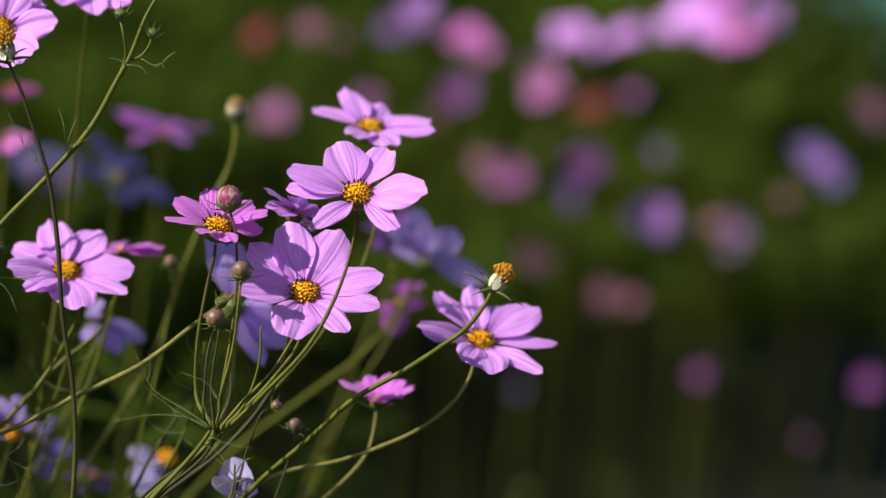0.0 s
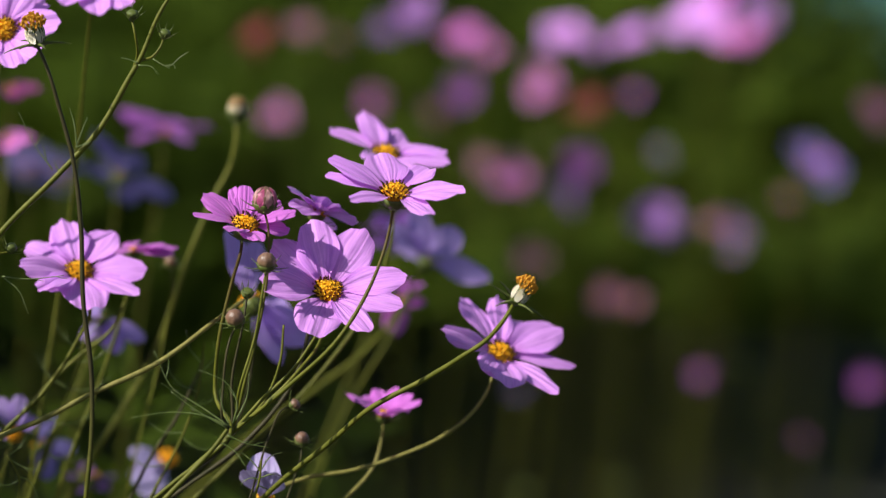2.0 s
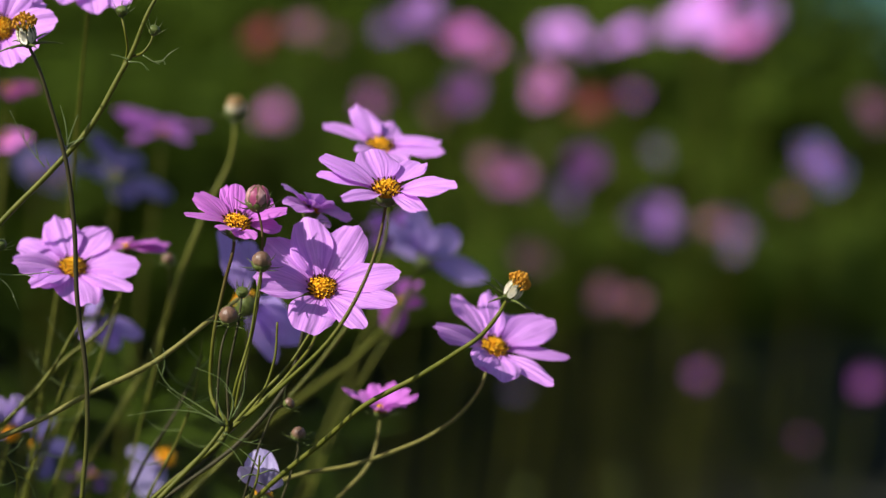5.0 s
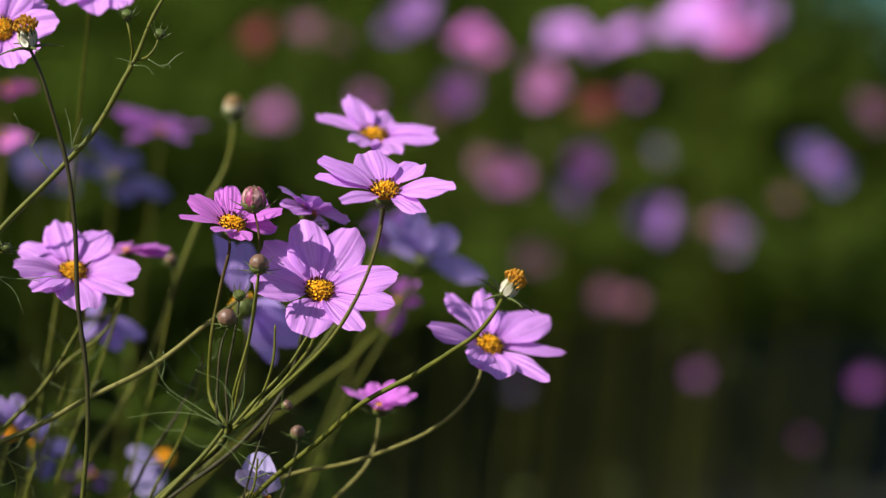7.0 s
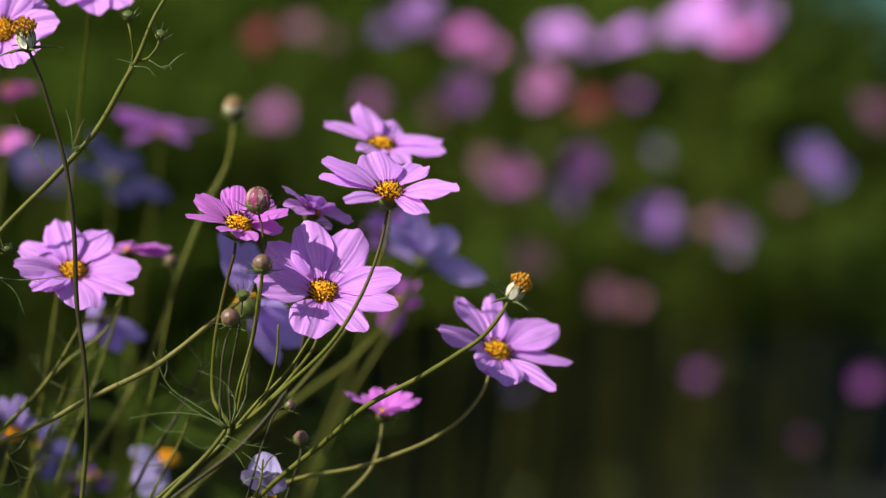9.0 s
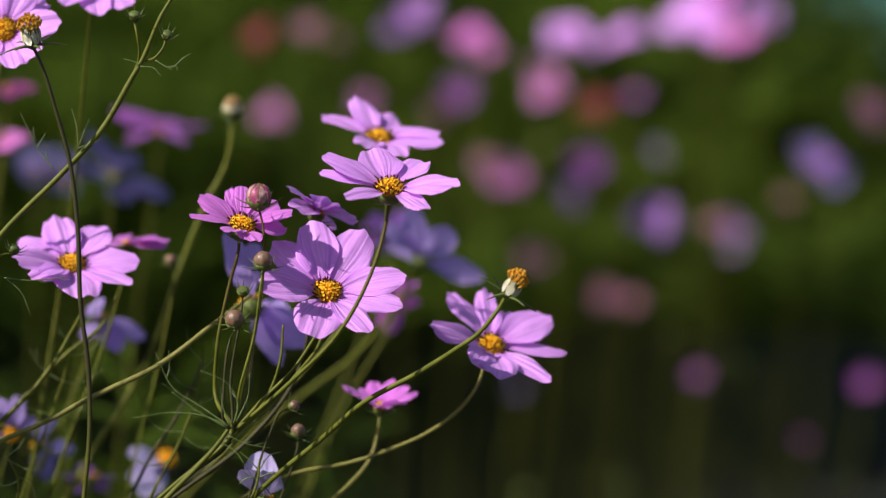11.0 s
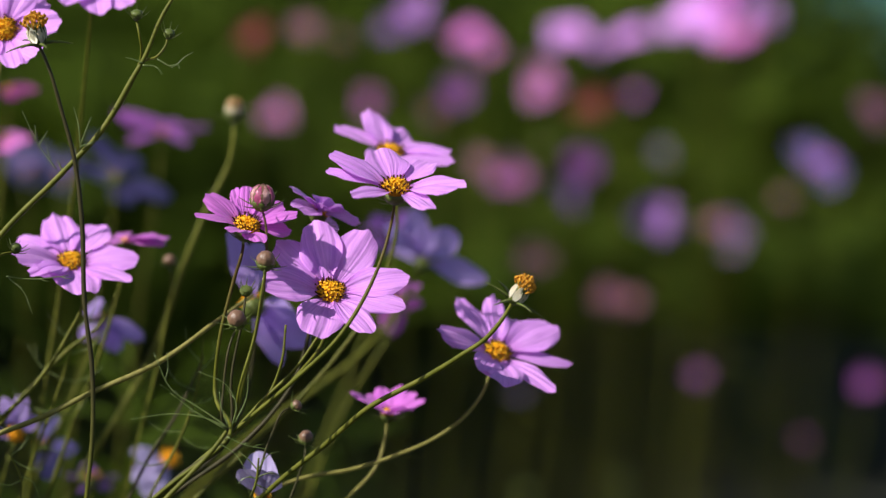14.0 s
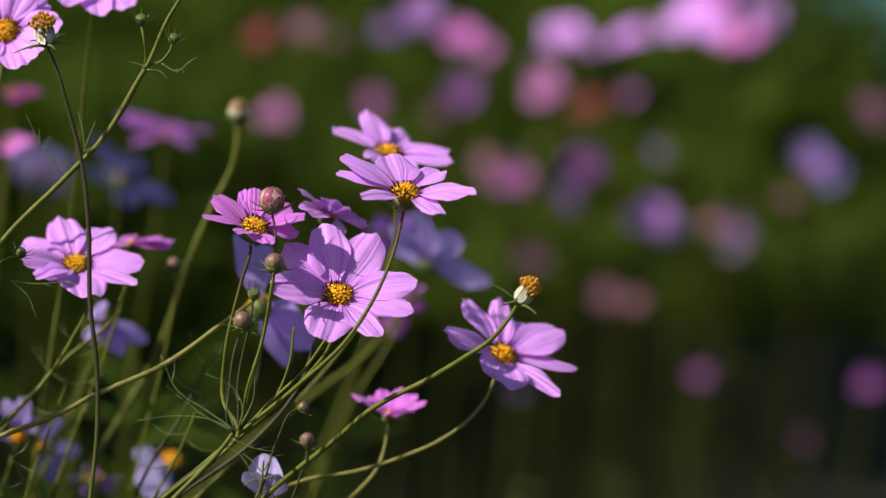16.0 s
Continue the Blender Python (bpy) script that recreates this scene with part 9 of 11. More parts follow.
    walk(high_bud, [(0, pose(-0.4544, 1.5739, -0.0021, 0, -0.46, 0)), (0.5, pose(-0.4683, 1.5733, 0.0013, 0, 0.88, 0)), (1, pose(-0.4643, 1.5737, 0.0018, 0, 0.50, 0)), (1.5, pose(-0.4671, 1.5733, 0.0009, 0, 0.76, 0)), (2, pose(-0.4625, 1.5738, 0.0018, 0, 0.34, 0)), (2.5, pose(-0.4623, 1.5737, 0.0008, 0, 0.31, 0)), (3, pose(-0.4656, 1.5736, 0.0016, 0, 0.63, 0)), (3.5, pose(-0.4635, 1.5737, 0.0014, 0, 0.43, 0)), (4, pose(-0.4577, 1.5740, 0.0002, 0, -0.12, 0)), (4.5, pose(-0.4593, 1.5737, -0.0007, 0, 0.02, 0)), (5, pose(-0.4552, 1.5741, -0.0000, 0, -0.37, 0)), (5.5, pose(-0.4544, 1.5740, -0.0009, 0, -0.45, 0)), (6, pose(-0.4564, 1.5740, -0.0005, 0, -0.26, 0)), (6.5, pose(-0.4541, 1.5741, -0.0007, 0, -0.47, 0)), (7, pose(-0.4591, 1.5738, 0.0000, 0, 0.00, 0)), (7.5, pose(-0.4602, 1.5738, 0.0006, 0, 0.11, 0)), (8, pose(-0.4627, 1.5737, 0.0010, 0, 0.35, 0)), (8.5, pose(-0.4591, 1.5738, 0.0000, 0, 0.00, 0)), (9, pose(-0.4600, 1.5737, -0.0001, 0, 0.08, 0)), (9.5, pose(-0.4567, 1.5739, -0.0007, 0, -0.23, 0)), (10, pose(-0.4597, 1.5739, 0.0010, 0, 0.07, 0)), (10.5, pose(-0.4612, 1.5738, 0.0007, 0, 0.21, 0)), (11, pose(-0.4644, 1.5737, 0.0021, 0, 0.51, 0)), (11.5, pose(-0.4682, 1.5736, 0.0033, 0, 0.89, 0)), (12, pose(-0.4633, 1.5738, 0.0022, 0, 0.42, 0)), (12.5, pose(-0.4694, 1.5736, 0.0040, 0, 1.00, 0)), (13, pose(-0.4715, 1.5735, 0.0042, 0, 1.21, 0)), (13.5, pose(-0.4646, 1.5737, 0.0023, 0, 0.54, 0)), (14, pose(-0.4656, 1.5738, 0.0034, 0, 0.64, 0)), (14.5, pose(-0.4647, 1.5737, 0.0020, 0, 0.54, 0)), (15, pose(-0.4658, 1.5737, 0.0026, 0, 0.66, 0)), (15.5, pose(-0.4679, 1.5736, 0.0031, 0, 0.85, 0)), (16, pose(-0.4692, 1.5735, 0.0030, 0, 0.98, 0))])
    walk(dusky_bud, [(0, pose(-0.2033, 1.6055, 0.0032, 0, -0.26, 0)), (0.5, pose(-0.2118, 1.6037, -0.0056, 0, 0.97, 0)), (1, pose(-0.2070, 1.6045, -0.0023, 0, 0.26, 0)), (1.5, pose(-0.2081, 1.6041, -0.0044, 0, 0.40, 0)), (2, pose(-0.2076, 1.6044, -0.0027, 0, 0.34, 0)), (2.5, pose(-0.2081, 1.6043, -0.0031, 0, 0.43, 0)), (3, pose(-0.2100, 1.6039, -0.0052, 0, 0.69, 0)), (3.5, pose(-0.2078, 1.6044, -0.0027, 0, 0.38, 0)), (4, pose(-0.2050, 1.6049, -0.0001, 0, -0.04, 0)), (4.5, pose(-0.2059, 1.6046, -0.0019, 0, 0.09, 0)), (5, pose(-0.2057, 1.6048, -0.0007, 0, 0.07, 0)), (5.5, pose(-0.2063, 1.6047, -0.0012, 0, 0.16, 0)), (6, pose(-0.2079, 1.6043, -0.0030, 0, 0.39, 0)), (6.5, pose(-0.2063, 1.6047, -0.0011, 0, 0.17, 0)), (7, pose(-0.2052, 1.6049, 0.0000, 0, 0.00, 0)), (7.5, pose(-0.2070, 1.6045, -0.0021, 0, 0.26, 0)), (8, pose(-0.2068, 1.6045, -0.0024, 0, 0.22, 0)), (8.5, pose(-0.2067, 1.6046, -0.0016, 0, 0.21, 0)), (9, pose(-0.2070, 1.6045, -0.0023, 0, 0.26, 0)), (9.5, pose(-0.2036, 1.6051, 0.0007, 0, -0.24, 0)), (10, pose(-0.2059, 1.6048, -0.0004, 0, 0.11, 0)), (10.5, pose(-0.2043, 1.6052, 0.0014, 0, -0.13, 0)), (11, pose(-0.2053, 1.6050, 0.0008, 0, 0.03, 0)), (11.5, pose(-0.2064, 1.6049, 0.0001, 0, 0.19, 0)), (12, pose(-0.2039, 1.6054, 0.0022, 0, -0.18, 0)), (12.5, pose(-0.2104, 1.6041, -0.0032, 0, 0.78, 0)), (13, pose(-0.2097, 1.6043, -0.0022, 0, 0.69, 0)), (13.5, pose(-0.2058, 1.6050, 0.0008, 0, 0.11, 0)), (14, pose(-0.2091, 1.6045, -0.0013, 0, 0.60, 0)), (14.5, pose(-0.2074, 1.6048, 0.0002, 0, 0.35, 0)), (15, pose(-0.2091, 1.6045, -0.0013, 0, 0.60, 0)), (15.5, pose(-0.2108, 1.6042, -0.0027, 0, 0.85, 0)), (16, pose(-0.2097, 1.6043, -0.0022, 0, 0.69, 0))])
    walk(dusky_bud_small, [(0, pose(-0.2039, 1.5876, -0.0011, 0, -0.50, 0)), (0.5, pose(-0.2204, 1.5872, 0.0019, 0, 1.66, 0)), (1, pose(-0.2020, 1.5875, -0.0004, 0, 0.10, 0)), (1.5, pose(-0.2053, 1.5873, -0.0006, 0, 0.52, 0)), (2, pose(-0.2081, 1.5877, 0.0016, 0, 0.47, 0)), (2.5, pose(-0.2023, 1.5875, -0.0003, 0, 0.15, 0)), (3, pose(-0.2173, 1.5873, 0.0018, 0, 1.37, 0)), (3.5, pose(-0.2154, 1.5875, 0.0017, 0, 1.01, 0)), (4, pose(-0.2154, 1.5876, 0.0020, 0, 0.88, 0)), (4.5, pose(-0.2151, 1.5874, 0.0014, 0, 0.98, 0)), (5, pose(-0.2142, 1.5877, 0.0027, 0, 0.69, 0)), (5.5, pose(-0.2065, 1.5876, 0.0007, 0, 0.18, 0)), (6, pose(-0.2157, 1.5875, 0.0019, 0, 0.93, 0)), (6.5, pose(-0.2110, 1.5877, 0.0014, 0, 0.39, 0)), (7, pose(-0.2055, 1.5876, 0.0000, 0, 0.00, 0)), (7.5, pose(-0.2100, 1.5877, 0.0016, 0, 0.34, 0)), (8, pose(-0.2018, 1.5874, -0.0005, 0, 0.15, 0)), (8.5, pose(-0.2074, 1.5876, 0.0004, 0, 0.20, 0)), (9, pose(-0.2004, 1.5876, -0.0005, 0, -0.24, 0)), (9.5, pose(-0.2055, 1.5876, 0.0002, 0, 0.03, 0)), (10, pose(-0.2074, 1.5876, 0.0009, 0, 0.19, 0)), (10.5, pose(-0.2052, 1.5876, 0.0005, 0, 0.07, 0)), (11, pose(-0.2125, 1.5875, 0.0015, 0, 0.75, 0)), (11.5, pose(-0.2119, 1.5875, 0.0014, 0, 0.89, 0)), (12, pose(-0.1985, 1.5877, -0.0004, 0, -0.47, 0)), (12.5, pose(-0.1949, 1.5874, -0.0011, 0, -0.13, 0)), (13, pose(-0.2070, 1.5874, 0.0008, 0, 0.72, 0)), (13.5, pose(-0.2114, 1.5875, 0.0013, 0, 0.83, 0)), (14, pose(-0.2116, 1.5876, 0.0018, 0, 0.78, 0)), (14.5, pose(-0.2071, 1.5876, 0.0009, 0, 0.42, 0)), (15, pose(-0.2136, 1.5875, 0.0017, 0, 1.01, 0)), (15.5, pose(-0.2111, 1.5874, 0.0013, 0, 0.95, 0)), (16, pose(-0.2048, 1.5874, 0.0004, 0, 0.55, 0))])
    walk(side_bud, [(0, pose(-0.4433, 1.5752, -0.0015, 0, -0.46, 0)), (0.5, pose(-0.4544, 1.5746, 0.0001, 0, 0.88, 0)), (1, pose(-0.4512, 1.5750, 0.0011, 0, 0.50, 0)), (1.5, pose(-0.4534, 1.5747, -0.0001, 0, 0.76, 0)), (2, pose(-0.4498, 1.5752, 0.0014, 0, 0.34, 0)), (2.5, pose(-0.4496, 1.5750, 0.0004, 0, 0.31, 0)), (3, pose(-0.4522, 1.5749, 0.0008, 0, 0.63, 0)), (3.5, pose(-0.4505, 1.5750, 0.0008, 0, 0.43, 0)), (4, pose(-0.4460, 1.5753, 0.0004, 0, -0.12, 0)), (4.5, pose(-0.4473, 1.5750, -0.0007, 0, 0.02, 0)), (5, pose(-0.4439, 1.5755, 0.0005, 0, -0.37, 0)), (5.5, pose(-0.4433, 1.5754, -0.0004, 0, -0.45, 0)), (6, pose(-0.4449, 1.5753, -0.0001, 0, -0.26, 0)), (6.5, pose(-0.4431, 1.5754, -0.0001, 0, -0.47, 0)), (7, pose(-0.4470, 1.5752, 0.0000, 0, 0.00, 0)), (7.5, pose(-0.4479, 1.5752, 0.0004, 0, 0.11, 0)), (8, pose(-0.4499, 1.5750, 0.0005, 0, 0.35, 0)), (8.5, pose(-0.4470, 1.5752, 0.0000, 0, 0.00, 0)), (9, pose(-0.4477, 1.5751, -0.0002, 0, 0.08, 0)), (9.5, pose(-0.4451, 1.5752, -0.0004, 0, -0.23, 0)), (10, pose(-0.4476, 1.5753, 0.0009, 0, 0.07, 0)), (10.5, pose(-0.4487, 1.5751, 0.0005, 0, 0.21, 0)), (11, pose(-0.4512, 1.5751, 0.0014, 0, 0.51, 0)), (11.5, pose(-0.4543, 1.5749, 0.0022, 0, 0.89, 0)), (12, pose(-0.4504, 1.5752, 0.0017, 0, 0.42, 0)), (12.5, pose(-0.4552, 1.5749, 0.0026, 0, 1.00, 0)), (13, pose(-0.4569, 1.5748, 0.0026, 0, 1.21, 0)), (13.5, pose(-0.4514, 1.5751, 0.0016, 0, 0.54, 0)), (14, pose(-0.4522, 1.5752, 0.0026, 0, 0.64, 0)), (14.5, pose(-0.4515, 1.5750, 0.0013, 0, 0.54, 0)), (15, pose(-0.4524, 1.5750, 0.0018, 0, 0.66, 0)), (15.5, pose(-0.4540, 1.5749, 0.0020, 0, 0.85, 0)), (16, pose(-0.4551, 1.5748, 0.0017, 0, 0.98, 0))])
    walk(pinkish_bud, [(0, pose(-0.2606, 1.7459, -0.0013, 0, 0.01, 0)), (0.5, pose(-0.2616, 1.7459, -0.0010, 0, 0.16, 0)), (1, pose(-0.2614, 1.7459, -0.0010, 0, 0.13, 0)), (1.5, pose(-0.2606, 1.7459, -0.0013, 0, 0.01, 0)), (2, pose(-0.2606, 1.7459, -0.0013, 0, 0.01, 0)), (2.5, pose(-0.2599, 1.7459, -0.0015, 0, -0.10, 0)), (3, pose(-0.2624, 1.7456, -0.0027, 0, 0.26, 0)), (3.5, pose(-0.2600, 1.7460, -0.0008, 0, -0.07, 0)), (4, pose(-0.2596, 1.7461, 0.0001, 0, -0.12, 0)), (4.5, pose(-0.2591, 1.7461, -0.0001, 0, -0.19, 0)), (5, pose(-0.2593, 1.7461, -0.0002, 0, -0.18, 0)), (5.5, pose(-0.2588, 1.7461, -0.0004, 0, -0.25, 0)), (6, pose(-0.2609, 1.7458, -0.0015, 0, 0.05, 0)), (6.5, pose(-0.2591, 1.7461, -0.0000, 0, -0.19, 0)), (7, pose(-0.2604, 1.7461, 0.0000, 0, 0.00, 0)), (7.5, pose(-0.2604, 1.7461, 0.0000, 0, 0.00, 0)), (8, pose(-0.2591, 1.7461, -0.0000, 0, -0.19, 0)), (8.5, pose(-0.2597, 1.7461, -0.0002, 0, -0.11, 0)), (9, pose(-0.2605, 1.7460, -0.0006, 0, 0.01, 0)), (9.5, pose(-0.2597, 1.7461, -0.0001, 0, -0.11, 0)), (10, pose(-0.2594, 1.7461, -0.0002, 0, -0.16, 0)), (10.5, pose(-0.2599, 1.7460, -0.0006, 0, -0.09, 0)), (11, pose(-0.2606, 1.7460, -0.0005, 0, 0.02, 0)), (11.5, pose(-0.2614, 1.7459, -0.0010, 0, 0.13, 0)), (12, pose(-0.2637, 1.7456, -0.0023, 0, 0.45, 0)), (12.5, pose(-0.2616, 1.7459, -0.0010, 0, 0.16, 0)), (13, pose(-0.2617, 1.7458, -0.0013, 0, 0.17, 0)), (13.5, pose(-0.2605, 1.7460, -0.0006, 0, 0.01, 0)), (14, pose(-0.2600, 1.7460, -0.0008, 0, -0.07, 0)), (14.5, pose(-0.2606, 1.7459, -0.0013, 0, 0.01, 0)), (15, pose(-0.2614, 1.7459, -0.0010, 0, 0.13, 0)), (15.5, pose(-0.2622, 1.7457, -0.0018, 0, 0.25, 0)), (16, pose(-0.2622, 1.7457, -0.0018, 0, 0.25, 0))])
    walk(spent_head, [(0, pose(-0.3481, 1.5985, -0.0025, 0, -0.82, 0)), (0.5, pose(-0.3661, 1.5966, 0.0007, 0, 1.33, 0)), (1, pose(-0.3599, 1.5975, 0.0008, 0, 0.61, 0)), (1.5, pose(-0.3620, 1.5972, 0.0008, 0, 0.86, 0)), (2, pose(-0.3607, 1.5975, 0.0020, 0, 0.72, 0)), (2.5, pose(-0.3607, 1.5975, 0.0015, 0, 0.72, 0)), (3, pose(-0.3655, 1.5970, 0.0024, 0, 1.26, 0)), (3.5, pose(-0.3597, 1.5976, 0.0011, 0, 0.60, 0)), (4, pose(-0.3558, 1.5979, -0.0001, 0, 0.12, 0)), (4.5, pose(-0.3577, 1.5977, 0.0000, 0, 0.34, 0)), (5, pose(-0.3571, 1.5979, 0.0007, 0, 0.26, 0)), (5.5, pose(-0.3574, 1.5979, 0.0008, 0, 0.28, 0)), (6, pose(-0.3611, 1.5974, 0.0012, 0, 0.74, 0)), (6.5, pose(-0.3572, 1.5979, 0.0008, 0, 0.24, 0)), (7, pose(-0.3552, 1.5980, 0.0000, 0, 0.00, 0)), (7.5, pose(-0.3590, 1.5979, 0.0024, 0, 0.47, 0)), (8, pose(-0.3590, 1.5978, 0.0013, 0, 0.44, 0)), (8.5, pose(-0.3583, 1.5977, 0.0004, 0, 0.37, 0)), (9, pose(-0.3590, 1.5978, 0.0013, 0, 0.44, 0)), (9.5, pose(-0.3545, 1.5983, 0.0007, 0, -0.12, 0)), (10, pose(-0.3564, 1.5980, 0.0005, 0, 0.11, 0)), (10.5, pose(-0.3554, 1.5983, 0.0016, 0, -0.00, 0)), (11, pose(-0.3569, 1.5981, 0.0016, 0, 0.19, 0)), (11.5, pose(-0.3597, 1.5979, 0.0024, 0, 0.54, 0)), (12, pose(-0.3550, 1.5986, 0.0020, 0, -0.07, 0)), (12.5, pose(-0.3672, 1.5971, 0.0031, 0, 1.37, 0)), (13, pose(-0.3646, 1.5977, 0.0045, 0, 1.09, 0)), (13.5, pose(-0.3588, 1.5982, 0.0031, 0, 0.40, 0)), (14, pose(-0.3612, 1.5978, 0.0022, 0, 0.70, 0)), (14.5, pose(-0.3601, 1.5980, 0.0030, 0, 0.57, 0)), (15, pose(-0.3618, 1.5977, 0.0031, 0, 0.82, 0)), (15.5, pose(-0.3662, 1.5972, 0.0033, 0, 1.28, 0)), (16, pose(-0.3648, 1.5975, 0.0042, 0, 1.10, 0))])
    walk(spent_head_left, [(0, pose(-0.1966, 1.5353, -0.0062, 0, -1.47, 0)), (0.5, pose(-0.2225, 1.5363, -0.0004, 0, 1.11, 0)), (1, pose(-0.2171, 1.5362, -0.0008, 0, 0.58, 0)), (1.5, pose(-0.2232, 1.5363, -0.0003, 0, 1.18, 0)), (2, pose(-0.2163, 1.5366, 0.0015, 0, 0.51, 0)), (2.5, pose(-0.2193, 1.5364, 0.0001, 0, 0.80, 0)), (3, pose(-0.2230, 1.5364, 0.0005, 0, 1.17, 0)), (3.5, pose(-0.2171, 1.5363, -0.0005, 0, 0.58, 0)), (4, pose(-0.2143, 1.5364, 0.0000, 0, 0.30, 0)), (4.5, pose(-0.2175, 1.5364, 0.0001, 0, 0.62, 0)), (5, pose(-0.2103, 1.5366, 0.0014, 0, -0.08, 0)), (5.5, pose(-0.2110, 1.5364, 0.0000, 0, -0.02, 0)), (6, pose(-0.2124, 1.5364, 0.0000, 0, 0.12, 0)), (6.5, pose(-0.2059, 1.5362, -0.0008, 0, -0.52, 0)), (7, pose(-0.2112, 1.5364, 0.0000, 0, 0.00, 0)), (7.5, pose(-0.2067, 1.5363, -0.0005, 0, -0.45, 0)), (8, pose(-0.2189, 1.5364, 0.0001, 0, 0.76, 0)), (8.5, pose(-0.2094, 1.5362, -0.0008, 0, -0.18, 0)), (9, pose(-0.2106, 1.5362, -0.0008, 0, -0.07, 0)), (9.5, pose(-0.2094, 1.5364, -0.0001, 0, -0.18, 0)), (10, pose(-0.2082, 1.5364, 0.0003, 0, -0.29, 0)), (10.5, pose(-0.2089, 1.5365, 0.0006, 0, -0.22, 0)), (11, pose(-0.2136, 1.5365, 0.0008, 0, 0.24, 0)), (11.5, pose(-0.2168, 1.5365, 0.0009, 0, 0.56, 0)), (12, pose(-0.2101, 1.5366, 0.0017, 0, -0.09, 0)), (12.5, pose(-0.2248, 1.5367, 0.0026, 0, 1.37, 0)), (13, pose(-0.2244, 1.5365, 0.0011, 0, 1.31, 0)), (13.5, pose(-0.2209, 1.5366, 0.0016, 0, 0.97, 0)), (14, pose(-0.2174, 1.5366, 0.0018, 0, 0.62, 0)), (14.5, pose(-0.2162, 1.5366, 0.0017, 0, 0.51, 0)), (15, pose(-0.2200, 1.5366, 0.0018, 0, 0.89, 0)), (15.5, pose(-0.2220, 1.5366, 0.0016, 0, 1.08, 0)), (16, pose(-0.2228, 1.5366, 0.0016, 0, 1.16, 0))])
    walk(stalk_a, [(0, pose(-0.5810, 1.5977, 0.0067, 0, 0.82, 0)), (0.5, pose(-0.5856, 1.5973, 0.0151, 0, 2.07, 0)), (1, pose(-0.5744, 1.5976, 0.0083, 0, 1.08, 0)), (1.5, pose(-0.5723, 1.5974, 0.0074, 0, 1.12, 0)), (2, pose(-0.5821, 1.5978, 0.0132, 0, 1.54, 0)), (2.5, pose(-0.5677, 1.5976, 0.0048, 0, 0.66, 0)), (3, pose(-0.5733, 1.5974, 0.0082, 0, 1.19, 0)), (3.5, pose(-0.5696, 1.5976, 0.0053, 0, 0.72, 0)), (4, pose(-0.5613, 1.5977, 0.0005, 0, 0.06, 0)), (4.5, pose(-0.5621, 1.5975, 0.0010, 0, 0.23, 0)), (5, pose(-0.5727, 1.5979, 0.0069, 0, 0.71, 0)), (5.5, pose(-0.5635, 1.5977, 0.0014, 0, 0.13, 0)), (6, pose(-0.5705, 1.5976, 0.0054, 0, 0.69, 0)), (6.5, pose(-0.5700, 1.5978, 0.0043, 0, 0.46, 0)), (7, pose(-0.5630, 1.5977, 0.0000, 0, 0.00, 0)), (7.5, pose(-0.5762, 1.5978, 0.0081, 0, 0.89, 0)), (8, pose(-0.5671, 1.5975, 0.0045, 0, 0.66, 0)), (8.5, pose(-0.5657, 1.5977, 0.0019, 0, 0.23, 0)), (9, pose(-0.5643, 1.5977, 0.0016, 0, 0.20, 0)), (9.5, pose(-0.5598, 1.5977, -0.0013, 0, -0.18, 0)), (10, pose(-0.5694, 1.5977, 0.0043, 0, 0.47, 0)), (10.5, pose(-0.5680, 1.5977, 0.0037, 0, 0.41, 0)), (11, pose(-0.5733, 1.5976, 0.0073, 0, 0.93, 0)), (11.5, pose(-0.5806, 1.5976, 0.0124, 0, 1.57, 0)), (12, pose(-0.5688, 1.5978, 0.0038, 0, 0.40, 0)), (12.5, pose(-0.5735, 1.5975, 0.0096, 0, 1.27, 0)), (13, pose(-0.5964, 1.5975, 0.0227, 0, 2.81, 0)), (13.5, pose(-0.5871, 1.5976, 0.0159, 0, 1.99, 0)), (14, pose(-0.5941, 1.5977, 0.0200, 0, 2.40, 0)), (14.5, pose(-0.5880, 1.5977, 0.0162, 0, 1.95, 0)), (15, pose(-0.5902, 1.5976, 0.0178, 0, 2.22, 0)), (15.5, pose(-0.5945, 1.5975, 0.0211, 0, 2.63, 0)), (16, pose(-0.5933, 1.5975, 0.0208, 0, 2.59, 0))])
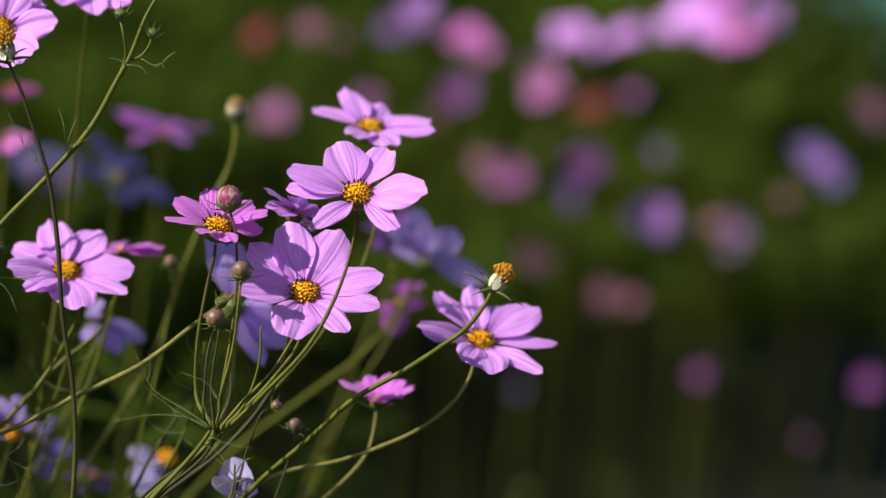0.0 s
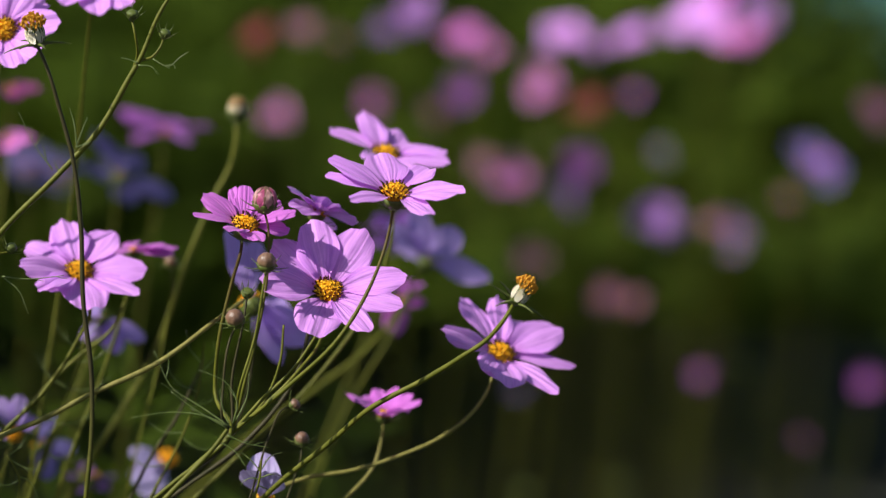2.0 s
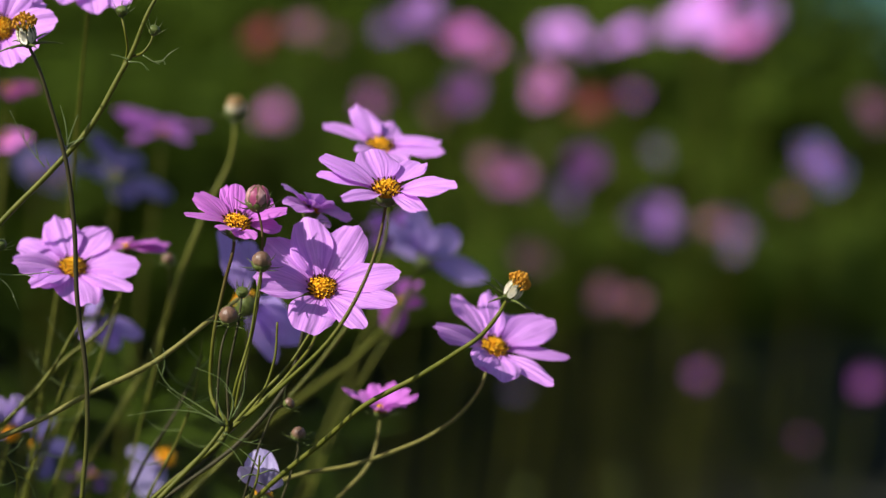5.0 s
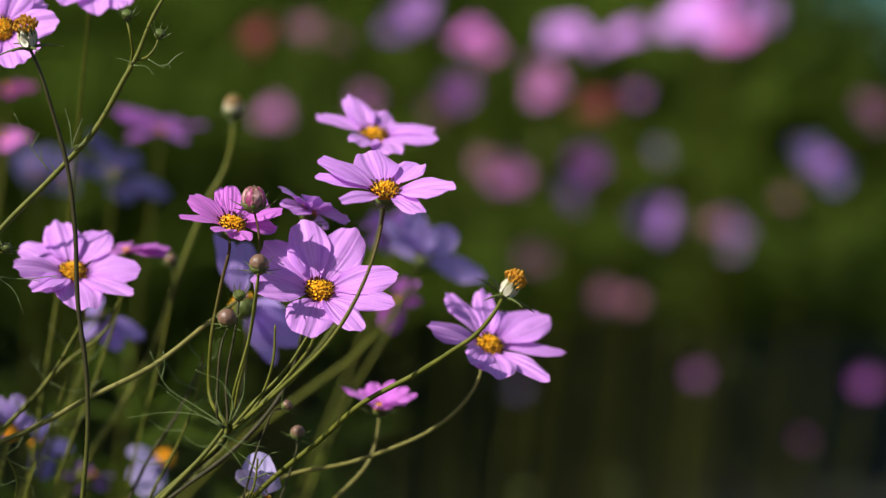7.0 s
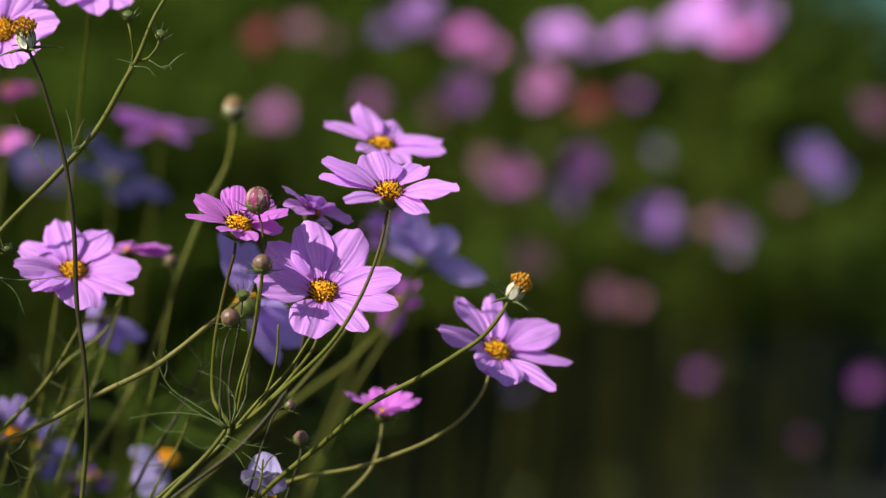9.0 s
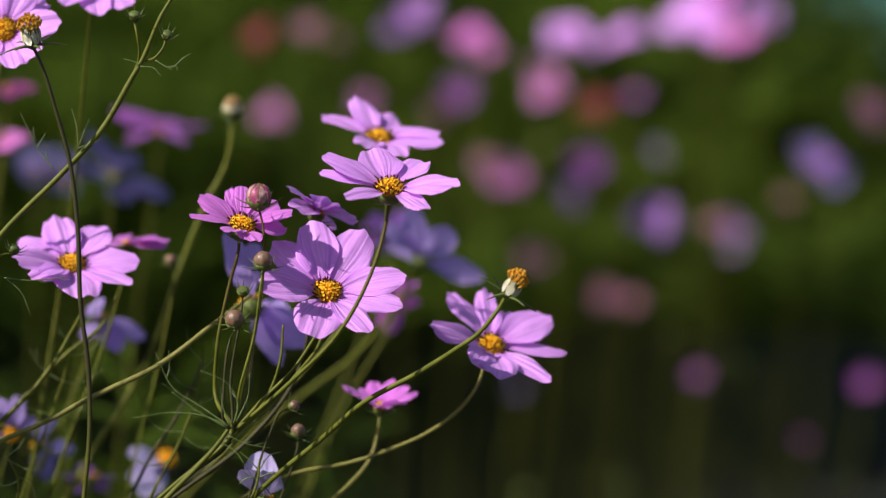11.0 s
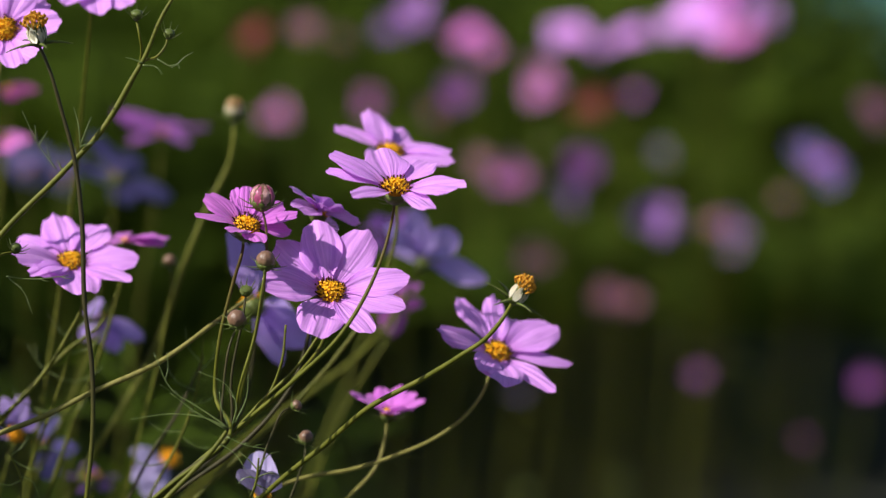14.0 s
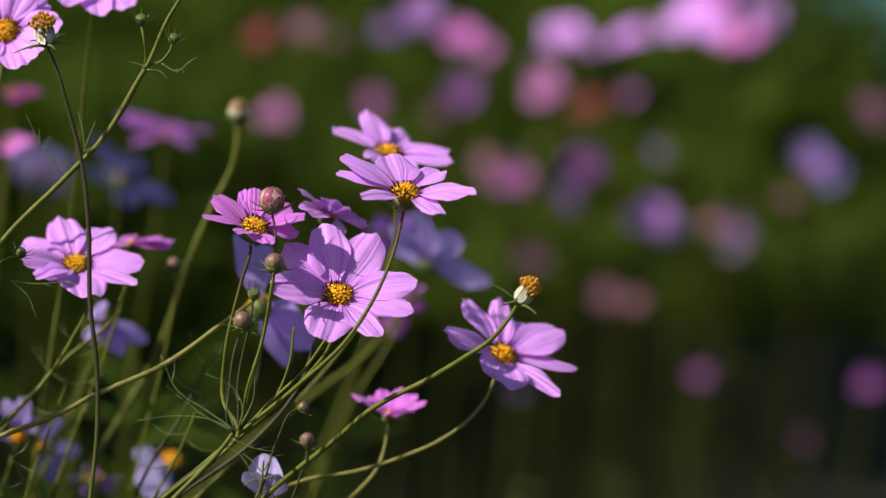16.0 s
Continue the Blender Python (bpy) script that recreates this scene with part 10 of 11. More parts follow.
    walk(stalk_b, [(0, pose(-0.4532, 1.5670, -0.0022, 0, -0.46, 0)), (0.5, pose(-0.4674, 1.5664, 0.0016, 0, 0.88, 0)), (1, pose(-0.4633, 1.5668, 0.0020, 0, 0.50, 0)), (1.5, pose(-0.4661, 1.5664, 0.0012, 0, 0.76, 0)), (2, pose(-0.4615, 1.5669, 0.0019, 0, 0.34, 0)), (2.5, pose(-0.4613, 1.5668, 0.0009, 0, 0.31, 0)), (3, pose(-0.4646, 1.5667, 0.0019, 0, 0.63, 0)), (3.5, pose(-0.4625, 1.5668, 0.0016, 0, 0.43, 0)), (4, pose(-0.4566, 1.5671, 0.0002, 0, -0.12, 0)), (4.5, pose(-0.4582, 1.5668, -0.0007, 0, 0.02, 0)), (5, pose(-0.4540, 1.5672, -0.0001, 0, -0.37, 0)), (5.5, pose(-0.4532, 1.5671, -0.0011, 0, -0.45, 0)), (6, pose(-0.4552, 1.5671, -0.0006, 0, -0.26, 0)), (6.5, pose(-0.4529, 1.5672, -0.0009, 0, -0.47, 0)), (7, pose(-0.4580, 1.5669, 0.0000, 0, 0.00, 0)), (7.5, pose(-0.4592, 1.5669, 0.0006, 0, 0.11, 0)), (8, pose(-0.4617, 1.5668, 0.0011, 0, 0.35, 0)), (8.5, pose(-0.4580, 1.5669, 0.0000, 0, 0.00, 0)), (9, pose(-0.4589, 1.5668, -0.0001, 0, 0.08, 0)), (9.5, pose(-0.4555, 1.5670, -0.0008, 0, -0.23, 0)), (10, pose(-0.4587, 1.5670, 0.0010, 0, 0.07, 0)), (10.5, pose(-0.4601, 1.5669, 0.0008, 0, 0.21, 0)), (11, pose(-0.4634, 1.5668, 0.0022, 0, 0.51, 0)), (11.5, pose(-0.4673, 1.5667, 0.0037, 0, 0.89, 0)), (12, pose(-0.4623, 1.5669, 0.0024, 0, 0.42, 0)), (12.5, pose(-0.4685, 1.5667, 0.0043, 0, 1.00, 0)), (13, pose(-0.4707, 1.5666, 0.0047, 0, 1.21, 0)), (13.5, pose(-0.4636, 1.5668, 0.0025, 0, 0.54, 0)), (14, pose(-0.4647, 1.5669, 0.0037, 0, 0.64, 0)), (14.5, pose(-0.4637, 1.5668, 0.0022, 0, 0.54, 0)), (15, pose(-0.4648, 1.5668, 0.0029, 0, 0.66, 0)), (15.5, pose(-0.4669, 1.5667, 0.0034, 0, 0.85, 0)), (16, pose(-0.4683, 1.5666, 0.0033, 0, 0.98, 0))])
    walk(stalk_c, [(0, pose(-0.4065, 1.5547, -0.0031, 0, -0.38, 0)), (0.5, pose(-0.4356, 1.5544, 0.0144, 0, 2.72, 0)), (1, pose(-0.4116, 1.5546, 0.0034, 0, 0.75, 0)), (1.5, pose(-0.4307, 1.5544, 0.0120, 0, 2.36, 0)), (2, pose(-0.4228, 1.5548, 0.0091, 0, 1.49, 0)), (2.5, pose(-0.4157, 1.5547, 0.0059, 0, 1.13, 0)), (3, pose(-0.4260, 1.5545, 0.0106, 0, 2.00, 0)), (3.5, pose(-0.4116, 1.5547, 0.0042, 0, 0.75, 0)), (4, pose(-0.4049, 1.5549, 0.0017, 0, 0.19, 0)), (4.5, pose(-0.4198, 1.5547, 0.0078, 0, 1.39, 0)), (5, pose(-0.4124, 1.5550, 0.0048, 0, 0.58, 0)), (5.5, pose(-0.4057, 1.5549, 0.0016, 0, 0.17, 0)), (6, pose(-0.4134, 1.5548, 0.0044, 0, 0.77, 0)), (6.5, pose(-0.4006, 1.5549, -0.0012, 0, -0.35, 0)), (7, pose(-0.4050, 1.5548, 0.0000, 0, 0.00, 0)), (7.5, pose(-0.3983, 1.5549, -0.0023, 0, -0.54, 0)), (8, pose(-0.4320, 1.5544, 0.0121, 0, 2.33, 0)), (8.5, pose(-0.4018, 1.5548, -0.0011, 0, -0.19, 0)), (9, pose(-0.4037, 1.5548, 0.0002, 0, 0.03, 0)), (9.5, pose(-0.4011, 1.5549, -0.0007, 0, -0.22, 0)), (10, pose(-0.3986, 1.5550, -0.0014, 0, -0.42, 0)), (10.5, pose(-0.4046, 1.5549, 0.0011, 0, 0.07, 0)), (11, pose(-0.4134, 1.5548, 0.0051, 0, 0.84, 0)), (11.5, pose(-0.4184, 1.5547, 0.0079, 0, 1.35, 0)), (12, pose(-0.4082, 1.5549, 0.0025, 0, 0.28, 0)), (12.5, pose(-0.4203, 1.5546, 0.0093, 0, 1.71, 0)), (13, pose(-0.4429, 1.5545, 0.0189, 0, 3.27, 0)), (13.5, pose(-0.4357, 1.5547, 0.0152, 0, 2.58, 0)), (14, pose(-0.4278, 1.5548, 0.0117, 0, 1.91, 0)), (14.5, pose(-0.4302, 1.5547, 0.0124, 0, 2.07, 0)), (15, pose(-0.4357, 1.5547, 0.0152, 0, 2.58, 0)), (15.5, pose(-0.4367, 1.5546, 0.0161, 0, 2.77, 0)), (16, pose(-0.4315, 1.5546, 0.0139, 0, 2.44, 0))])
    walk(stalk_d, [(0, pose(-0.4048, 1.5559, -0.0036, 0, -0.50, 0)), (0.5, pose(-0.4457, 1.5556, 0.0178, 0, 3.39, 0)), (1, pose(-0.4151, 1.5559, 0.0045, 0, 0.99, 0)), (1.5, pose(-0.4390, 1.5556, 0.0148, 0, 2.92, 0)), (2, pose(-0.4298, 1.5560, 0.0114, 0, 1.96, 0)), (2.5, pose(-0.4209, 1.5559, 0.0076, 0, 1.47, 0)), (3, pose(-0.4325, 1.5558, 0.0126, 0, 2.44, 0)), (3.5, pose(-0.4151, 1.5560, 0.0053, 0, 0.99, 0)), (4, pose(-0.4058, 1.5561, 0.0020, 0, 0.25, 0)), (4.5, pose(-0.4243, 1.5559, 0.0091, 0, 1.69, 0)), (5, pose(-0.4157, 1.5563, 0.0058, 0, 0.79, 0)), (5.5, pose(-0.4074, 1.5561, 0.0021, 0, 0.28, 0)), (6, pose(-0.4158, 1.5560, 0.0051, 0, 0.93, 0)), (6.5, pose(-0.4005, 1.5562, -0.0011, 0, -0.36, 0)), (7, pose(-0.4050, 1.5560, 0.0000, 0, 0.00, 0)), (7.5, pose(-0.3973, 1.5562, -0.0025, 0, -0.61, 0)), (8, pose(-0.4373, 1.5557, 0.0136, 0, 2.69, 0)), (8.5, pose(-0.4010, 1.5560, -0.0014, 0, -0.25, 0)), (9, pose(-0.4053, 1.5560, 0.0008, 0, 0.13, 0)), (9.5, pose(-0.4016, 1.5561, -0.0005, 0, -0.19, 0)), (10, pose(-0.4005, 1.5562, -0.0005, 0, -0.29, 0)), (10.5, pose(-0.4077, 1.5562, 0.0022, 0, 0.27, 0)), (11, pose(-0.4190, 1.5561, 0.0070, 0, 1.21, 0)), (11.5, pose(-0.4275, 1.5560, 0.0111, 0, 1.96, 0)), (12, pose(-0.4137, 1.5562, 0.0045, 0, 0.64, 0)), (12.5, pose(-0.4310, 1.5559, 0.0131, 0, 2.43, 0)), (13, pose(-0.4597, 1.5558, 0.0254, 0, 4.41, 0)), (13.5, pose(-0.4491, 1.5559, 0.0201, 0, 3.49, 0)), (14, pose(-0.4408, 1.5560, 0.0165, 0, 2.78, 0)), (14.5, pose(-0.4425, 1.5560, 0.0169, 0, 2.90, 0)), (15, pose(-0.4491, 1.5559, 0.0201, 0, 3.49, 0)), (15.5, pose(-0.4523, 1.5559, 0.0221, 0, 3.83, 0)), (16, pose(-0.4469, 1.5559, 0.0198, 0, 3.48, 0))])
    walk(stalk_e, [(0, pose(-0.4666, 1.6723, -0.0018, 0, -0.42, 0)), (0.5, pose(-0.4756, 1.6718, 0.0018, 0, 0.87, 0)), (1, pose(-0.4725, 1.6721, 0.0013, 0, 0.43, 0)), (1.5, pose(-0.4751, 1.6718, 0.0014, 0, 0.79, 0)), (2, pose(-0.4723, 1.6723, 0.0024, 0, 0.41, 0)), (2.5, pose(-0.4731, 1.6723, 0.0027, 0, 0.53, 0)), (3, pose(-0.4749, 1.6720, 0.0025, 0, 0.78, 0)), (3.5, pose(-0.4727, 1.6721, 0.0015, 0, 0.47, 0)), (4, pose(-0.4701, 1.6725, 0.0017, 0, 0.10, 0)), (4.5, pose(-0.4716, 1.6722, 0.0013, 0, 0.31, 0)), (5, pose(-0.4688, 1.6726, 0.0018, 0, -0.07, 0)), (5.5, pose(-0.4689, 1.6726, 0.0016, 0, -0.06, 0)), (6, pose(-0.4698, 1.6724, 0.0010, 0, 0.05, 0)), (6.5, pose(-0.4675, 1.6725, -0.0002, 0, -0.28, 0)), (7, pose(-0.4695, 1.6723, 0.0000, 0, 0.00, 0)), (7.5, pose(-0.4687, 1.6723, -0.0003, 0, -0.12, 0)), (8, pose(-0.4732, 1.6722, 0.0022, 0, 0.54, 0)), (8.5, pose(-0.4691, 1.6725, 0.0010, 0, -0.05, 0)), (9, pose(-0.4697, 1.6723, 0.0005, 0, 0.03, 0)), (9.5, pose(-0.4678, 1.6727, 0.0014, 0, -0.22, 0)), (10, pose(-0.4672, 1.6728, 0.0017, 0, -0.31, 0)), (10.5, pose(-0.4667, 1.6729, 0.0023, 0, -0.37, 0)), (11, pose(-0.4684, 1.6729, 0.0036, 0, -0.12, 0)), (11.5, pose(-0.4697, 1.6729, 0.0043, 0, 0.07, 0)), (12, pose(-0.4659, 1.6731, 0.0031, 0, -0.47, 0)), (12.5, pose(-0.4730, 1.6726, 0.0047, 0, 0.55, 0)), (13, pose(-0.4721, 1.6727, 0.0052, 0, 0.42, 0)), (13.5, pose(-0.4692, 1.6731, 0.0053, 0, 0.02, 0)), (14, pose(-0.4680, 1.6731, 0.0046, 0, -0.17, 0)), (14.5, pose(-0.4669, 1.6732, 0.0045, 0, -0.32, 0)), (15, pose(-0.4685, 1.6731, 0.0050, 0, -0.09, 0)), (15.5, pose(-0.4696, 1.6730, 0.0049, 0, 0.07, 0)), (16, pose(-0.4704, 1.6729, 0.0049, 0, 0.19, 0))])
    walk(stalk_i, [(0, pose(-0.3275, 1.6649, -0.0012, 0, 0.01, 0)), (0.5, pose(-0.3285, 1.6649, -0.0006, 0, 0.16, 0)), (1, pose(-0.3282, 1.6649, -0.0008, 0, 0.13, 0)), (1.5, pose(-0.3275, 1.6649, -0.0012, 0, 0.01, 0)), (2, pose(-0.3275, 1.6649, -0.0012, 0, 0.01, 0)), (2.5, pose(-0.3268, 1.6649, -0.0016, 0, -0.10, 0)), (3, pose(-0.3292, 1.6646, -0.0021, 0, 0.26, 0)), (3.5, pose(-0.3270, 1.6650, -0.0008, 0, -0.07, 0)), (4, pose(-0.3266, 1.6651, -0.0001, 0, -0.12, 0)), (4.5, pose(-0.3261, 1.6651, -0.0004, 0, -0.19, 0)), (5, pose(-0.3262, 1.6651, -0.0005, 0, -0.18, 0)), (5.5, pose(-0.3258, 1.6651, -0.0008, 0, -0.25, 0)), (6, pose(-0.3278, 1.6648, -0.0014, 0, 0.05, 0)), (6.5, pose(-0.3261, 1.6651, -0.0004, 0, -0.19, 0)), (7, pose(-0.3273, 1.6651, 0.0000, 0, 0.00, 0)), (7.5, pose(-0.3273, 1.6651, 0.0000, 0, 0.00, 0)), (8, pose(-0.3261, 1.6651, -0.0004, 0, -0.19, 0)), (8.5, pose(-0.3266, 1.6651, -0.0004, 0, -0.11, 0)), (9, pose(-0.3274, 1.6650, -0.0006, 0, 0.01, 0)), (9.5, pose(-0.3266, 1.6651, -0.0003, 0, -0.11, 0)), (10, pose(-0.3263, 1.6651, -0.0005, 0, -0.16, 0)), (10.5, pose(-0.3268, 1.6650, -0.0007, 0, -0.09, 0)), (11, pose(-0.3275, 1.6650, -0.0004, 0, 0.02, 0)), (11.5, pose(-0.3282, 1.6649, -0.0008, 0, 0.13, 0)), (12, pose(-0.3304, 1.6646, -0.0015, 0, 0.45, 0)), (12.5, pose(-0.3285, 1.6649, -0.0006, 0, 0.16, 0)), (13, pose(-0.3285, 1.6648, -0.0009, 0, 0.17, 0)), (13.5, pose(-0.3274, 1.6650, -0.0006, 0, 0.01, 0)), (14, pose(-0.3270, 1.6650, -0.0008, 0, -0.07, 0)), (14.5, pose(-0.3275, 1.6649, -0.0012, 0, 0.01, 0)), (15, pose(-0.3282, 1.6649, -0.0008, 0, 0.13, 0)), (15.5, pose(-0.3291, 1.6647, -0.0013, 0, 0.25, 0)), (16, pose(-0.3291, 1.6647, -0.0013, 0, 0.25, 0))])
    walk(stalk_k, [(0, pose(-0.3878, 1.5271, -0.0050, 0, -0.87, 0)), (0.5, pose(-0.3991, 1.5269, 0.0020, 0, 0.78, 0)), (1, pose(-0.3969, 1.5271, 0.0012, 0, 0.47, 0)), (1.5, pose(-0.3993, 1.5269, 0.0022, 0, 0.82, 0)), (2, pose(-0.3954, 1.5272, 0.0013, 0, 0.27, 0)), (2.5, pose(-0.3976, 1.5271, 0.0021, 0, 0.58, 0)), (3, pose(-0.3992, 1.5271, 0.0030, 0, 0.81, 0)), (3.5, pose(-0.3968, 1.5272, 0.0020, 0, 0.46, 0)), (4, pose(-0.3959, 1.5273, 0.0022, 0, 0.33, 0)), (4.5, pose(-0.3973, 1.5272, 0.0024, 0, 0.53, 0)), (5, pose(-0.3936, 1.5274, 0.0012, 0, 0.01, 0)), (5.5, pose(-0.3948, 1.5273, 0.0013, 0, 0.18, 0)), (6, pose(-0.3955, 1.5272, 0.0014, 0, 0.28, 0)), (6.5, pose(-0.3930, 1.5273, 0.0002, 0, -0.08, 0)), (7, pose(-0.3936, 1.5272, 0.0000, 0, 0.00, 0)), (7.5, pose(-0.3928, 1.5273, -0.0000, 0, -0.12, 0)), (8, pose(-0.3982, 1.5271, 0.0022, 0, 0.66, 0)), (8.5, pose(-0.3942, 1.5272, 0.0004, 0, 0.08, 0)), (9, pose(-0.3950, 1.5272, 0.0007, 0, 0.19, 0)), (9.5, pose(-0.3942, 1.5273, 0.0007, 0, 0.09, 0)), (10, pose(-0.3937, 1.5273, 0.0004, 0, 0.01, 0)), (10.5, pose(-0.3943, 1.5273, 0.0006, 0, 0.10, 0)), (11, pose(-0.3959, 1.5272, 0.0014, 0, 0.33, 0)), (11.5, pose(-0.3974, 1.5271, 0.0019, 0, 0.54, 0)), (12, pose(-0.3934, 1.5272, -0.0002, 0, -0.04, 0)), (12.5, pose(-0.4001, 1.5270, 0.0030, 0, 0.93, 0)), (13, pose(-0.3983, 1.5269, 0.0014, 0, 0.67, 0)), (13.5, pose(-0.3966, 1.5271, 0.0010, 0, 0.43, 0)), (14, pose(-0.3953, 1.5271, 0.0003, 0, 0.24, 0)), (14.5, pose(-0.3953, 1.5271, 0.0003, 0, 0.24, 0)), (15, pose(-0.3966, 1.5271, 0.0010, 0, 0.43, 0)), (15.5, pose(-0.3978, 1.5270, 0.0013, 0, 0.59, 0)), (16, pose(-0.3983, 1.5269, 0.0014, 0, 0.67, 0))])
    walk(stalk_l, [(0, pose(-0.2049, 1.5654, -0.0057, 0, -1.50, 0)), (0.5, pose(-0.2180, 1.5654, -0.0016, 0, 0.60, 0)), (1, pose(-0.2145, 1.5656, -0.0019, 0, 0.06, 0)), (1.5, pose(-0.2165, 1.5655, -0.0018, 0, 0.37, 0)), (2, pose(-0.2157, 1.5658, 0.0003, 0, 0.27, 0)), (2.5, pose(-0.2155, 1.5657, -0.0004, 0, 0.24, 0)), (3, pose(-0.2178, 1.5656, -0.0005, 0, 0.59, 0)), (3.5, pose(-0.2157, 1.5658, 0.0003, 0, 0.27, 0)), (4, pose(-0.2146, 1.5660, 0.0011, 0, 0.10, 0)), (4.5, pose(-0.2157, 1.5659, 0.0007, 0, 0.28, 0)), (5, pose(-0.2147, 1.5661, 0.0018, 0, 0.13, 0)), (5.5, pose(-0.2142, 1.5660, 0.0009, 0, 0.03, 0)), (6, pose(-0.2155, 1.5658, 0.0003, 0, 0.24, 0)), (6.5, pose(-0.2135, 1.5660, 0.0004, 0, -0.08, 0)), (7, pose(-0.2140, 1.5659, 0.0000, 0, 0.00, 0)), (7.5, pose(-0.2135, 1.5659, 0.0001, 0, -0.08, 0)), (8, pose(-0.2170, 1.5657, -0.0001, 0, 0.47, 0)), (8.5, pose(-0.2167, 1.5658, 0.0002, 0, 0.43, 0)), (9, pose(-0.2164, 1.5658, 0.0005, 0, 0.38, 0)), (9.5, pose(-0.2146, 1.5659, 0.0005, 0, 0.10, 0)), (10, pose(-0.2143, 1.5660, 0.0008, 0, 0.06, 0)), (10.5, pose(-0.2139, 1.5660, 0.0006, 0, -0.00, 0)), (11, pose(-0.2149, 1.5659, 0.0003, 0, 0.15, 0)), (11.5, pose(-0.2157, 1.5658, 0.0003, 0, 0.27, 0)), (12, pose(-0.2132, 1.5660, 0.0003, 0, -0.12, 0)), (12.5, pose(-0.2173, 1.5656, -0.0003, 0, 0.51, 0)), (13, pose(-0.2170, 1.5657, -0.0001, 0, 0.47, 0)), (13.5, pose(-0.2148, 1.5658, -0.0000, 0, 0.12, 0)), (14, pose(-0.2144, 1.5659, 0.0004, 0, 0.07, 0)), (14.5, pose(-0.2140, 1.5659, 0.0003, 0, -0.00, 0)), (15, pose(-0.2152, 1.5658, 0.0001, 0, 0.19, 0)), (15.5, pose(-0.2162, 1.5658, 0.0002, 0, 0.35, 0)), (16, pose(-0.2168, 1.5657, -0.0002, 0, 0.43, 0))])
    walk(stalk_m, [(0, pose(-0.2854, 1.6038, -0.0002, 0, 0.09, 0)), (0.5, pose(-0.2854, 1.6038, 0.0001, 0, 0.08, 0)), (1, pose(-0.2859, 1.6038, -0.0002, 0, 0.17, 0)), (1.5, pose(-0.2849, 1.6038, 0.0000, 0, 0.00, 0)), (2, pose(-0.2859, 1.6038, -0.0002, 0, 0.17, 0)), (2.5, pose(-0.2859, 1.6038, -0.0002, 0, 0.17, 0)), (3, pose(-0.2870, 1.6037, -0.0006, 0, 0.34, 0)), (3.5, pose(-0.2859, 1.6038, 0.0002, 0, 0.17, 0)), (4, pose(-0.2846, 1.6038, -0.0000, 0, -0.04, 0)), (4.5, pose(-0.2840, 1.6039, 0.0001, 0, -0.15, 0)), (5, pose(-0.2849, 1.6038, -0.0001, 0, 0.01, 0)), (5.5, pose(-0.2851, 1.6038, -0.0001, 0, 0.04, 0)), (6, pose(-0.2861, 1.6037, -0.0005, 0, 0.20, 0)), (6.5, pose(-0.2854, 1.6038, 0.0001, 0, 0.08, 0)), (7, pose(-0.2849, 1.6038, 0.0000, 0, 0.00, 0)), (7.5, pose(-0.2859, 1.6038, 0.0002, 0, 0.17, 0)), (8, pose(-0.2853, 1.6039, 0.0007, 0, 0.08, 0)), (8.5, pose(-0.2859, 1.6038, 0.0002, 0, 0.17, 0)), (9, pose(-0.2862, 1.6038, -0.0001, 0, 0.21, 0)), (9.5, pose(-0.2849, 1.6039, 0.0003, 0, -0.00, 0)), (10, pose(-0.2854, 1.6039, 0.0003, 0, 0.09, 0)), (10.5, pose(-0.2850, 1.6039, 0.0001, 0, 0.02, 0)), (11, pose(-0.2854, 1.6038, -0.0005, 0, 0.09, 0)), (11.5, pose(-0.2863, 1.6037, -0.0008, 0, 0.22, 0)), (12, pose(-0.2879, 1.6035, -0.0015, 0, 0.48, 0)), (12.5, pose(-0.2867, 1.6037, -0.0007, 0, 0.30, 0)), (13, pose(-0.2875, 1.6036, -0.0009, 0, 0.43, 0)), (13.5, pose(-0.2859, 1.6038, -0.0002, 0, 0.17, 0)), (14, pose(-0.2866, 1.6038, -0.0000, 0, 0.30, 0)), (14.5, pose(-0.2862, 1.6038, -0.0001, 0, 0.21, 0)), (15, pose(-0.2867, 1.6037, -0.0007, 0, 0.30, 0)), (15.5, pose(-0.2878, 1.6036, -0.0008, 0, 0.47, 0)), (16, pose(-0.2878, 1.6036, -0.0008, 0, 0.47, 0))])
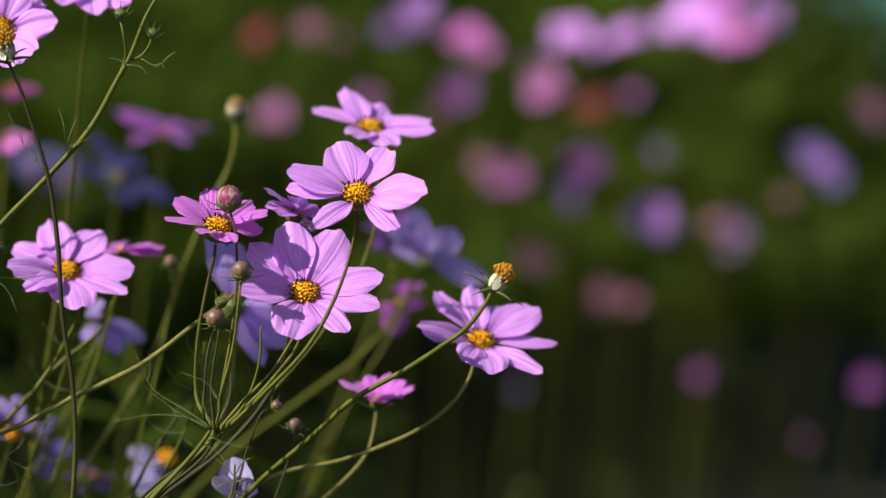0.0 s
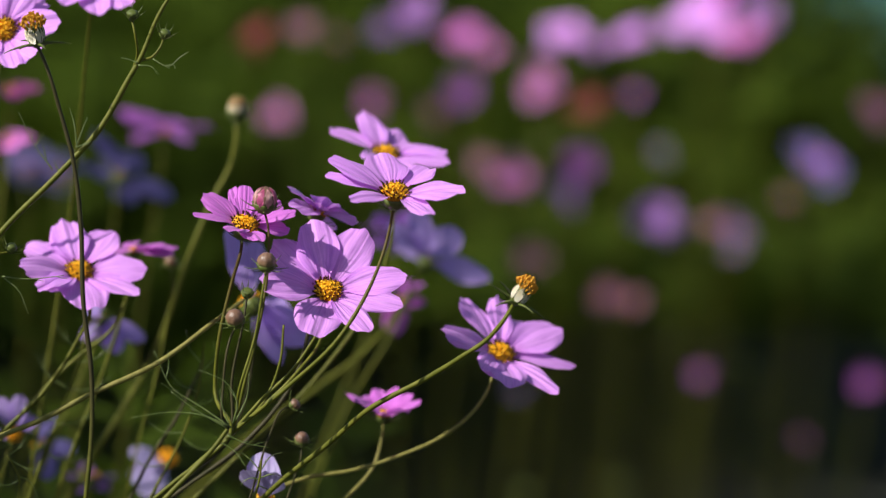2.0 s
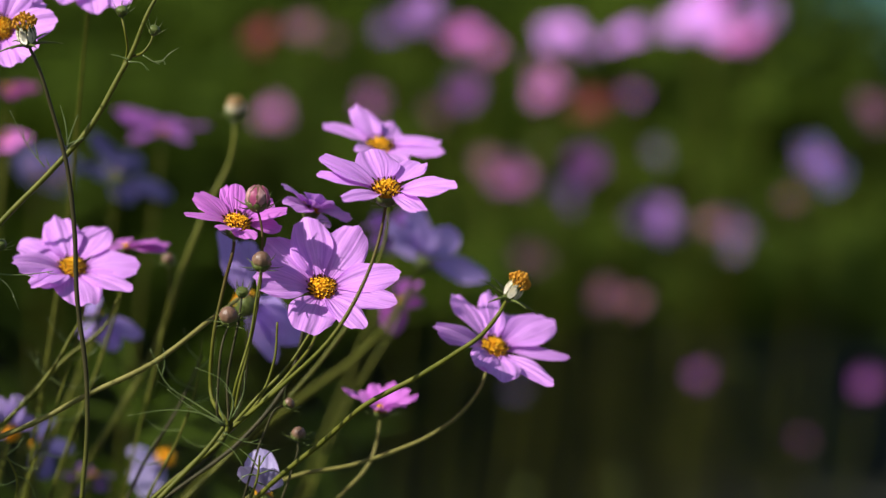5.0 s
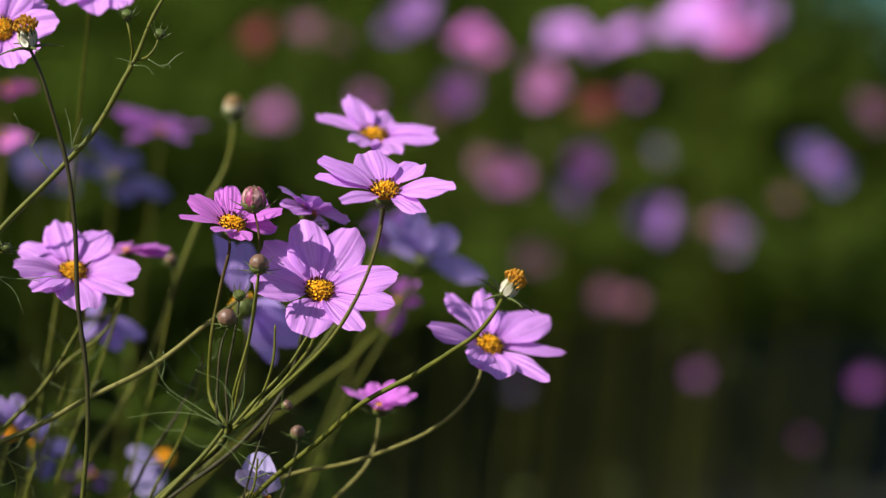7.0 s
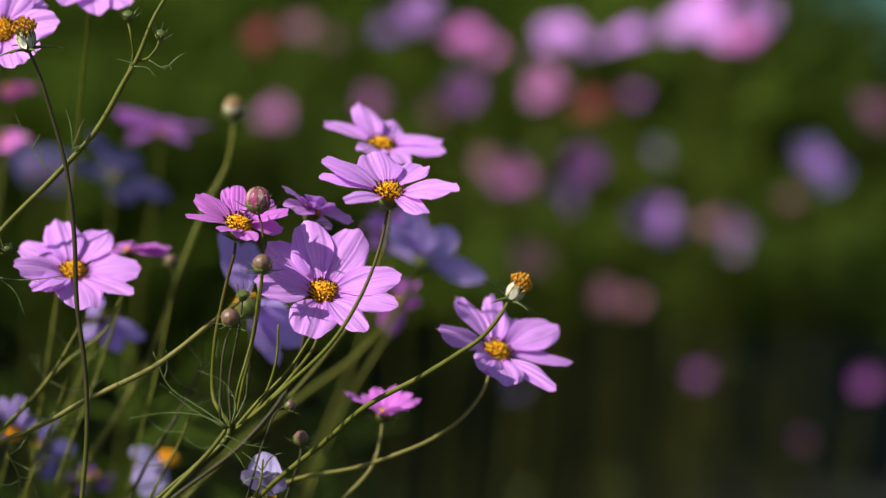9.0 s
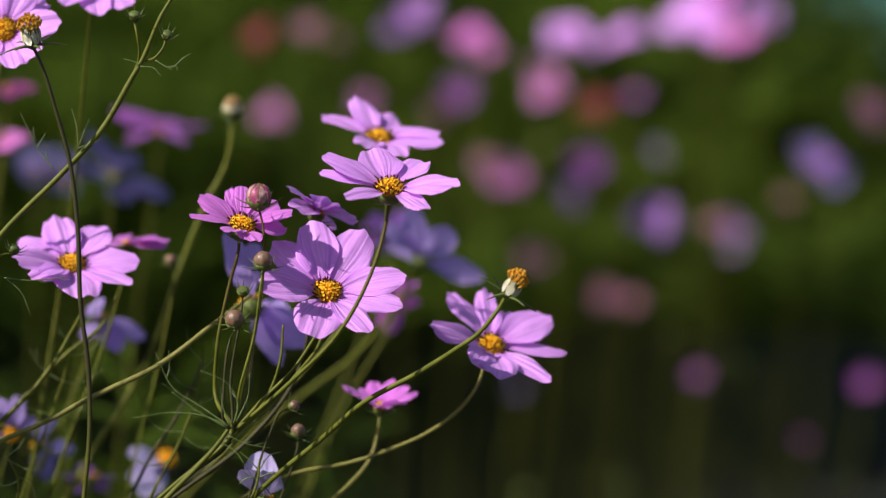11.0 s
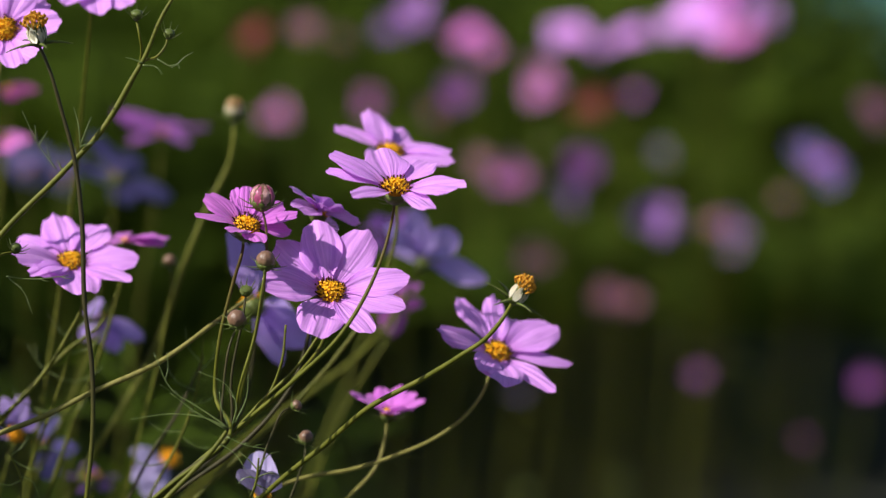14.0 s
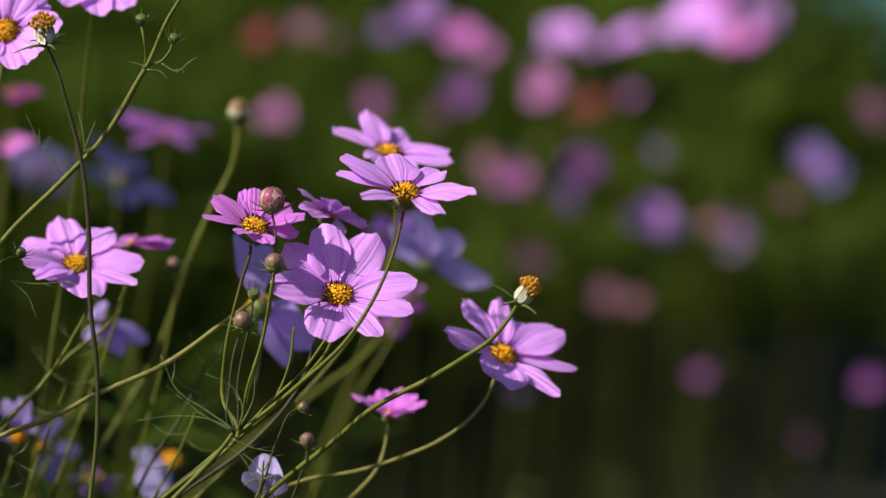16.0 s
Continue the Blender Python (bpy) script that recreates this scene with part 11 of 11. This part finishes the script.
    walk(stalk_n, [(0, pose(-0.3272, 1.6715, -0.0006, 0, -0.42, 0)), (0.5, pose(-0.3359, 1.6710, -0.0006, 0, 0.87, 0)), (1, pose(-0.3329, 1.6713, 0.0001, 0, 0.43, 0)), (1.5, pose(-0.3354, 1.6710, -0.0008, 0, 0.79, 0)), (2, pose(-0.3327, 1.6715, 0.0013, 0, 0.41, 0)), (2.5, pose(-0.3334, 1.6714, 0.0013, 0, 0.53, 0)), (3, pose(-0.3352, 1.6712, 0.0004, 0, 0.78, 0)), (3.5, pose(-0.3331, 1.6713, 0.0002, 0, 0.47, 0)), (4, pose(-0.3305, 1.6716, 0.0015, 0, 0.10, 0)), (4.5, pose(-0.3320, 1.6714, 0.0005, 0, 0.31, 0)), (5, pose(-0.3293, 1.6718, 0.0020, 0, -0.07, 0)), (5.5, pose(-0.3294, 1.6718, 0.0018, 0, -0.06, 0)), (6, pose(-0.3303, 1.6716, 0.0009, 0, 0.05, 0)), (6.5, pose(-0.3281, 1.6716, 0.0006, 0, -0.28, 0)), (7, pose(-0.3300, 1.6714, 0.0000, 0, 0.00, 0)), (7.5, pose(-0.3292, 1.6715, 0.0000, 0, -0.12, 0)), (8, pose(-0.3335, 1.6713, 0.0007, 0, 0.54, 0)), (8.5, pose(-0.3296, 1.6716, 0.0011, 0, -0.05, 0)), (9, pose(-0.3302, 1.6715, 0.0004, 0, 0.03, 0)), (9.5, pose(-0.3284, 1.6718, 0.0020, 0, -0.22, 0)), (10, pose(-0.3277, 1.6720, 0.0025, 0, -0.31, 0)), (10.5, pose(-0.3273, 1.6721, 0.0034, 0, -0.37, 0)), (11, pose(-0.3289, 1.6721, 0.0040, 0, -0.12, 0)), (11.5, pose(-0.3301, 1.6721, 0.0042, 0, 0.07, 0)), (12, pose(-0.3265, 1.6723, 0.0045, 0, -0.47, 0)), (12.5, pose(-0.3334, 1.6717, 0.0032, 0, 0.55, 0)), (13, pose(-0.3325, 1.6719, 0.0041, 0, 0.42, 0)), (13.5, pose(-0.3297, 1.6723, 0.0053, 0, 0.02, 0)), (14, pose(-0.3285, 1.6723, 0.0051, 0, -0.17, 0)), (14.5, pose(-0.3274, 1.6724, 0.0054, 0, -0.32, 0)), (15, pose(-0.3289, 1.6723, 0.0053, 0, -0.09, 0)), (15.5, pose(-0.3300, 1.6722, 0.0048, 0, 0.07, 0)), (16, pose(-0.3309, 1.6721, 0.0044, 0, 0.19, 0))])
    walk(stalk_o, [(0, pose(-0.3225, 1.6430, -0.0012, 0, 0.01, 0)), (0.5, pose(-0.3235, 1.6430, -0.0006, 0, 0.16, 0)), (1, pose(-0.3232, 1.6430, -0.0008, 0, 0.13, 0)), (1.5, pose(-0.3225, 1.6430, -0.0012, 0, 0.01, 0)), (2, pose(-0.3225, 1.6430, -0.0012, 0, 0.01, 0)), (2.5, pose(-0.3217, 1.6430, -0.0015, 0, -0.10, 0)), (3, pose(-0.3243, 1.6427, -0.0021, 0, 0.26, 0)), (3.5, pose(-0.3219, 1.6431, -0.0008, 0, -0.07, 0)), (4, pose(-0.3215, 1.6432, -0.0001, 0, -0.12, 0)), (4.5, pose(-0.3210, 1.6432, -0.0004, 0, -0.19, 0)), (5, pose(-0.3211, 1.6432, -0.0005, 0, -0.18, 0)), (5.5, pose(-0.3207, 1.6432, -0.0008, 0, -0.25, 0)), (6, pose(-0.3228, 1.6429, -0.0013, 0, 0.05, 0)), (6.5, pose(-0.3210, 1.6432, -0.0003, 0, -0.19, 0)), (7, pose(-0.3223, 1.6432, 0.0000, 0, 0.00, 0)), (7.5, pose(-0.3223, 1.6432, 0.0000, 0, 0.00, 0)), (8, pose(-0.3210, 1.6432, -0.0003, 0, -0.19, 0)), (8.5, pose(-0.3216, 1.6432, -0.0004, 0, -0.11, 0)), (9, pose(-0.3224, 1.6431, -0.0006, 0, 0.01, 0)), (9.5, pose(-0.3216, 1.6432, -0.0003, 0, -0.11, 0)), (10, pose(-0.3212, 1.6432, -0.0005, 0, -0.16, 0)), (10.5, pose(-0.3218, 1.6431, -0.0007, 0, -0.09, 0)), (11, pose(-0.3225, 1.6431, -0.0004, 0, 0.02, 0)), (11.5, pose(-0.3232, 1.6430, -0.0008, 0, 0.13, 0)), (12, pose(-0.3255, 1.6427, -0.0015, 0, 0.45, 0)), (12.5, pose(-0.3235, 1.6430, -0.0006, 0, 0.16, 0)), (13, pose(-0.3235, 1.6429, -0.0009, 0, 0.17, 0)), (13.5, pose(-0.3224, 1.6431, -0.0006, 0, 0.01, 0)), (14, pose(-0.3219, 1.6431, -0.0008, 0, -0.07, 0)), (14.5, pose(-0.3225, 1.6430, -0.0012, 0, 0.01, 0)), (15, pose(-0.3232, 1.6430, -0.0008, 0, 0.13, 0)), (15.5, pose(-0.3241, 1.6428, -0.0013, 0, 0.25, 0)), (16, pose(-0.3241, 1.6428, -0.0013, 0, 0.25, 0))])
    head = head_of(blossom_b)
    rest = head.matrix_basis.copy()
    walk(head, [(0, nod(rest, 17.6, -3.4)), (0.5, nod(rest, -3.0, 3.4)), (1, nod(rest, -1.8, 1.5)), (1.5, nod(rest, -3.0, 2.8)), (2, nod(rest, -1.4, 1.2)), (2.5, nod(rest, -2.2, 2.0)), (3, nod(rest, -3.0, 2.6)), (3.5, nod(rest, -1.5, 1.3)), (4, nod(rest, -1.1, 1.0)), (4.5, nod(rest, -2.0, 1.7)), (5, nod(rest, -0.2, 0.2)), (5.5, nod(rest, -0.6, 0.5)), (6, nod(rest, -0.9, 0.8)), (6.5, nod(rest, 2.5, -0.5)), (7, nod(rest, -0.0, 0.0)), (7.5, nod(rest, 2.5, -0.5)), (8, nod(rest, -2.6, 2.3)), (8.5, nod(rest, -0.4, 0.4)), (9, nod(rest, -0.6, 0.5)), (9.5, nod(rest, -0.1, 0.1)), (10, nod(rest, 0.9, -0.2)), (10.5, nod(rest, -0.2, 0.2)), (11, nod(rest, -0.6, 0.6)), (11.5, nod(rest, -1.5, 1.3)), (12, nod(rest, 1.4, -0.3)), (12.5, nod(rest, -2.6, 2.3)), (13, nod(rest, -2.9, 2.5)), (13.5, nod(rest, -2.0, 1.8)), (14, nod(rest, -1.4, 1.2)), (14.5, nod(rest, -1.6, 1.4)), (15, nod(rest, -1.8, 1.6)), (15.5, nod(rest, -2.6, 2.3)), (16, nod(rest, -2.9, 2.5))])
    head = head_of(blossom_a)
    rest = head.matrix_basis.copy()
    walk(head, [(0, nod(rest, 0.0, -0.7)), (0.5, nod(rest, 0.0, 7.8)), (1, nod(rest, 0.0, 1.4)), (1.5, nod(rest, 0.0, 2.5)), (2, nod(rest, 0.0, 3.4)), (2.5, nod(rest, 0.0, 3.6)), (3, nod(rest, 0.0, 5.3)), (3.5, nod(rest, 0.0, 1.3)), (4, nod(rest, 0.0, -1.8)), (4.5, nod(rest, 0.0, -0.0)), (5, nod(rest, 0.0, 1.5)), (5.5, nod(rest, 0.0, 2.6)), (6, nod(rest, 0.0, 4.9)), (6.5, nod(rest, 0.0, 2.5)), (7, nod(rest, 0.0, 0.0)), (7.5, nod(rest, 0.0, 1.0)), (8, nod(rest, 0.0, 1.0)), (8.5, nod(rest, 0.0, 3.1)), (9, nod(rest, 0.0, 1.8)), (9.5, nod(rest, 0.0, -1.4)), (10, nod(rest, 0.0, 2.5)), (10.5, nod(rest, 0.0, 0.6)), (11, nod(rest, 0.0, 1.1)), (11.5, nod(rest, 0.0, 3.1)), (12, nod(rest, 0.0, 0.4)), (12.5, nod(rest, 0.0, 5.9)), (13, nod(rest, 0.0, 2.9)), (13.5, nod(rest, 0.0, -1.0)), (14, nod(rest, 0.0, 4.1)), (14.5, nod(rest, 0.0, 1.7)), (15, nod(rest, 0.0, 2.5)), (15.5, nod(rest, 0.0, 5.0)), (16, nod(rest, 0.0, 3.4))])
    head = head_of(blossom_d)
    rest = head.matrix_basis.copy()
    walk(head, [(0, nod(rest, 0.0, -3.2)), (0.5, nod(rest, 0.0, 6.8)), (1, nod(rest, 0.0, 3.0)), (1.5, nod(rest, 0.0, 4.2)), (2, nod(rest, 0.0, 3.8)), (2.5, nod(rest, 0.0, 3.8)), (3, nod(rest, 0.0, 6.0)), (3.5, nod(rest, 0.0, 3.2)), (4, nod(rest, 0.0, 0.4)), (4.5, nod(rest, 0.0, 1.6)), (5, nod(rest, 0.0, 1.5)), (5.5, nod(rest, 0.0, 1.7)), (6, nod(rest, 0.0, 3.6)), (6.5, nod(rest, 0.0, 1.6)), (7, nod(rest, 0.0, 0.0)), (7.5, nod(rest, 0.0, 2.4)), (8, nod(rest, 0.0, 2.0)), (8.5, nod(rest, 0.0, 2.6)), (9, nod(rest, 0.0, 2.6)), (9.5, nod(rest, 0.0, -0.5)), (10, nod(rest, 0.0, 0.8)), (10.5, nod(rest, 0.0, -0.3)), (11, nod(rest, 0.0, 0.6)), (11.5, nod(rest, 0.0, 1.6)), (12, nod(rest, 0.0, -2.0)), (12.5, nod(rest, 0.0, 5.4)), (13, nod(rest, 0.0, 4.2)), (13.5, nod(rest, 0.0, 0.8)), (14, nod(rest, 0.0, 3.0)), (14.5, nod(rest, 0.0, 2.2)), (15, nod(rest, 0.0, 3.8)), (15.5, nod(rest, 0.0, 5.6)), (16, nod(rest, 0.0, 4.4))])
    head = head_of(blossom_j)
    rest = head.matrix_basis.copy()
    walk(head, [(0, nod(rest, 0.0, 0.0)), (0.5, nod(rest, 0.0, 0.0)), (1, nod(rest, 0.0, 0.0)), (1.5, nod(rest, 0.0, 0.0)), (2, nod(rest, 0.0, 0.0)), (2.5, nod(rest, 0.0, 0.0)), (3, nod(rest, 0.0, 0.0)), (3.5, nod(rest, 0.0, 0.0)), (4, nod(rest, 0.0, 0.0)), (4.5, nod(rest, 0.0, 0.0)), (5, nod(rest, 0.0, 0.0)), (5.5, nod(rest, 0.0, 0.0)), (6, nod(rest, 0.0, 0.0)), (6.5, nod(rest, 0.0, 0.0)), (7, nod(rest, 0.0, 0.0)), (7.5, nod(rest, 0.0, 0.0)), (8, nod(rest, 0.0, 0.0)), (8.5, nod(rest, 0.0, 0.0)), (9, nod(rest, 0.0, 0.0)), (9.5, nod(rest, -1.0, 0.0)), (10, nod(rest, -2.0, 0.0)), (10.5, nod(rest, -3.0, 0.0)), (11, nod(rest, -4.0, 0.0)), (11.5, nod(rest, -5.0, 0.0)), (12, nod(rest, -5.0, 0.0)), (12.5, nod(rest, -5.0, 0.0)), (13, nod(rest, -5.0, 0.0)), (13.5, nod(rest, -5.0, 0.0)), (14, nod(rest, -5.0, 0.0)), (14.5, nod(rest, -5.0, 0.0)), (15, nod(rest, -5.0, 0.0)), (15.5, nod(rest, -5.0, 0.0)), (16, nod(rest, -5.0, 0.0))])
    for k, (thing, root) in enumerate(FAR_FLOWERS):
        rows = [(t, pose(*root, 0, 0.35 * math.sin(1.7 * t + 1.3 * k) + 0.2 * math.sin(3.1 * t + 0.7 * k), 0)) for t in (0.5 * i for i in range(33))]
        walk(thing, rows)


motions()
